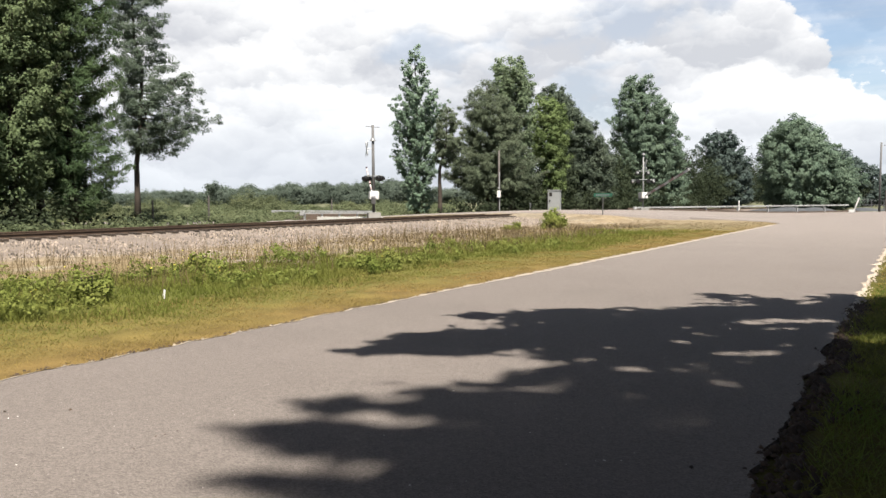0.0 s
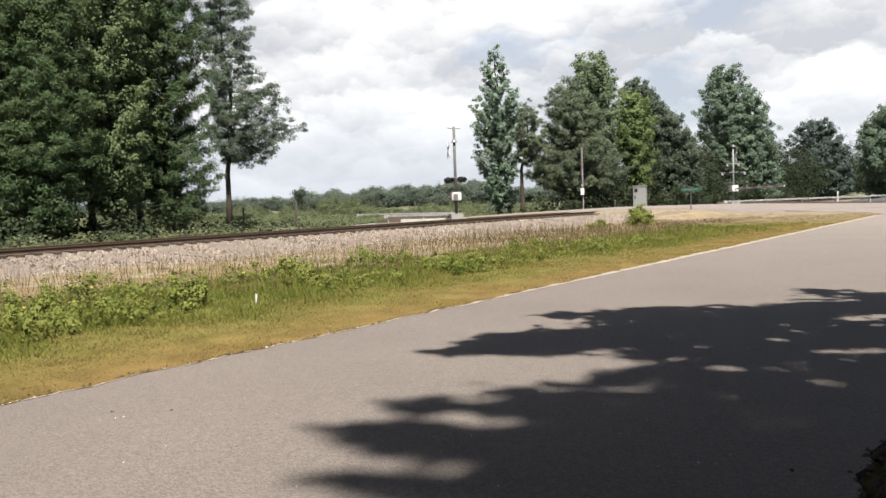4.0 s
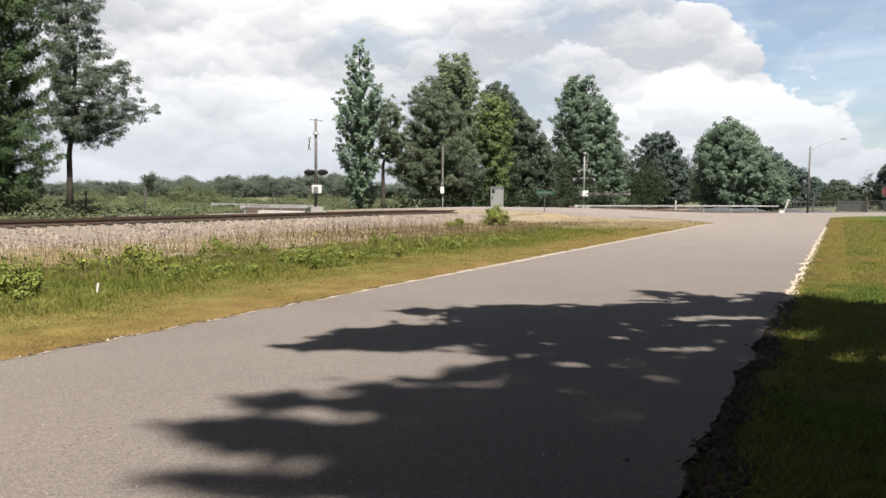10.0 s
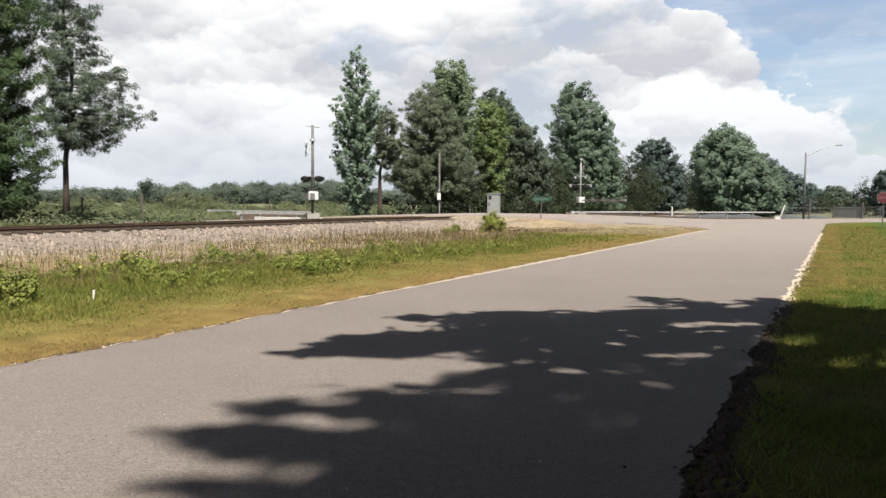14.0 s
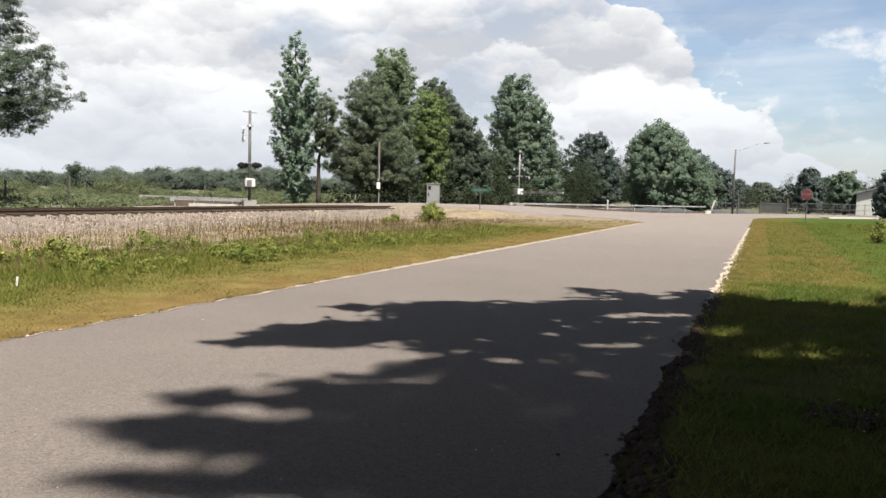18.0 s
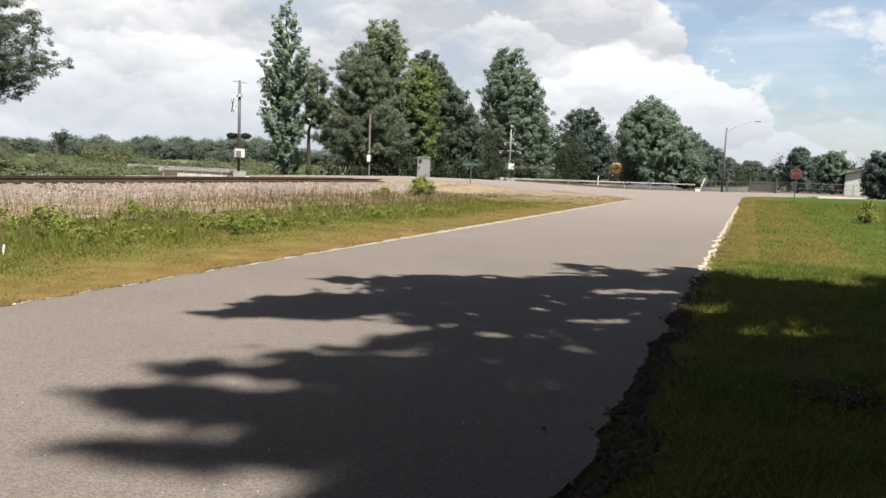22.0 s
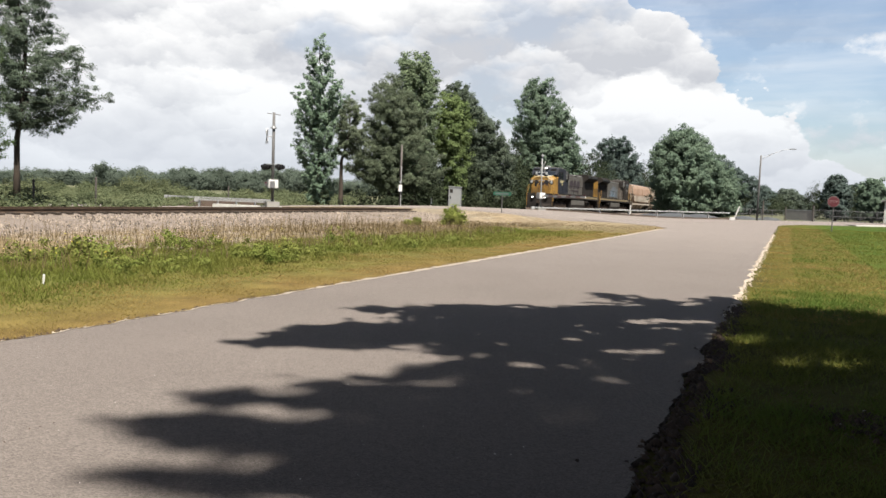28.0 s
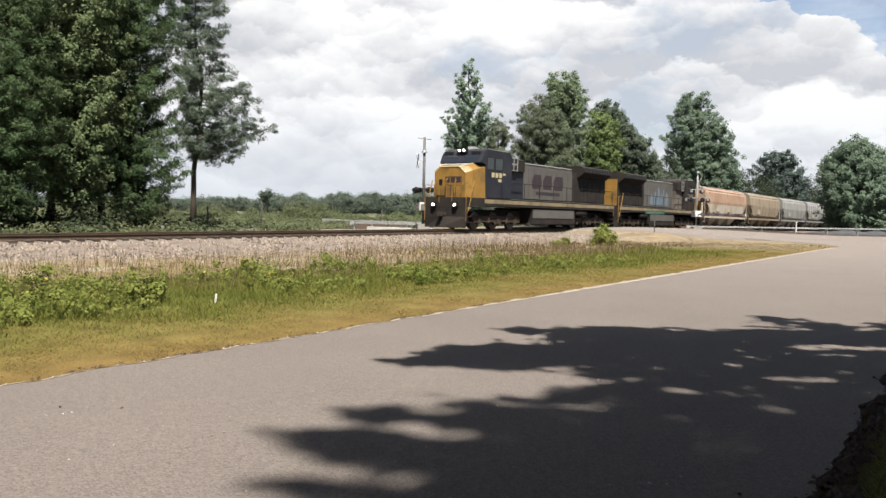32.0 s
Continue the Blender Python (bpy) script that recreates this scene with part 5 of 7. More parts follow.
def lumps(name, label, mat, places, sizes, seed):
    """Small broken lumps, joined."""
    rs = np.random.RandomState(seed)
    base = np.array([(1, 0, -0.3), (0.2, 0.95, -0.3), (-0.9, 0.4, -0.3), (-0.6, -0.8, -0.3), (0.5, -0.85, -0.3), (0.25, 0.2, 0.6), (-0.3, -0.15, 0.55)])
    f = np.array([(0, 1, 5), (1, 2, 6), (1, 6, 5), (2, 3, 6), (3, 4, 6), (4, 5, 6), (4, 0, 5)])
    k = len(places)
    v = base[None] * rs.uniform(0.6, 1.4, (k, 7, 3)) * np.asarray(sizes)[:, None, None]
    a = rs.uniform(0, 6.28, k)
    c, q = np.cos(a)[:, None], np.sin(a)[:, None]
    v = np.stack([v[:, :, 0] * c - v[:, :, 1] * q, v[:, :, 0] * q + v[:, :, 1] * c, v[:, :, 2]], 2) + np.asarray(places)[:, None]
    tagged(soup(name, v.reshape(-1, 3), (f[None] + 7 * np.arange(k)[:, None, None]).reshape(-1, 3), mat), label, "rubble", kind="stuff")


def road_edges():
    rs = np.random.RandomState(12)
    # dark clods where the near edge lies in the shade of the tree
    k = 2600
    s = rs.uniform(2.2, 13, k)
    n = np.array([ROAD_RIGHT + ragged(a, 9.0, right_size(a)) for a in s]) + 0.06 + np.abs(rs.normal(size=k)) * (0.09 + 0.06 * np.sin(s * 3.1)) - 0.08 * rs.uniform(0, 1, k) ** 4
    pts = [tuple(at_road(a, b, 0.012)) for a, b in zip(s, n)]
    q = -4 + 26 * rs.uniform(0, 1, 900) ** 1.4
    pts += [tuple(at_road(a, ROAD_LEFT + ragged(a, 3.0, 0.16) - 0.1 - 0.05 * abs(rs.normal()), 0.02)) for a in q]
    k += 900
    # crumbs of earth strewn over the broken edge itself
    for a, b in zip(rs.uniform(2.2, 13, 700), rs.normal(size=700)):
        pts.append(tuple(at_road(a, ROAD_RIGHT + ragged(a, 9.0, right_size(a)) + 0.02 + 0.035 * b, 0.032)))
    lumps("earth_clods", "dark clods of earth and leaf litter along the road edge", M_CLOD_SHADE, pts, np.concatenate([0.006 + 0.046 * rs.uniform(0, 1, k - 900) ** 5, 0.007 + 0.014 * rs.uniform(0, 1, 900) ** 2, 0.007 + 0.03 * rs.uniform(0, 1, 700) ** 3]), 1)
    # a patch of dark leaf litter with a few pale bits on the shaded grass
    q = 260
    pts = [(3.95 + 0.16 * rs.normal(), 5.05 + 0.22 * rs.normal()) for i in range(q)] 
    pts = [(a, b, ground_z(a, b) + 0.03) for a, b in pts]
    lumps("leaf_litter", "dark dead leaves lying on the shaded grass", M_CLOD_SHADE, pts, 0.012 + 0.024 * rs.uniform(0, 1, len(pts)) ** 2, 6)
    lumps("pale_bits", "pale dry leaf bits among the litter", M_CHIP, [(a, b, c + 0.02) for a, b, c in pts[:q:24]], np.full(len(pts[:q:24]), 0.008), 7)
    # pale sandy strips where the asphalt breaks off
    for side, seed, s0, s1, lo, hi in ((ROAD_RIGHT, 9.0, 11.5, 49.0, -0.012, 0.022), (ROAD_LEFT, 3.0, -6.0, 48.0, 0.05, 0.2)):
        out = 1 if side > -3 else -1
        verts, k = [], 0
        a = s0
        while a < s1:
            e = side + ragged(a, seed, right_size(a) if out > 0 else 0.16)
            w = lo + (hi - lo) * (0.5 + 0.9 * noise.noise((a * 2.3, seed, 4.0)) + 0.9 * noise.noise((a * 6, seed, 1.0)) + 0.6 * noise.noise((a * 17, seed, 2.0)))
            w = max(0.012, w * smooth01((a - s0) / 3 + 0.2) * (1.0 if out > 0 else 0.25 + 0.75 * smooth01((a - 5) / 14)))
            for n, dz in ((e - out * (0.018 if out > 0 else 0.03 + 0.09 * smooth01((a - 6) / 16)), 0.041), (e + out * w, 0.03), (e + out * (w + 0.03), -0.04)):
                p = at_road(a, n)
                verts.append((p.x, p.y, ramp_z(p.x, p.y) + dz))
            k += 1
            a += 0.07
        faces = [(3 * i + j, 3 * i + j + 1, 3 * i + j + 4, 3 * i + j + 3) for i in range(k - 1) for j in range(2)]
        tagged(soup("road_edge_strip", verts, faces, M_GRIT), "pale sandy strip along the broken asphalt edge", "road edge", kind="structure")
    s = np.concatenate([rs.uniform(9, 46, 500), rs.uniform(-4, 44, 500)])
    n = np.concatenate([ROAD_RIGHT + 0.07 + rs.normal(size=500) * 0.045, ROAD_LEFT - 0.06 + rs.normal(size=500) * 0.05])
    pts = [tuple(at_road(a, b, 0.015 + ramp_z(*at_road(a, b)[:2]))) for a, b in zip(s, n)]
    lumps("edge_grit", "pale sandy grit along the road edges", M_GRIT, pts, rs.uniform(0.007, 0.022, len(pts)), 2)
    # pale chips added to stand in for sun glints on the asphalt
    k = 260
    a, b = 2.5 + 9 * rs.uniform(0, 1, k) ** 1.4, rs.uniform(ROAD_LEFT + 0.3, ROAD_RIGHT - 0.3, k)
    pts = [tuple(at_road(p, q, 0.03 + 0.03 * (1 - (2 * (q - ROAD_LEFT) / (ROAD_RIGHT - ROAD_LEFT) - 1) ** 2))) for p, q in zip(a, b)]
    lumps("quartz_chips", "tiny pale chips standing in for sun glints on the asphalt", M_CHIP, pts, 0.002 + 0.006 * rs.uniform(0, 1, k) ** 3, 5)
    # dark scabs of tar and leaf on the road
    pts, size = [], []
    for x, y, w in ((-1.89, 4.78, 0.03), (-1.86, 4.8, 0.022), (-1.85, 5.04, 0.03), (-1.8, 5.08, 0.025), (-1.75, 5.17, 0.02), (-2.73, 5.73, 0.03), (-3.2, 5.7, 0.022), (1.46, 4.38, 0.035), (-2.1, 4.7, 0.014)):
        pts.append((x, y, 0.055))
        size.append(w * 0.5)
    lumps("road_scabs", "small dark scabs of tar and litter on the asphalt", M_CLOD_SHADE, pts, size, 3)


road_edges()


# ---- materials of things ----
M_YELLOW = surf("train_yellow_paint", (0.2, 0.11, 0.022), (0.14, 0.078, 0.017), 1.5, 0.5, fine=0.35, stain=(0.06, 0.038, 0.018))
M_STRIPE = surf("faded_yellow_stripe", (0.17, 0.13, 0.07), (0.11, 0.09, 0.055), 2.5, 0.7, fine=0.4, stain=(0.06, 0.05, 0.04))
M_NAVY = surf("train_blue_paint", (0.011, 0.0125, 0.0175), (0.015, 0.016, 0.021), 1.2, 0.5, fine=0.2, spec=0.15, stain=(0.024, 0.024, 0.026))
M_GREY = surf("train_grey_paint", (0.075, 0.07, 0.062), (0.055, 0.052, 0.046), 1.0, 0.55, fine=0.3, stain=(0.055, 0.047, 0.04))
M_STAINED = surf("stained_tan_grey_paint", (0.1, 0.085, 0.07), (0.07, 0.06, 0.05), 1.0, 0.7, fine=0.4, stain=(0.05, 0.036, 0.026))
M_SOOT = surf("sooty_steel", (0.015, 0.0135, 0.0125), (0.024, 0.02, 0.017), 1.2, 0.85, fine=0.2, spec=0.08)
M_BLACK = surf("black_paint", (0.006, 0.006, 0.006), (0.01, 0.009, 0.009), 2.0, 0.5, fine=0)
M_TRUCK = surf("dirty_truck_steel", (0.026, 0.02, 0.016), (0.042, 0.031, 0.023), 2.0, 0.9, fine=0.3, spec=0.1)
M_WHEEL = surf("worn_wheel_steel", (0.079, 0.067, 0.059), (0.047, 0.036, 0.028), 3.0, 0.5, 0.6)
M_GLASS = surf("dark_cab_glass", (0.008, 0.01, 0.012), (0.012, 0.014, 0.016), 1.0, 0.08, spec=0.8, fine=0)
M_LOGO = surf("faded_dark_lettering", (0.016, 0.012, 0.015), (0.026, 0.018, 0.02), 2.0, 0.6, fine=0)
M_NUMBER = surf("yellow_lettering", (0.3, 0.265, 0.15), (0.27, 0.23, 0.12), 3.0, 0.6, fine=0)
M_LAMP = glow("lit_headlamp", (1.0, 0.95, 0.85), 6.0)
M_RUST = surf("orange_wagon_paint", (0.24, 0.158, 0.108), (0.2, 0.132, 0.09), 0.7, 0.7, fine=0.3, stain=(0.15, 0.085, 0.05))
M_TAN = surf("tan_wagon_paint", (0.19, 0.152, 0.11), (0.155, 0.125, 0.09), 0.6, 0.7, fine=0.3, stain=(0.095, 0.071, 0.047))
M_PALE = surf("pale_grey_wagon_paint", (0.19, 0.19, 0.178), (0.158, 0.158, 0.146), 0.6, 0.65, fine=0.25, stain=(0.107, 0.099, 0.083))
M_CREAM = surf("chalky_wagon_paint", (0.31, 0.28, 0.23), (0.25, 0.215, 0.17), 0.8, 0.75, fine=0.3, stain=(0.158, 0.107, 0.067))
M_GRAFFITI = surf("blue_spray_paint", (0.07, 0.11, 0.15), (0.11, 0.125, 0.135), 1.6, 0.5, fine=0.1)
M_TRIM = surf("pale_worn_yellow", (0.34, 0.29, 0.16), (0.27, 0.22, 0.11), 2.0, 0.6, fine=0.1)
M_WIRE = surf("dull_fence_wire", (0.1, 0.1, 0.1), (0.075, 0.075, 0.077), 2.0, 0.6, 0.2, fine=0.1)
M_GALV = surf("galvanized_steel", (0.3, 0.3, 0.29), (0.24, 0.24, 0.235), 1.5, 0.55, 0.15, fine=0.2)
M_ALU = surf("dull_aluminium_mast", (0.166, 0.166, 0.166), (0.134, 0.134, 0.134), 2.0, 0.5, 0.5, fine=0.2)
M_MAST = surf("weathered_dark_mast", (0.075, 0.073, 0.07), (0.055, 0.053, 0.05), 2.0, 0.7, 0.0, fine=0.2)
M_CAB = surf("grey_cabinet_paint", (0.178, 0.182, 0.178), (0.15, 0.154, 0.15), 1.2, 0.6, fine=0.2)
M_WHITE = surf("weathered_white_paint", (0.46, 0.45, 0.43), (0.38, 0.37, 0.35), 2.0, 0.6, fine=0.15)
M_RED = surf("faded_red_sheeting", (0.085, 0.021, 0.025), (0.068, 0.017, 0.02), 2.0, 0.45, fine=0.1)
M_BLEACHED = surf("sun_bleached_red_white", (0.3, 0.22, 0.21), (0.25, 0.17, 0.16), 3.0, 0.6, fine=0.1)
M_FADED = surf("faded_pink_white", (0.2, 0.13, 0.13), (0.17, 0.1, 0.1), 3.0, 0.6, fine=0.1)
M_REDLENS = surf("red_lens", (0.03, 0.004, 0.004), (0.025, 0.004, 0.004), 3.0, 0.2, fine=0)
M_GREEN = surf("green_sign_sheeting", (0.01, 0.06, 0.036), (0.011, 0.05, 0.031), 2.0, 0.5, fine=0.1)
M_POLE = surf("weathered_pole_timber", (0.075, 0.066, 0.058), (0.05, 0.044, 0.04), 1.0, 0.9, bump=0.5)
M_SLAB = surf("whitish_concrete", (0.42, 0.41, 0.38), (0.34, 0.33, 0.3), 2.0, 0.9, bump=0.3)
M_CONC = surf("pale_concrete", (0.217, 0.209, 0.19), (0.178, 0.17, 0.154), 2.0, 0.9, bump=0.3)
M_SIDING = surf("pale_house_siding", (0.4, 0.41, 0.37), (0.34, 0.35, 0.32), 1.0, 0.8, fine=0.2)
M_ROOF = surf("grey_shingles", (0.16, 0.16, 0.156), (0.13, 0.13, 0.126), 2.0, 0.9)
M_SLAG = surf("blue_grey_rubble", (0.028, 0.031, 0.034), (0.042, 0.044, 0.045), 1.0, 0.9, bump=0.8, bump_scale=5)

HEAD = math.degrees(math.atan2(-UT.y, -UT.x))
NOSE_AT_END, SPEED = 36.15, 11.25
MOVERS, AXLES = [], []


def wheelset(parent, x, r):
    """A wheelset part that rolls on the rails under parent, turning about its axle."""
    bm = bmesh.new()
    for s in (-1, 1):
        tube(bm, [(0, s * 0.69, 0), (0, s * 0.71, 0), (0, s * 0.74, 0), (0, s * 0.83, 0)], [r + 0.03, r + 0.028, r, r * 0.99], 20)
        tube(bm, [(0, s * 0.83, 0), (0, s * 0.86, 0)], [0.16, 0.13], 10)
    tube(bm, [(0, -0.95, 0), (0, 0.95, 0)], 0.085, 8)
    ob = part("wheelset", bm, M_WHEEL, parent)
    ob.matrix_basis = pose(x, 0, r)
    AXLES.append((ob, x, r))
    return ob


def sideframes(parent, xc, half, r, axles):
    """The two cast side frames and bolster of a truck, with axle boxes and springs."""
    for s in (-1, 1):
        bm = bmesh.new()
        y = s * 1.08
        prism(bm, [(xc - half, r + 0.1), (xc - half + 0.2, r + 0.3), (xc + half - 0.2, r + 0.3), (xc + half, r + 0.1), (xc + half - 0.1, r - 0.12), (xc + 0.5, r - 0.02), (xc + 0.3, r - 0.25), (xc - 0.3, r - 0.25), (xc - 0.5, r - 0.02), (xc - half + 0.1, r - 0.12)], y - 0.09, y + 0.09, 0.02)
        for a in axles:
            box(bm, a - 0.17, a + 0.17, y - 0.14, y + 0.14, r - 0.18, r + 0.16, 0.03)
        for a, b in zip(axles, axles[1:]):
            m = (a + b) / 2
            tube(bm, [(m, y + s * 0.08, r - 0.12), (m, y + s * 0.08, r + 0.26)], 0.09, 8)
        part("truck_sideframe", bm, M_TRUCK, parent)
    part("bolster", boxed(xc - 0.25, xc + 0.25, -1.0, 1.0, r - 0.1, r + 0.35, 0.03), M_TRUCK, parent)


def coupler(parent, x, way):
    bm = bmesh.new()
    box(bm, min(x, x + way * 0.5), max(x, x + way * 0.5), -0.11, 0.11, 0.78, 1.0, 0.03)
    box(bm, min(x + way * 0.38, x + way * 0.6), max(x + way * 0.38, x + way * 0.6), -0.17, 0.15, 0.74, 1.05, 0.04)
    part("coupler", bm, M_TRUCK, parent)


def handrail(parent, x0, x1, y, z, step=1.75):
    """A rail with stanchions along a walkway."""
    tubes = bmesh.new()
    tube(tubes, [(x0, y, z + 1.02), (x1, y, z + 1.02)], 0.022, 6)
    part("handrail", tubes, M_SOOT, parent)
    k = int(abs(x1 - x0) / step)
    one = None
    for i in range(k + 1):
        x = x0 + (x1 - x0) * i / k
        if one is None:
            bm = bmesh.new()
            tube(bm, [(0, 0, 0), (0, 0, 1.02)], 0.02, 6)
            one = part("stanchion", bm, M_SOOT, parent, m=pose(x, y, z))
        else:
            again(one, pose(x, y, z), parent)


def locomotive(offset, reverse, label, nose_mat, lit, marked):
    """A six-axle wide-cab diesel locomotive: x runs forward from its own nose at 0, the rails are at z = 0."""
    ob = thing("diesel_locomotive", pose(0, 0, 0), label, "locomotive", "locomotives")
    MOVERS.append((ob, offset, reverse))
    Lg = 21.3
    deck = 1.86
    part("underframe", prism(bmesh.new(), [(-0.35, 1.3), (-0.35, deck), (-Lg + 0.35, deck), (-Lg + 0.35, 1.3), (-Lg + 3.2, 1.42), (-3.2, 1.42)], -1.5, 1.5), M_SOOT, ob)
    for s in (-1, 1):
        part("sill_stripe", boxed(-Lg + 0.5, -2.2, s * 1.505 - 0.012, s * 1.505 + 0.012, 1.56, 1.8), M_STRIPE, ob, "worn dusty yellow-brown stripe along the frame")
    # nose: high and wide, with chamfered shoulders
    bm = bmesh.new()
    v = []
    for x, w, top, low, sh in ((-0.75, 1.08, 3.62, deck, 0.36), (-1.1, 1.34, 3.74, deck, 0.32), (-2.5, 1.46, 3.98, deck, 0.25)):
        v.append([bm.verts.new(q) for q in ((x, -w, low), (x, -w, top - sh), (x, -w + 0.42, top), (x, w - 0.42, top), (x, w, top - sh), (x, w, low))])
    for a, b in zip(v, v[1:]):
        for i in range(6):
            bm.faces.new((a[i], a[(i + 1) % 6], b[(i + 1) % 6], b[i]))
    bm.faces.new(v[0]), bm.faces.new(v[-1][::-1])
    nose = part("nose", bm, nose_mat, ob, "yellow nose of the cab")
    part("nose_door", boxed(-0.75, -0.71, -0.92, -0.3, deck + 0.1, 3.05, 0.015), nose_mat, nose)
    part("nose_door_window", boxed(-0.712, -0.7, -0.74, -0.48, 2.55, 2.9, 0.01), M_GLASS, nose)
    if marked:
        bm = bmesh.new()
        bars(bm, -0.749, 2.72, -0.3, (0.3, 0.3, 0.34), 0.3, 0.07, 0.012)
        for z0, z1 in ((2.56, 2.59), (3.03, 3.06)):
            box(bm, -0.749, -0.737, -0.4, 0.86, z0, z1)
        for y0 in (-0.4, 0.83):
            box(bm, -0.749, -0.737, y0, y0 + 0.03, 2.59, 3.03)
        for y0 in (-0.3, 0.05, 0.4):
            box(bm, -0.749, -0.737, y0, y0 + 0.035, 1.9, 2.5)
        part("nose_marking", bm, M_LOGO, nose)
    bm = bmesh.new()
    for s in (-1, 1):
        tube(bm, [(-0.75, s * 0.66, 3.63), (-1.1, s * 0.92, 3.75), (-2.4, s * 1.04, 3.98)], 0.035, 5)
        tube(bm, [(-0.75, s * 0.66, 3.63), (-0.76, s * 1.07, 3.28)], 0.03, 5)
    tube(bm, [(-0.75, -0.66, 3.63), (-0.75, 0.66, 3.63)], 0.03, 5)
    part("nose_trim", bm, M_TRIM, nose, "pale edges of the nose")
    for y0 in (-0.95, -0.1, 0.5, 1.0):
        part("nose_handrail", tube(bmesh.new(), [(-0.55, y0, deck), (-0.55, y0, 2.9 - 0.3 * abs(y0)), (-0.72, y0, 3.0 - 0.3 * abs(y0))], 0.018, 5), M_YELLOW, ob)
    # paler than the cab: sun on its dust is in the colour
    part("cab_roof", prism(bmesh.new(), [(-2.5, 4.745), (-4.9, 4.705), (-4.9, 4.735), (-2.5, 4.775)], -1.42, 1.42), M_PALE, ob, "pale cab roof, sunlit dust put into its colour")
    part("nose_top", prism(bmesh.new(), [(-1.15, 3.755), (-2.3, 3.955), (-2.3, 3.97), (-1.15, 3.77)], -0.9, 0.9), M_PALE, nose, "pale top of the nose")
    # cab
    roof = [(-1.95, 4.3), (-1.7, 3.88), (-2.3, 3.88), (-2.3, deck), (-5.3, deck), (-5.3, 4.5), (-4.9, 4.7), (-2.5, 4.74), (-2.1, 4.6)]
    cab = part("cab", prism(bmesh.new(), roof, -1.47, 1.47, 0.05), M_NAVY if marked else M_SOOT, ob, "dark blue cab" if marked else "sooty cab")
    for y in (-0.72, 0.72):
        part("windshield", prism(bmesh.new(), [(-1.74, 3.92), (-1.7, 3.92), (-1.93, 4.3), (-1.98, 4.3)], y - 0.52, y + 0.52, 0.0), M_GLASS, cab)
    for s in (-1, 1):
        for x0, x1 in ((-3.15, -2.45), (-4.15, -3.35)):
            part("cab_side_window", boxed(x0, x1, s * 1.47 - 0.012, s * 1.47 + 0.012, 3.55, 4.25, 0.03), M_GLASS, cab)
        for x0, x1 in ((-3.15, -2.45), (-4.15, -3.35)):
            part("cab_window_frame", boxed(x0 - 0.06, x1 + 0.06, s * 1.468 - 0.008, s * 1.468 + 0.008, 3.49, 4.31, 0.02), M_SOOT, cab)
        part("cab_door", boxed(-4.7, -4.1, s * 1.475 - 0.015, s * 1.475 + 0.015, deck + 0.05, 3.3, 0.02), M_NAVY if marked else M_SOOT, cab)
        bm = bmesh.new()
        for k in range(4):
            box(bm, -2.95 - 0.42 * k - 0.3, -2.95 - 0.42 * k, s * 1.474 - 0.006, s * 1.474 + 0.006, 3.12, 3.4)
        box(bm, -4.05, -3.7, s * 1.474 - 0.006, s * 1.474 + 0.006, 2.86, 3.04)
        part("road_number_bars", bm, M_NUMBER if marked else M_GREY, ob)
    housing = part("headlight_housing", boxed(-2.12, -1.9, -0.36, 0.36, 4.5, 4.8, 0.05), M_BLACK, ob)
    for y in (-0.16, 0.16):
        bm = tube(bmesh.new(), [(-1.9, y, 4.65), (-1.87, y, 4.65)], 0.055, 14)
        part("headlight", bm, M_LAMP if lit else M_GLASS, housing)
    for y in (-0.95, 0.95):
        part("number_board", boxed(-2.05, -1.98, y - 0.32, y + 0.32, 4.4, 4.6, 0.02), M_BLACK, ob)
    bm = bmesh.new()
    for k, y in enumerate((-0.2, 0.0, 0.2)):
        tube(bm, [(-3.4, y, 4.86), (-2.95 + 0.06 * k, y, 4.88)], [0.03, 0.09], 8)
    tube(bm, [(-3.3, 0, 4.64), (-3.3, 0, 4.86)], 0.04, 6)
    part("horn", bm, M_GALV, ob)
    part("air_conditioner", boxed(-4.5, -3.7, -0.6, 0.6, 4.66, 4.9, 0.05), M_GREY, ob)
    # hood behind the cab
    part("electrical_cabinet", prism(bmesh.new(), [(-5.3, deck), (-7.2, deck), (-7.2, 3.6), (-6.2, 3.6), (-6.2, 4.1), (-5.3, 4.1)], -1.2, 1.2, 0.03), M_NAVY if marked else M_STAINED, ob, "equipment cabinet behind the cab")
    for s in (-1, 1):
        grid = part("blower_panel", boxed(-6.1, -5.05, s * 1.4 - 0.02, s * 1.4 + 0.02, 3.62, 4.5, 0.02), M_PALE, ob, "pale framed blower panel behind the cab")
        for k in range(4):
            x, z = -5.2 - 0.44 * (k % 2), 3.7 + 0.4 * (k // 2)
            part("blower_opening", boxed(x - 0.32, x, s * 1.422 - 0.008, s * 1.422 + 0.008, z, z + 0.3), M_BLACK, grid)
    part("brake_grid_box", boxed(-7.1, -5.4, -1.36, 1.36, 3.6, 4.35, 0.05), M_SOOT, ob)
    hood = part("engine_hood", prism(bmesh.new(), [(-7.2, deck), (-14.6, deck), (-14.6, 4.26), (-7.2, 4.26)], -0.98, 0.98, 0.12), M_GREY, ob, "grey engine hood with louvred doors")
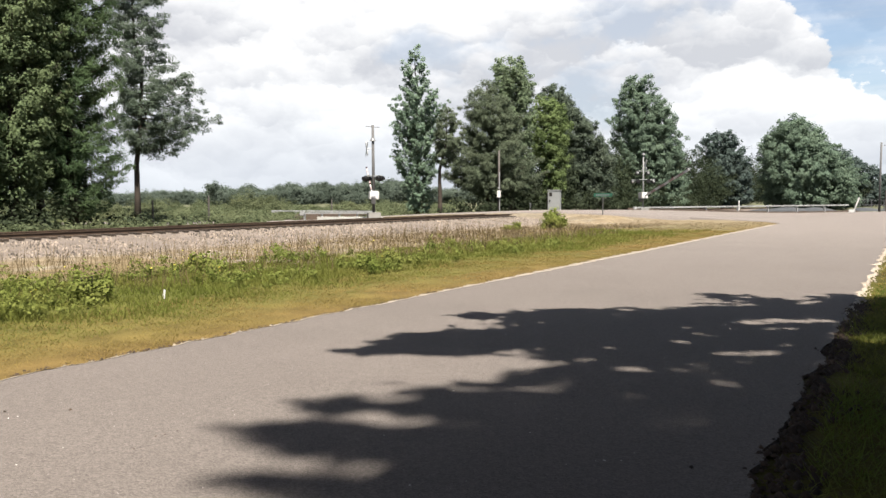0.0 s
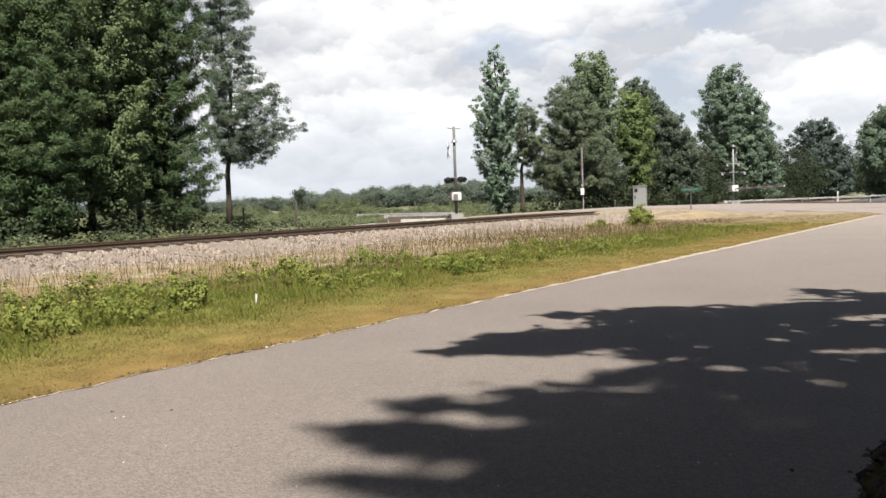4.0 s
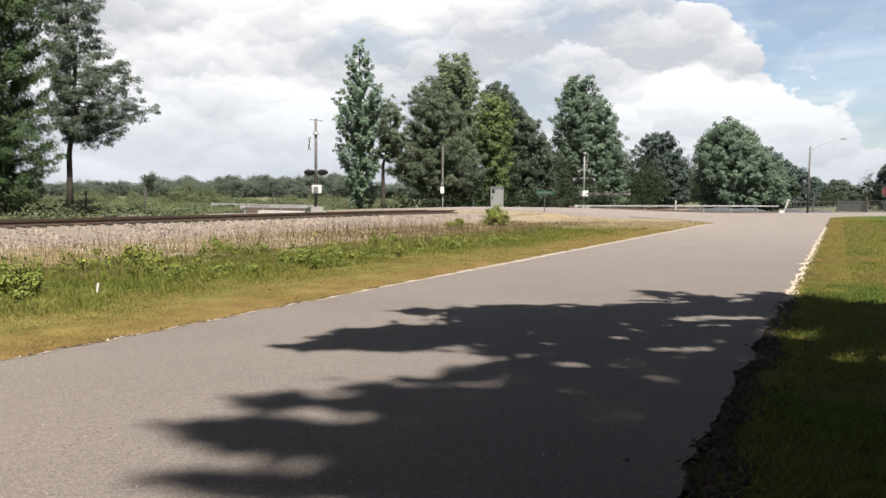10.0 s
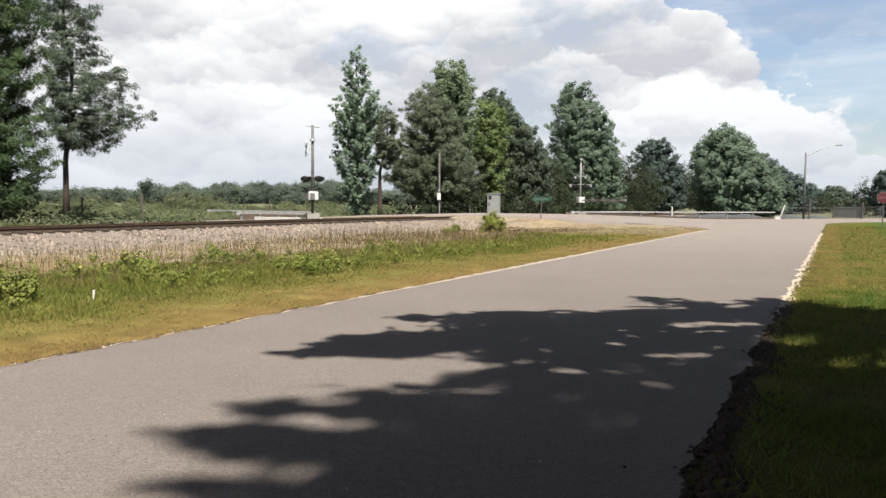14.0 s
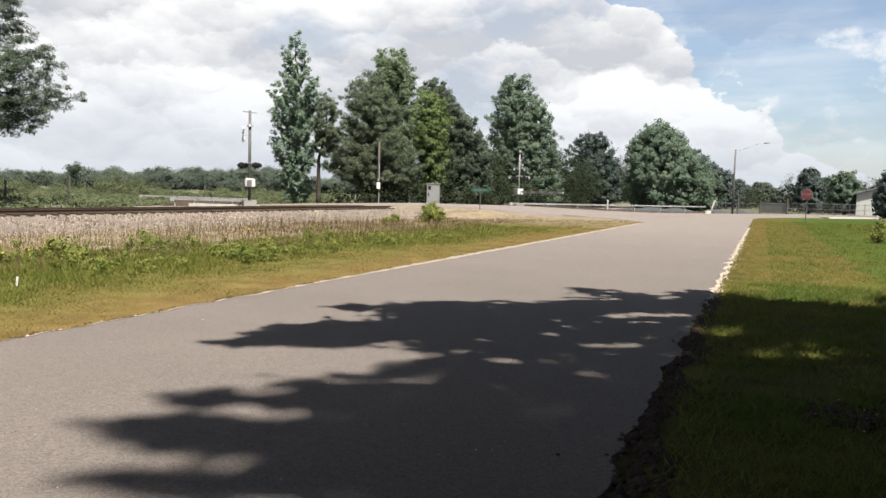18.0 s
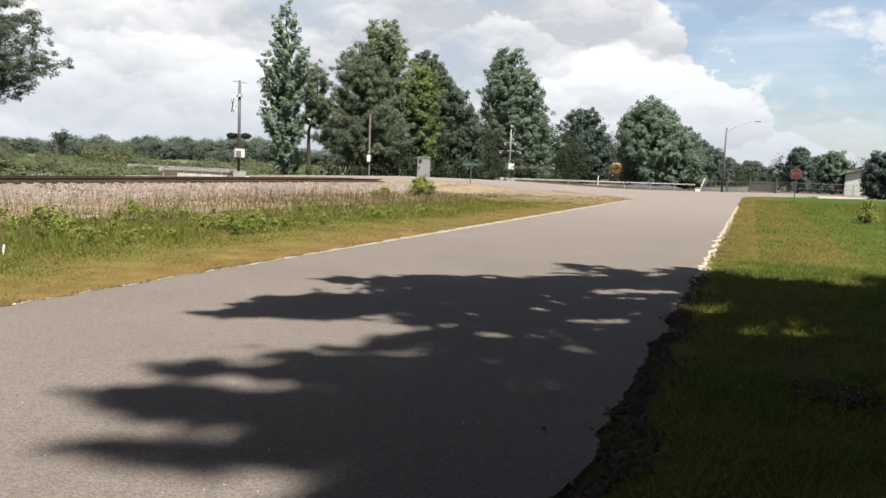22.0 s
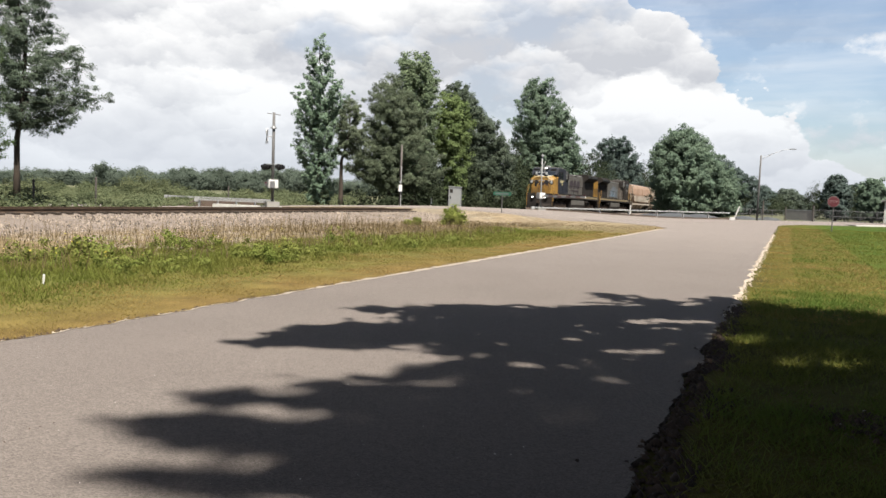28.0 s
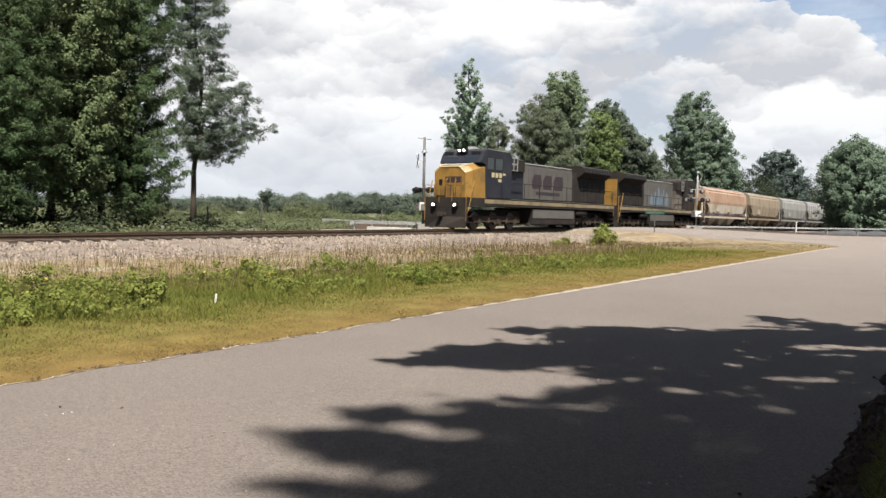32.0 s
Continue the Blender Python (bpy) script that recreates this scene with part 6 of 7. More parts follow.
    for s in (-1, 1):
        for k in range(9):
            x = -7.4 - k * 0.8
            part("hood_door", boxed(x - 0.74, x, s * 0.985 - 0.012, s * 0.985 + 0.012, deck + 0.12, 3.9, 0.012), M_GREY, hood)
        bm = bmesh.new()
        if marked:
            for x, w in ((-8.7, 1.15), (-10.2, 1.15), (-11.7, 1.3)):
                prism(bm, [(x, 2.7), (x - w, 2.7), (x - w - 0.12, 3.1), (x - w, 3.62), (x - 0.25, 3.62), (x + 0.08, 3.2)], s * 1.002, s * 1.008)
            box(bm, -12.6, -9.2, s * 1.002, s * 1.008, 2.3, 2.5)
            part("side_marking", bm, M_LOGO, hood)
        else:
            for x, w, h in ((-8.6, 0.8, 1.2), (-9.6, 0.5, 1.5), (-10.2, 0.45, 1.1), (-10.7, 0.8, 1.55), (-11.6, 0.6, 1.2), (-12.3, 0.9, 0.9)):
                prism(bm, [(x, 2.1), (x - w, 2.2), (x - w * 0.6, 2.2 + h), (x - w * 0.1, 2.0 + h)], s * 1.002, s * 1.008)
            part("spray_paint", bm, M_GRAFFITI, hood, "blue spray paint over the grey hood doors")
    # paler than the hood sides: sunlit dust is put into the colour
    part("hood_roof", boxed(-14.5, -7.3, -0.9, 0.9, 4.258, 4.29, 0.01), M_PALE, hood, "pale top of the engine hood, sunlit dust put into its colour")
    for s in (-1, 1):
        for k in range(7):
            x = -15.0 - k * 0.72
            part("radiator_door", boxed(x - 0.6, x, s * 0.985 - 0.015, s * 0.985 + 0.015, deck + 0.15, 3.5), M_SOOT, ob)
        part("side_walkway_edge", boxed(-Lg + 0.5, -5.2, s * 1.5 - 0.04, s * 1.5 + 0.04, deck - 0.01, deck + 0.03), M_GREY, ob)
    part("exhaust_stack", boxed(-10.6, -9.8, -0.35, 0.35, 4.1, 4.4, 0.05), M_SOOT, ob)
    part("radiator_hood", prism(bmesh.new(), [(-14.6, deck), (-Lg + 1.1, deck), (-Lg + 1.1, 4.0), (-Lg + 1.3, 4.12), (-14.6, 4.12)], -0.98, 0.98, 0.06), M_SOOT, ob, "sooty radiator compartment")
    bm = extruded_x(bmesh.new(), [(-1.05, 3.72), (-1.52, 4.08), (-1.52, 4.42), (-1.2, 4.56), (1.2, 4.56), (1.52, 4.42), (1.52, 4.08), (1.05, 3.72)], -Lg + 1.15, -15.3)
    wing = part("radiator_wing", bm, M_SOOT, ob, "overhanging radiator wings")
    for s in (-1, 1):
        one = None
        for k in range(10):
            m = pose(-15.55 - k * 0.44, s * 1.525, 4.26)
            if one is None:
                one = part("radiator_grille", boxed(-0.17, 0.17, -0.012, 0.012, -0.13, 0.13), M_BLACK, wing, m=m)
            else:
                again(one, m)
    part("hood_end", boxed(-Lg + 0.98, -Lg + 1.1, -0.98, 0.98, deck, 3.98, 0.03), M_YELLOW, ob, "yellow rear end of the hood")
    # below the deck
    part("centre_sill", boxed(-Lg + 0.8, -0.8, -0.62, 0.62, 0.62, 1.2), M_SOOT, ob)
    part("fuel_tank", prism(bmesh.new(), [(-8.0, 0.42), (-7.7, 0.32), (-14.0, 0.32), (-14.3, 0.42), (-14.3, 1.38), (-8.0, 1.38)], -1.42, 1.42, 0.08), M_SOOT, ob, "sooty fuel tank with a dusty grey side panel")
    for s in (-1, 1):
        part("tank_panel", boxed(-14.0, -8.1, s * 1.43 - 0.015, s * 1.43 + 0.015, 0.74, 1.32, 0.02), M_GREY, ob, "dusty grey side panel of the tank")
        # pale tube that puts the sunlit edge of the hood into colour
        part("hood_edge", tube(bmesh.new(), [(-7.3, s * 0.93, 4.24), (-14.5, s * 0.93, 4.24)], 0.04, 6), M_PALE, hood)
    for s in (-1, 1):
        part("air_reservoir", tube(bmesh.new(), [(-14.5, s * 1.25, 1.15), (-16.2, s * 1.25, 1.15)], 0.2, 10), M_SOOT, ob, smooth=True)
    r = 0.53
    for c in (-4.2, -17.1):
        axles = (c - 2.05, c, c + 2.05)
        sideframes(ob, c, 2.75, r, axles)
        for a in axles:
            wheelset(ob, a, r)
    # ends: pilots, steps, rails, lamps
    for x, w in ((-0.35, 1), (-Lg + 0.35, -1)):
        part("pilot_plate", boxed(min(x, x - w * 0.08), max(x, x - w * 0.08), -1.5, 1.5, 0.45, 1.3, 0.02), M_SOOT, ob)
        bm = bmesh.new()
        a = [bm.verts.new(q) for q in ((x, -1.45, 0.12), (x, 1.45, 0.12), (x, 1.45, 0.75), (x, -1.45, 0.75), (x + w * 0.5, 0, 0.12), (x + w * 0.3, 0, 0.75))]
        for q in ((0, 4, 5, 3), (4, 1, 2, 5), (0, 1, 4), (3, 5, 2), (0, 3, 2, 1)):
            bm.faces.new([a[i] for i in q])
        part("plough", bm, M_SOOT, ob)
        coupler(ob, x, w)
        for s in (-1, 1):
            for z in (0.42, 0.75, 1.08):
                part("step", boxed(min(x, x - w * 0.7) + 0.02, max(x, x - w * 0.7), s * 1.38 - 0.12, s * 1.38 + 0.12, z, z + 0.05, 0.01), M_SOOT, ob)
            bm = tube(bmesh.new(), [(x, s * 1.45, 0.5), (x + w * 0.02, s * 1.45, 2.55), (x - w * 0.3, s * 1.45, 2.62)], 0.022, 6)
            part("grab_rail", bm, M_YELLOW, ob)
            bm = tube(bmesh.new(), [(x, s * 0.45, 1.6), (x, s * 0.45, 2.55), (x, s * 1.3, 2.55)], 0.02, 6)
            part("end_rail", bm, M_YELLOW, ob)
            bm = tube(bmesh.new(), [(x - w * 0.1, s * 1.5, 1.0), (x - w * 0.75, s * 1.5, 2.85)], 0.03, 6)
            part("stair_rail", bm, M_YELLOW, ob)
    for y in (-0.76, 0.76):
        housing = part("ditch_light_housing", boxed(-0.42, -0.2, y - 0.16, y + 0.16, 1.29, 1.59, 0.03), M_BLACK, ob)
        part("ditch_light", tube(bmesh.new(), [(-0.2, y, 1.43), (-0.17, y, 1.43)], 0.066, 14), M_LAMP if lit else M_GLASS, housing)
    for s in (-1, 1):
        handrail(ob, -5.0, -Lg + 0.6, s * 1.42, deck)
    return ob


def truck(parent, xc):
    r = 0.46
    axles = (xc - 0.88, xc + 0.88)
    sideframes(parent, xc, 1.25, r, axles)
    for a in axles:
        wheelset(parent, a, r)


def hopper(offset, label, upper, lower, ribs):
    """A covered hopper wagon, x running forward from its leading coupler at 0."""
    ob = thing("hopper_wagon", pose(0, 0, 0), label, "wagon", "hopper wagons")
    MOVERS.append((ob, offset, False))
    Lg = 16.9
    a, b = -0.75, -Lg + 0.75
    side = [(1.2, 1.35), (1.5, 1.75), (1.58, 2.9), (1.5, 3.85), (1.15, 4.35), (-1.15, 4.35), (-1.5, 3.85), (-1.58, 2.9), (-1.5, 1.75), (-1.2, 1.35)]
    bm = bmesh.new()
    rows = []
    for x, low in ((a, 2.95), (a - 2.1, 1.35), (b + 2.1, 1.35), (b, 2.95)):
        rows.append([bm.verts.new((x, y, max(z, low) if z < 3.5 else z)) for y, z in side])
    for p, q in zip(rows, rows[1:]):
        for i in range(10):
            bm.faces.new((p[i], p[(i + 1) % 10], q[(i + 1) % 10], q[i]))
    bm.faces.new(rows[0]), bm.faces.new(rows[-1][::-1])
    bmesh.ops.remove_doubles(bm, verts=bm.verts, dist=0.001)
    shell = part("body", bm, upper, ob)
    for s in (-1, 1):
        bm = bmesh.new()
        q = [bm.verts.new(p) for p in ((a - 1.75, s * 1.515, 1.72), (b + 1.75, s * 1.515, 1.72), (b + 0.45, s * 1.592, 2.65), (a - 0.45, s * 1.592, 2.65), (a - 1.75, s * 1.44, 1.72), (b + 1.75, s * 1.44, 1.72), (b + 0.45, s * 1.52, 2.65), (a - 0.45, s * 1.52, 2.65))]
        for k in ((0, 1, 2, 3), (4, 5, 6, 7), (0, 1, 5, 4), (2, 3, 7, 6), (0, 3, 7, 4), (1, 2, 6, 5)):
            bm.faces.new([q[i] for i in k])
        part("lower_side_panel", bm, lower, shell)
        one = None
        for k in range(ribs):
            x = a - 1.2 - (Lg - 3.9) * k / (ribs - 1)
            if one is None:
                bm = tube(bmesh.new(), [(0, s * 1.5, 1.75), (0, s * 1.585, 2.9), (0, s * 1.5, 3.86)], 0.05, 6)
                one = part("side_rib", bm, upper, shell, m=pose(x, 0, 0))
            else:
                again(one, pose(x, 0, 0))
        part("side_sill", boxed(b, a, s * 1.42 - 0.06, s * 1.42 + 0.06, 1.2, 1.42, 0.02), lower, ob)
        part("roof_edge", tube(bmesh.new(), [(a, s * 1.36, 4.1), (b, s * 1.36, 4.1)], 0.06, 6), lower, shell)
        for x in (a + 0.02, b - 0.02):
            bm = bmesh.new()
            for y in (s * 1.2, s * 1.45):
                tube(bm, [(x, y, 0.7), (x, y, 4.2)], 0.02, 5)
            for k in range(9):
                tube(bm, [(x, s * 1.2, 0.8 + 0.4 * k), (x, s * 1.45, 0.8 + 0.4 * k)], 0.015, 5)
            part("ladder", bm, lower, ob)
        for x in (a - 0.05, b + 0.05):
            part("end_post", boxed(x - 0.07, x + 0.07, s * 1.15 - 0.07, s * 1.15 + 0.07, 1.25, 3.1), lower, ob)
        part("spray_tag", prism(bmesh.new(), [(-4.2, 1.95), (-5.6, 1.9), (-5.3, 2.5), (-4.4, 2.55)], s * 1.586, s * 1.594), lower if lower is not upper else M_CREAM, shell)
    part("end_platform", boxed(a - 1.7, a + 0.25, -1.4, 1.4, 1.12, 1.25), M_SOOT, ob)
    part("end_platform", boxed(b - 0.25, b + 1.7, -1.4, 1.4, 1.12, 1.25), M_SOOT, ob)
    part("roof_walkway", boxed(b, a, -0.95, -0.55, 4.4, 4.45), M_GALV, ob)
    part("roof_walkway", boxed(b, a, 0.55, 0.95, 4.4, 4.45), M_GALV, ob)
    for k in range(4):
        x = a - 2.0 - k * 3.7
        part("roof_hatch", boxed(x - 3.0, x, -0.32, 0.32, 4.34, 4.5, 0.04), upper, shell)
    for k in range(3):
        x = a - 4.1 - k * 3.55
        bm = bmesh.new()
        top = [bm.verts.new(p) for p in ((x + 1.6, -1.2, 1.36), (x + 1.6, 1.2, 1.36), (x - 1.6, 1.2, 1.36), (x - 1.6, -1.2, 1.36))]
        low = [bm.verts.new(p) for p in ((x + 0.4, -0.7, 0.5), (x + 0.4, 0.7, 0.5), (x - 0.4, 0.7, 0.5), (x - 0.4, -0.7, 0.5))]
        bm.faces.new(top), bm.faces.new(low[::-1])
        for i in range(4):
            bm.faces.new((top[i], top[(i + 1) % 4], low[(i + 1) % 4], low[i]))
        part("discharge_bay", bm, lower, ob)
        part("discharge_gate", boxed(x - 0.5, x + 0.5, -0.9, 0.9, 0.38, 0.52, 0.02), M_TRUCK, ob)
    truck(ob, a - 1.05)
    truck(ob, b + 1.05)
    coupler(ob, a + 0.1, 1)
    coupler(ob, b - 0.1, -1)
    return ob


locomotive(0.0, False, "blue, grey and yellow wide-cab diesel locomotive with lit headlights", M_YELLOW, True, True)
locomotive(-21.5, True, "grey and blue diesel locomotive with spray paint, running cab last", M_YELLOW, False, False)
hopper(-43.1, "rust-orange covered hopper wagon with a chalky lower side", M_RUST, M_CREAM, 3)
hopper(-60.2, "tan covered hopper wagon with ribbed sides", M_TAN, M_TAN, 9)
hopper(-77.3, "pale grey covered hopper wagon", M_PALE, M_PALE, 3)
hopper(-94.4, "pale grey covered hopper wagon with ribbed sides", M_PALE, M_PALE, 9)
hopper(-111.5, "tan covered hopper wagon with ribbed sides", M_TAN, M_TAN, 9)
hopper(-128.6, "pale grey covered hopper wagon", M_PALE, M_PALE, 3)

# ---- crossing gates ----
ARMS = []


def flasher_pair(ob, z, turn, reach=0.5, back=M_BLACK):
    """Two round lamps hung from a crossarm, with shields and hoods, facing local +x turned by turn degrees."""
    q = pose(0, 0, z, 0, 0, turn)
    arm = tube(bmesh.new(), [q @ Vector((0.06, -reach - 0.12, 0.1)), q @ Vector((0.06, reach + 0.12, 0.1))], 0.035, 6)
    part("lamp_crossarm", arm, M_CAB, ob)
    for s in (-1, 1):
        c = q @ Vector((0.12, s * reach, -0.06))
        f = q.to_3x3() @ Vector((1, 0, 0))
        shield = part("lamp_shield", tube(bmesh.new(), [c, c + f * 0.03], 0.2, 20), M_BLACK, ob)
        part("lamp_housing", tube(bmesh.new(), [c - f * 0.16, c - f * 0.05, c], [0.07, 0.12, 0.12], 12), back, shield)
        part("lamp_hood", tube(bmesh.new(), [c + f * 0.03, c + f * 0.3], [0.125, 0.13], 14), M_BLACK, shield)
        part("lamp_lens", tube(bmesh.new(), [c + f * 0.3, c + f * 0.31], 0.11, 14), M_BLACK, shield)


def gate_signal(label, place, turn, arm_turn, mast_h, faces, crossarms):
    ob = thing("gate_signal", pose(place.x, place.y, place.z, 0, 0, turn), label, "crossing gate", "crossing gates")
    part("footing", boxed(-0.4, 0.4, -0.4, 0.4, -0.9, 0.22, 0.03), M_CONC, ob, "pale concrete footing")
    part("mast", tube(bmesh.new(), [(0, 0, 0.1), (0, 0, mast_h)], [0.1, 0.085] if crossarms else [0.07, 0.055], 12), M_MAST if crossarms else M_CAB, ob, smooth=True)
    for z, f, reach in faces:
        flasher_pair(ob, z, f, reach, M_BLACK if crossarms else M_CAB)
    # crossbuck
    for f in (0,):
        q = pose(0.3 if crossarms else 0.0, 0, mast_h * 0.74 if crossarms else mast_h - 0.9, 0, 0, f)
        if crossarms:
            part("crossbuck_bracket", tube(bmesh.new(), [(0, 0, mast_h * 0.74), (0.42, 0, mast_h * 0.74)], 0.025, 6), M_ALU, ob)
        for r in (45, -45):
            m = q @ pose(0.1, 0, 0, r, 0, 0)
            b = boxed(0, 0.02, -0.6, 0.6, -0.115, 0.115, 0.005)
            b.transform(m)
            board = part("crossbuck_board", b, M_WHITE, ob, "white crossbuck board")
            t = bmesh.new()
            for w0, w1 in ((-0.5, -0.12), (0.12, 0.5)):
                box(t, 0.021, 0.025, w0, w1, -0.05, 0.05)
            t.transform(m)
            part("crossbuck_writing_bars", t, M_BLACK, board)
    if crossarms:
        part("top_crossarm", tube(bmesh.new(), [(-0.45, -0.1, mast_h - 0.12), (0.45, 0.1, mast_h - 0.08)], 0.028, 6), M_ALU, ob)
        part("bell", tube(bmesh.new(), [(0, 0, mast_h - 1.0), (0.0, 0, mast_h - 0.85)], [0.2, 0.12], 12), M_ALU, ob)
    else:
        part("bell", tube(bmesh.new(), [(0, 0, mast_h), (0, 0, mast_h + 0.18)], [0.16, 0.1], 12), M_ALU, ob)
    part("gate_mechanism", boxed(-0.3, 0.3, -0.36, 0.36, 1.05, 1.6, 0.04), M_WHITE, ob, "white gate mechanism box")
    arm = new("gate_arm")
    arm.parent = ob
    one = None
    bm = bmesh.new()
    tube(bm, [(-0.9, 0, 0), (0.5, 0, 0)], 0.05, 6)
    box(bm, -1.15, -0.75, -0.14, 0.14, -0.25, 0.2, 0.03)
    part("counterweight", bm, M_ALU, arm)
    n, Lg = 9, 7.6
    for i in range(n):
        x0 = 0.3 + (Lg - 0.3) * i / n
        part("arm_segment", boxed(x0, x0 + (Lg - 0.3) / n, -0.035, 0.035, -0.1 + 0.003 * i, 0.1 - 0.003 * i), M_WHITE if i % 2 == 0 else M_BLEACHED, arm)
    for x in (2.6, 5.0, 7.4):
        part("arm_lamp", tube(bmesh.new(), [(x, -0.06, 0.12), (x, 0.06, 0.12)], 0.06, 8), M_REDLENS, arm)
    ARMS.append((arm, arm_turn))
    return ob


def gates():
    a = seen_at(-14.9, 72)
    a.z = ramp_z(a.x, a.y)
    gate_signal("railway crossing signal with flashers, crossbuck and striped gate arm", a, 13.6, 0, 4.9, ((2.6, 62, 0.9), (2.62, -118, 0.45), (3.35, 85, 0.5)), False)
    b = seen_at(4.56, 50.5)
    b.z = 0.56
    gate_signal("tall crossing signal mast with flashers and gate box beyond rails", b, 193.6, -4, 5.8, ((2.45, 50, 0.5), (2.47, 225, 0.5)), True)


gates()


# ---- street furniture and far things ----
def guardrail(label, a, b, posts):
    d = b - a
    turn = math.degrees(math.atan2(d.y, d.x))
    ob = thing("guardrail", pose(a.x, a.y, a.z, 0, 0, turn), label, "guardrail", "guardrails")
    Lg = d.length
    wave = [(0.0, 0.36), (-0.05, 0.37), (-0.05, 0.4), (0.0, 0.425), (-0.05, 0.44), (-0.05, 0.48), (0.0, 0.49), (0.02, 0.49), (-0.02, 0.47), (-0.02, 0.44), (0.03, 0.425), (-0.02, 0.4), (-0.02, 0.38), (0.02, 0.36)]
    bm = extruded_x(bmesh.new(), wave, 0, Lg)
    part("beam", bm, M_GALV, ob)
    part("end_terminal", boxed(-0.1, 0.25, -0.1, 0.1, 0.24, 0.52, 0.04), M_GALV, ob)
    one = None
    for i in range(posts):
        m = pose(Lg * (i + 0.15) / posts, 0.12, 0)
        if one is None:
            one = part("post", boxed(-0.05, 0.05, -0.08, 0.1, -0.4, 0.47, 0.01), M_GALV, ob, m=m)
        else:
            again(one, m)


def guardrails():
    def far_edge(x):
        y = street_near(x) + (street_wide(x) + 0.6) / 0.93
        return Vector((x, y, ramp_z(x, y) - 0.22))
    # a dark bank stands in for the shaded gap under the guardrail
    rows = []
    for k in range(60):
        x = 17.0 + 27.0 * k / 59
        p = far_edge(x)
        rows.append([(x, p.y + o, ramp_z(x, p.y) + z + 0.05 * noise.noise((x, o * 3, 0.0))) for o, z in ((-0.5, -0.05), (0.1, 0.12), (0.5, 0.17), (1.3, 0.12), (2.4, -0.05))])
    verts = [q for r in rows for q in r]
    faces = [(5 * i + j, 5 * i + j + 1, 5 * i + j + 6, 5 * i + j + 5) for i in range(59) for j in range(4)]
    tagged(soup("verge_bank", verts, faces, M_CLOD_SHADE, smooth=True), "low dark bank put in for the shade under the guardrail", "verge", kind="structure")
    guardrail("long low galvanized guardrail along the far side of the street", far_edge(17.6), far_edge(42.5), 7)
    # the approach on the far side of the track: two rails and a dark bank for the shaded gaps between them
    guardrail("thin galvanized guardrail beyond the track", seen_at(11.8, 74, 0.18), seen_at(4.4, 66, 0.18), 5)
    guardrail("short galvanized guardrail beside the kerb beyond the track", seen_at(9.8, 60, 0.19), seen_at(4.7, 57.5, 0.19), 4)
    rows = []
    for k in range(40):
        q = seen_at(10.6 - 6.2 * k / 39, 63.5 - 3 * k / 39, 0)
        rows.append([(q.x, q.y + o, z * min(1.0, k / 6 + 0.2) + 0.04 * noise.noise((q.x, o * 3, 0.0))) for o, z in ((-2.0, -0.05), (-0.7, 0.42), (0.0, 0.56), (0.7, 0.42), (2.4, -0.05))])
    faces = [(5 * i + j, 5 * i + j + 1, 5 * i + j + 6, 5 * i + j + 5) for i in range(39) for j in range(4)]
    tagged(soup("verge_bank", [q for r in rows for q in r], faces, M_CLOD_SHADE, smooth=True), "low dark bank put in for the shade between the guardrails", "verge", kind="structure")


guardrails()


def cabinet():
    p = seen_at(-8.65, 73)
    p.z = 0.3
    ob = thing("signal_cabinet", pose(p.x, p.y, p.z, 0, 0, -14), "grey steel railway signal cabinet on a concrete pad", "cabinet")
    part("pad", boxed(-0.8, 0.8, -0.65, 0.65, -0.35, 0.12, 0.03), M_CONC, ob)
    part("body", boxed(-0.58, 0.58, -0.45, 0.45, 0.12, 2.0, 0.02), M_CAB, ob)
    part("roof", boxed(-0.62, 0.62, -0.5, 0.5, 2.0, 2.1, 0.02), M_CAB, ob)
    door = part("door", boxed(-0.52, 0.52, -0.475, -0.45, 0.2, 1.92, 0.01), M_CAB, ob)
    part("door_handle", boxed(-0.44, -0.34, -0.51, -0.475, 0.95, 1.2, 0.01), M_BLACK, door)
    part("label_plate", boxed(-0.44, -0.18, -0.482, -0.475, 1.5, 1.85), M_SOOT, door)
    # dark slab that puts the shade of the cabinet's left face into its colour
    part("side_duct", boxed(-0.7, -0.58, -0.25, 0.25, 0.12, 1.85, 0.02), M_SOOT, ob)


cabinet()


def stop_sign():
    p = seen_at(-34.35, 61)
    ob = thing("stop_sign", pose(p.x, p.y, p.z, 0, 0, -34), "faded red octagonal stop sign on a steel post", "stop sign")
    post = bmesh.new()
    tube(post, [(0, 0.03, -0.3), (0.03, 0.03, 2.5)], 0.04, 8)
    part("post", post, M_MAST, ob)

    def octagon(r, y0, y1):
        return prism(bmesh.new(), [(r * math.cos(radians(22.5 + 45 * k)), 2.1 + r * math.sin(radians(22.5 + 45 * k))) for k in range(8)], y0, y1)

    part("rim", octagon(0.39, -0.02, -0.008), M_FADED, ob)
    plate = part("plate", octagon(0.36, -0.026, -0.014), M_RED, ob)
    cu = bpy.data.curves.new("writing", "FONT")
    cu.body, cu.size, cu.align_x, cu.align_y, cu.extrude = "STOP", 0.235, "CENTER", "CENTER", 0.002
    word = new("writing", cu)
    word.parent = plate
    word.matrix_basis = pose(0, -0.03, 2.1, 90, 0, 0)
    me = bpy.data.meshes.new_from_object(word)
    bpy.data.objects.remove(word)
    word = new("writing", me)
    word.parent = plate
    word.matrix_basis = pose(0, -0.03, 2.1, 90, 0, 0)
    me.materials.append(M_FADED)


stop_sign()


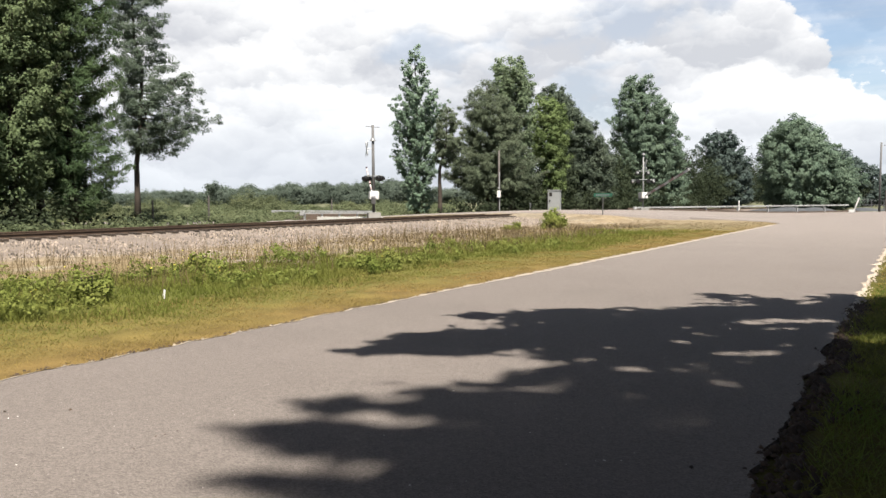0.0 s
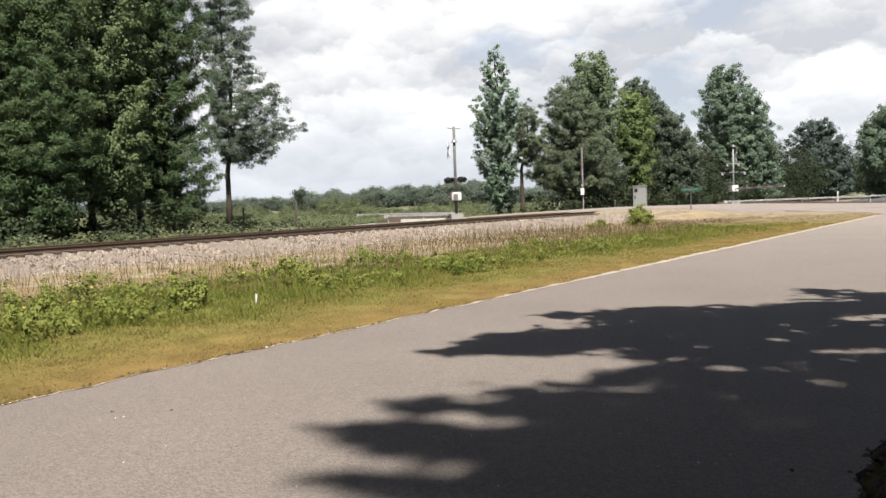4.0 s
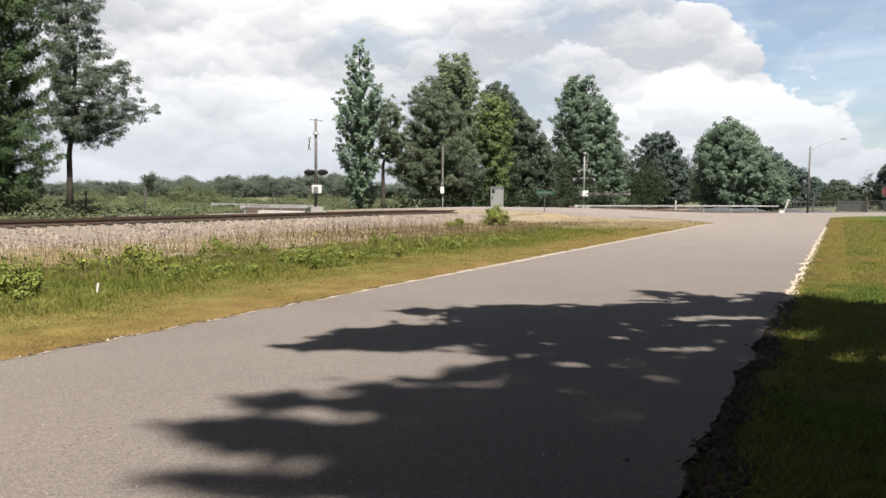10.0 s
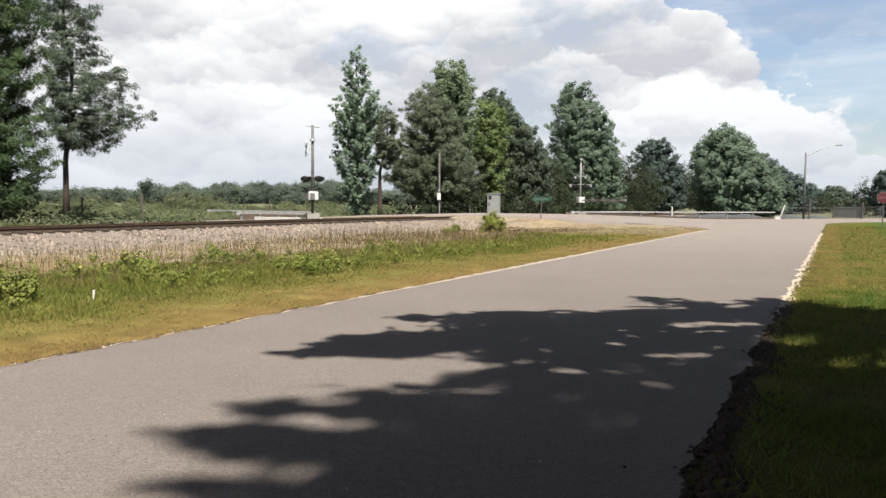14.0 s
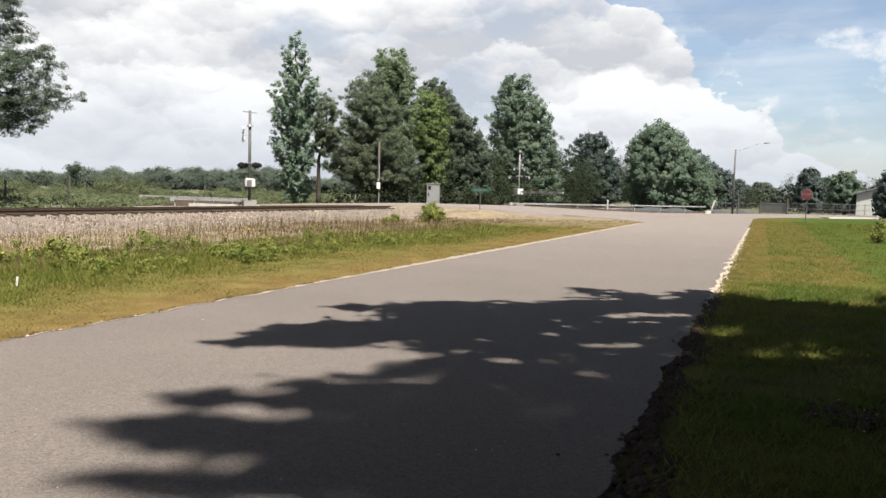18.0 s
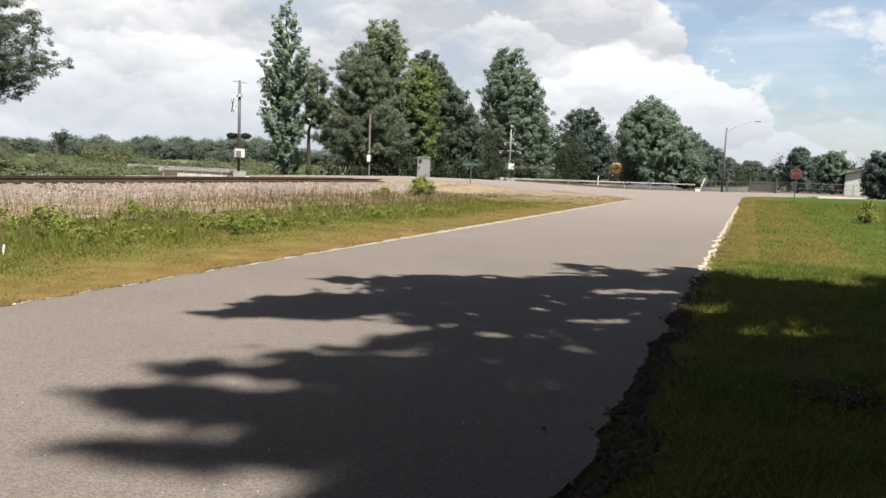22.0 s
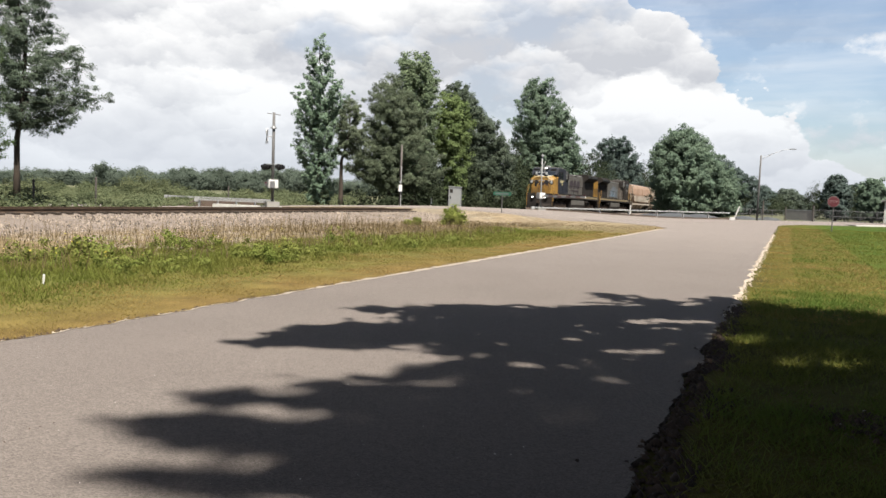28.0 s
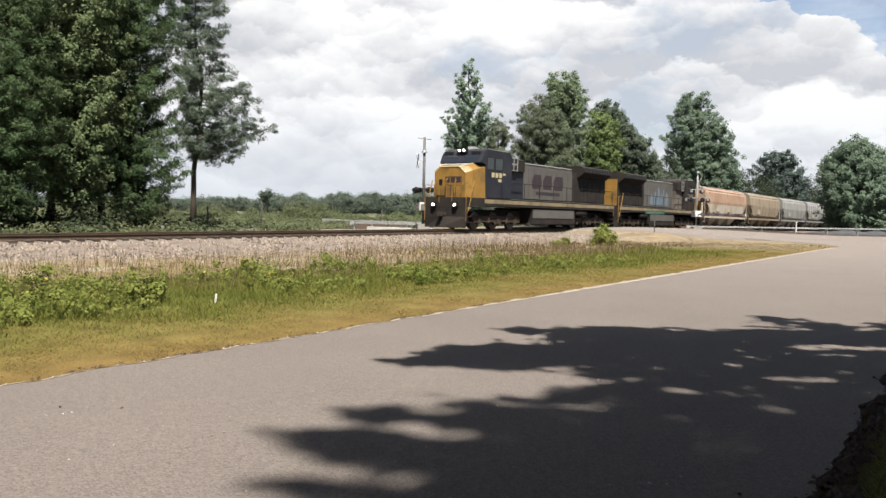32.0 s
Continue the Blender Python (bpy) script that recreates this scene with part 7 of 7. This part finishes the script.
def street_name_sign():
    p = seen_at(-12.1, 57)
    p.z = ramp_z(p.x, p.y)
    ob = thing("street_name_sign", pose(p.x, p.y, p.z, 0, 0, -12), "green street name sign with pale lettering on a post", "sign")
    part("post", tube(bmesh.new(), [(0, 0, -0.3), (0, 0, 1.5)], 0.035, 8), M_MAST, ob)
    part("plate", boxed(-0.65, 0.65, -0.03, -0.01, 1.28, 1.53, 0.005), M_GREEN, ob)
    bm = bmesh.new()
    for k in range(8):
        box(bm, -0.5 + 0.125 * k, -0.42 + 0.125 * k, -0.036, -0.03, 1.34, 1.46)
    part("lettering_bars", bm, M_WIRE, ob)


street_name_sign()


def poles():
    p = seen_at(-29.75, 90)
    ob = thing("street_lamp", pose(p.x, p.y, p.z, 0, 0, -30), "street lamp on a timber pole with a long arm", "street lamp")
    part("pole", tube(bmesh.new(), [(0, 0, -0.4), (0.0, 0, 3.5), (0.02, 0, 7.0)], [0.115, 0.1, 0.085], 10), M_MAST, ob, smooth=True)
    part("arm", tube(bmesh.new(), [(0.1, 0, 6.6), (1.2, 0, 7.2), (2.2, 0, 7.6), (2.9, 0, 7.7)], [0.03, 0.028, 0.024, 0.02], 6), M_GALV, ob)
    part("brace", tube(bmesh.new(), [(0.1, 0, 6.9), (1.2, 0, 7.2)], 0.012, 5), M_GALV, ob)
    part("lamp_head", prism(bmesh.new(), [(2.75, 7.64), (2.9, 7.62), (3.4, 7.67), (3.38, 7.73), (2.8, 7.74)], -0.1, 0.1, 0.02), M_CAB, ob)
    p = seen_at(-30.1, 92)
    ob = thing("service_post", pose(p.x, p.y, p.z), "short dark post beside the street lamp", "post")
    part("post", tube(bmesh.new(), [(0, 0, -0.3), (0, 0, 2.2)], 0.08, 8), M_POLE, ob)
    p = seen_at(-4.62, 62)
    ob = thing("utility_pole", pose(p.x, p.y, p.z, 0, 0, -5), "slim timber utility pole with a pale meter box", "utility pole")
    part("pole", tube(bmesh.new(), [(0, 0, -0.4), (0.02, 0, 4.9)], [0.1, 0.075], 10), M_POLE, ob, smooth=True)
    part("meter_box", boxed(-0.14, 0.14, -0.28, -0.1, 1.2, 1.75, 0.02), M_WHITE, ob)
    part("meter", tube(bmesh.new(), [(0, -0.28, 1.95), (0, -0.12, 1.95)], 0.1, 10), M_CAB, ob)
    part("conduit", tube(bmesh.new(), [(0.05, -0.12, 0), (0.05, -0.12, 3.2)], 0.03, 6), M_GALV, ob)


poles()


def marker(yaw, dist, h, label, mat, name="marker_post"):
    p = seen_at(yaw, dist)
    ob = thing(name, pose(p.x, p.y, p.z), label, "post")
    part("post", tube(bmesh.new(), [(0, 0, -0.2), (0, 0, h)], 0.07, 8), mat, ob)
    part("cap", tube(bmesh.new(), [(0, 0, h), (0, 0, h + 0.06)], [0.075, 0.03], 8), mat, ob)


def small_things():
    marker(-21.3, 84, 1.35, "white marker post behind the guardrail", M_WHITE)
    marker(-6.9, 70, 0.7, "small pale post by the trees", M_WHITE)
    marker(7.6, 80, 1.6, "timber fence post in the field", M_POLE, "fence_post")
    marker(16.2, 60, 1.9, "timber fence post in the field", M_POLE, "fence_post")
    marker(19.9, 58, 1.6, "timber fence post in the field", M_POLE, "fence_post")
    # pale tube stuck in the verge
    p = seen_at(19.35, 13.4)
    ob = thing("verge_stake", pose(p.x, p.y, p.z, 0, 6, 0), "short white stake in the verge", "stake")
    part("stake", boxed(-0.016, 0.016, -0.01, 0.01, -0.1, 0.16, 0.004), M_WHITE, ob)
    # leaning barricade at the end of the guardrail
    p = seen_at(-28.2, 86)
    ob = thing("barricade", pose(p.x, p.y, p.z, 0, 0, -28), "leaning white barricade board by the guardrail end", "barricade")
    b = boxed(-0.07, 0.07, -0.03, 0.03, 0.1, 1.6, 0.01)
    b.transform(pose(0.1, 0, 0, 0, 18, 0))
    part("leaning_board", b, M_WHITE, ob)
    part("foot", boxed(-0.3, 0.2, -0.2, 0.2, 0.0, 0.34, 0.03), M_WHITE, ob)
    part("upright", boxed(0.22, 0.3, -0.04, 0.04, 0, 0.8, 0.01), M_CAB, ob)
    # rubble beyond the guardrail, coloured dark to give the shade under the rail
    for yaw, dist, r, h in ((-22.8, 98, 3.6, 0.7), (-24.3, 97, 4.2, 0.8), (-26.0, 98, 3.2, 0.6), (-20.8, 101, 3.0, 0.5), (-28.9, 98, 2.2, 0.45), (-30.4, 99, 1.8, 0.4)):
        p = seen_at(yaw, dist)
        ob = thing("gravel_mound", pose(p.x, p.y, p.z), "low mound of grey gravel beyond the guardrail, coloured dark for shade", "mound", "gravel mounds")
        bm = bmesh.new()
        rows = []
        for i in range(6):
            t = i / 5
            rows.append([bm.verts.new(((1 - t) * r * (1 + 0.2 * noise.noise((k, i, yaw))) * math.cos(k * 0.4488), (1 - t) * r * 0.7 * math.sin(k * 0.4488), h * (1 - (1 - t) ** 1.6) + 0.12 * noise.noise((k * 2.0, i * 2.0, yaw)) - 0.05)) for k in range(14)])
        for a, b in zip(rows, rows[1:]):
            for k in range(14):
                bm.faces.new((a[k], a[(k + 1) % 14], b[(k + 1) % 14], b[k]))
        part("mound", bm, M_SLAG, ob)


small_things()


def gutter():
    """A pale strip added along the near edge of the street, beyond the junction, for its brightness at grazing view."""
    verts = []
    xs = [50.0 + 2.0 * i for i in range(46)]
    for x in xs:
        for o, z in ((-1.1, -0.1), (-1.0, 0.1), (0.5, 0.085), (0.55, 0.03)):
            y = street_near(x) + o
            verts.append((x, y, ramp_z(x, y) + z))
    faces = [(4 * i + j, 4 * i + j + 1, 4 * i + j + 5, 4 * i + j + 4) for i in range(len(xs) - 1) for j in range(3)]
    tagged(soup("concrete_gutter", verts, faces, M_CONC), "pale strip added for the street's bright grazing surface", "gutter", kind="structure")


gutter()


def crossing_slab():
    """The pale concrete edge of the crossing beyond the rails."""
    a, b = seen_at(8.6, 54.5, 0.31), seen_at(3.9, 51.5, 0.41)
    d = b - a
    ob = thing("concrete_kerb", pose(a.x, a.y, a.z, 0, 0, math.degrees(math.atan2(d.y, d.x))), "pale concrete kerb at the far side of the crossing", "kerb")
    for i in range(3):
        part("kerb_stone", boxed(d.length * i / 3 + 0.01, d.length * (i + 1) / 3 - 0.01, -0.15, 0.15, -0.4, 0.14, 0.02), M_SLAB, ob)


crossing_slab()


def fence_run(yaw0, yaw1, dist, h, posts, label):
    a, b = seen_at(yaw0, dist, 0), seen_at(yaw1, dist, 0)
    d = b - a
    ob = thing("wire_fence", pose(a.x, a.y, a.z, 0, 0, math.degrees(math.atan2(d.y, d.x))), label, "fence", "fences")
    one = None
    for i in range(posts):
        m = pose(d.length * i / (posts - 1), 0, 0)
        if one is None:
            one = part("post", tube(bmesh.new(), [(0, 0, -0.3), (0, 0, h)], 0.035, 6), M_WIRE, ob, m=m)
        else:
            again(one, m)
    for z in (h - 0.02, h * 0.5, 0.12):
        part("rail", tube(bmesh.new(), [(0, 0, z), (d.length, 0, z)], 0.022, 5), M_WIRE, ob)
    bm = bmesh.new()
    k = int(d.length / 0.22)
    for i in range(k):
        x = i * 0.22
        for w in (-1, 1):
            e = [bm.verts.new(q) for q in ((x, 0.01, 0.1), (x + 0.012, 0.01, 0.1), (x + 0.012 + w * 0.5, 0.01, h - 0.04), (x + w * 0.5, 0.01, h - 0.04))]
            bm.faces.new(e)
    part("wire_mesh", bm, M_WIRE, ob)


def gate_panel():
    a, b = seen_at(-31.6, 102, 0), seen_at(-33.1, 100, 0)
    d = b - a
    ob = thing("metal_gate", pose(a.x, a.y, a.z, 0, 0, math.degrees(math.atan2(d.y, d.x))), "pale galvanized yard gate", "gate")
    part("gate_frame", boxed(0, d.length, -0.03, 0.03, 0.1, 0.2), M_GALV, ob)
    part("gate_frame", boxed(0, d.length, -0.03, 0.03, 1.25, 1.35), M_GALV, ob)
    k = 14
    for i in range(k):
        x = d.length * i / (k - 1)
        part("board", boxed(x - 0.13, x + 0.13, -0.02, 0.02, 0.1, 1.32), M_CONC, ob)
    part("gate_post", tube(bmesh.new(), [(d.length + 0.2, 0, -0.2), (d.length + 0.2, 0, 1.9)], 0.1, 8), M_POLE, ob)
    part("gate_post", tube(bmesh.new(), [(-0.2, 0, -0.2), (-0.2, 0, 1.6)], 0.08, 8), M_POLE, ob)


gate_panel()
fence_run(-33.3, -40.5, 104, 1.4, 9, "long chain-link yard fence on steel posts")
fence_run(-28.6, -31.4, 105, 1.2, 5, "chain-link yard fence behind the street lamp")


def house():
    p = seen_at(-38.8, 106)
    ob = thing("house", pose(p.x, p.y, p.z - 0.1, 0, 0, -38), "pale one-storey house with a low gable", "house")
    w, dpt, e, r = 2.8, 9.0, 2.8, 3.5
    wall = part("wall", prism(bmesh.new(), [(-w, -0.2), (w, -0.2), (w, e), (0, r), (-w, e)], 0, dpt), M_SIDING, ob)
    for s in (-1, 1):
        bm = bmesh.new()
        q = [(0, r + 0.12), (s * (w + 0.4), e - 0.06), (s * (w + 0.4), e + 0.06), (0, r + 0.26)]
        prism(bm, q, -0.4, dpt + 0.4)
        part("roof", bm, M_ROOF, ob)
    for z in range(11):
        part("siding_board", boxed(-w, w, -0.02, 0.0, 0.05 + 0.245 * z, 0.27 + 0.245 * z), M_SIDING, wall)
    win = part("window", boxed(0.9, 1.8, -0.06, -0.02, 1.1, 2.2, 0.01), M_GLASS, ob)
    part("window_frame", boxed(0.82, 1.88, -0.05, -0.021, 1.02, 1.1), M_WHITE, win)
    part("door", boxed(-0.5, 0.4, -0.06, -0.02, 0.05, 2.1, 0.01), M_WHITE, ob)


house()


# ---- what moves ----
def motions():
    base_turn = HEAD
    for ob, offset, reverse in MOVERS:
        rows = []
        long = 21.3 if "locomotive" in ob.name else 16.9
        for t in (0, 4, 8, 12, 16, 18, 20, 21, 22, 23, 24, 25, 26, 27, 28, 29, 30, 31, 32):
            s = NOSE_AT_END + SPEED * (32.0 - t) - offset + (21.3 if reverse else 0.0)
            other = s - long if reverse else s + long
            tilt = math.degrees(math.asin((track_drop(s) - track_drop(other)) / long))
            p = at_track(s, 0.0, RAIL_Z - track_drop(s))
            rows.append((t, pose(p.x, p.y, p.z, 0, tilt, base_turn + (180 if reverse else 0))))
        walk(ob, rows)
    backward = {ob for ob, offset, reverse in MOVERS if reverse}
    for ob, x, r in AXLES:
        rate = math.degrees(SPEED / r) * (-1 if ob.parent in backward else 1)
        k = int(32 * abs(rate) / 80) + 1
        walk(ob, [(32.0 * i / k, pose(x, 0, r, 0, rate * 32.0 * i / k, 0)) for i in range(k + 1)])
    for arm, turn in ARMS:
        rows = [(t, pose(0, -0.42, 1.3, 0, 0, -91.6 + turn) @ pose(0, 0, 0, 0, -a, 0)) for t, a in ((0, 15.5), (0.7, 13.0), (1.5, 9.5), (2.2, 6.8), (3.2, 3.0), (4.2, 0.3), (5.0, 0.0), (32.0, 0.0))]
        walk(arm, rows)


motions()
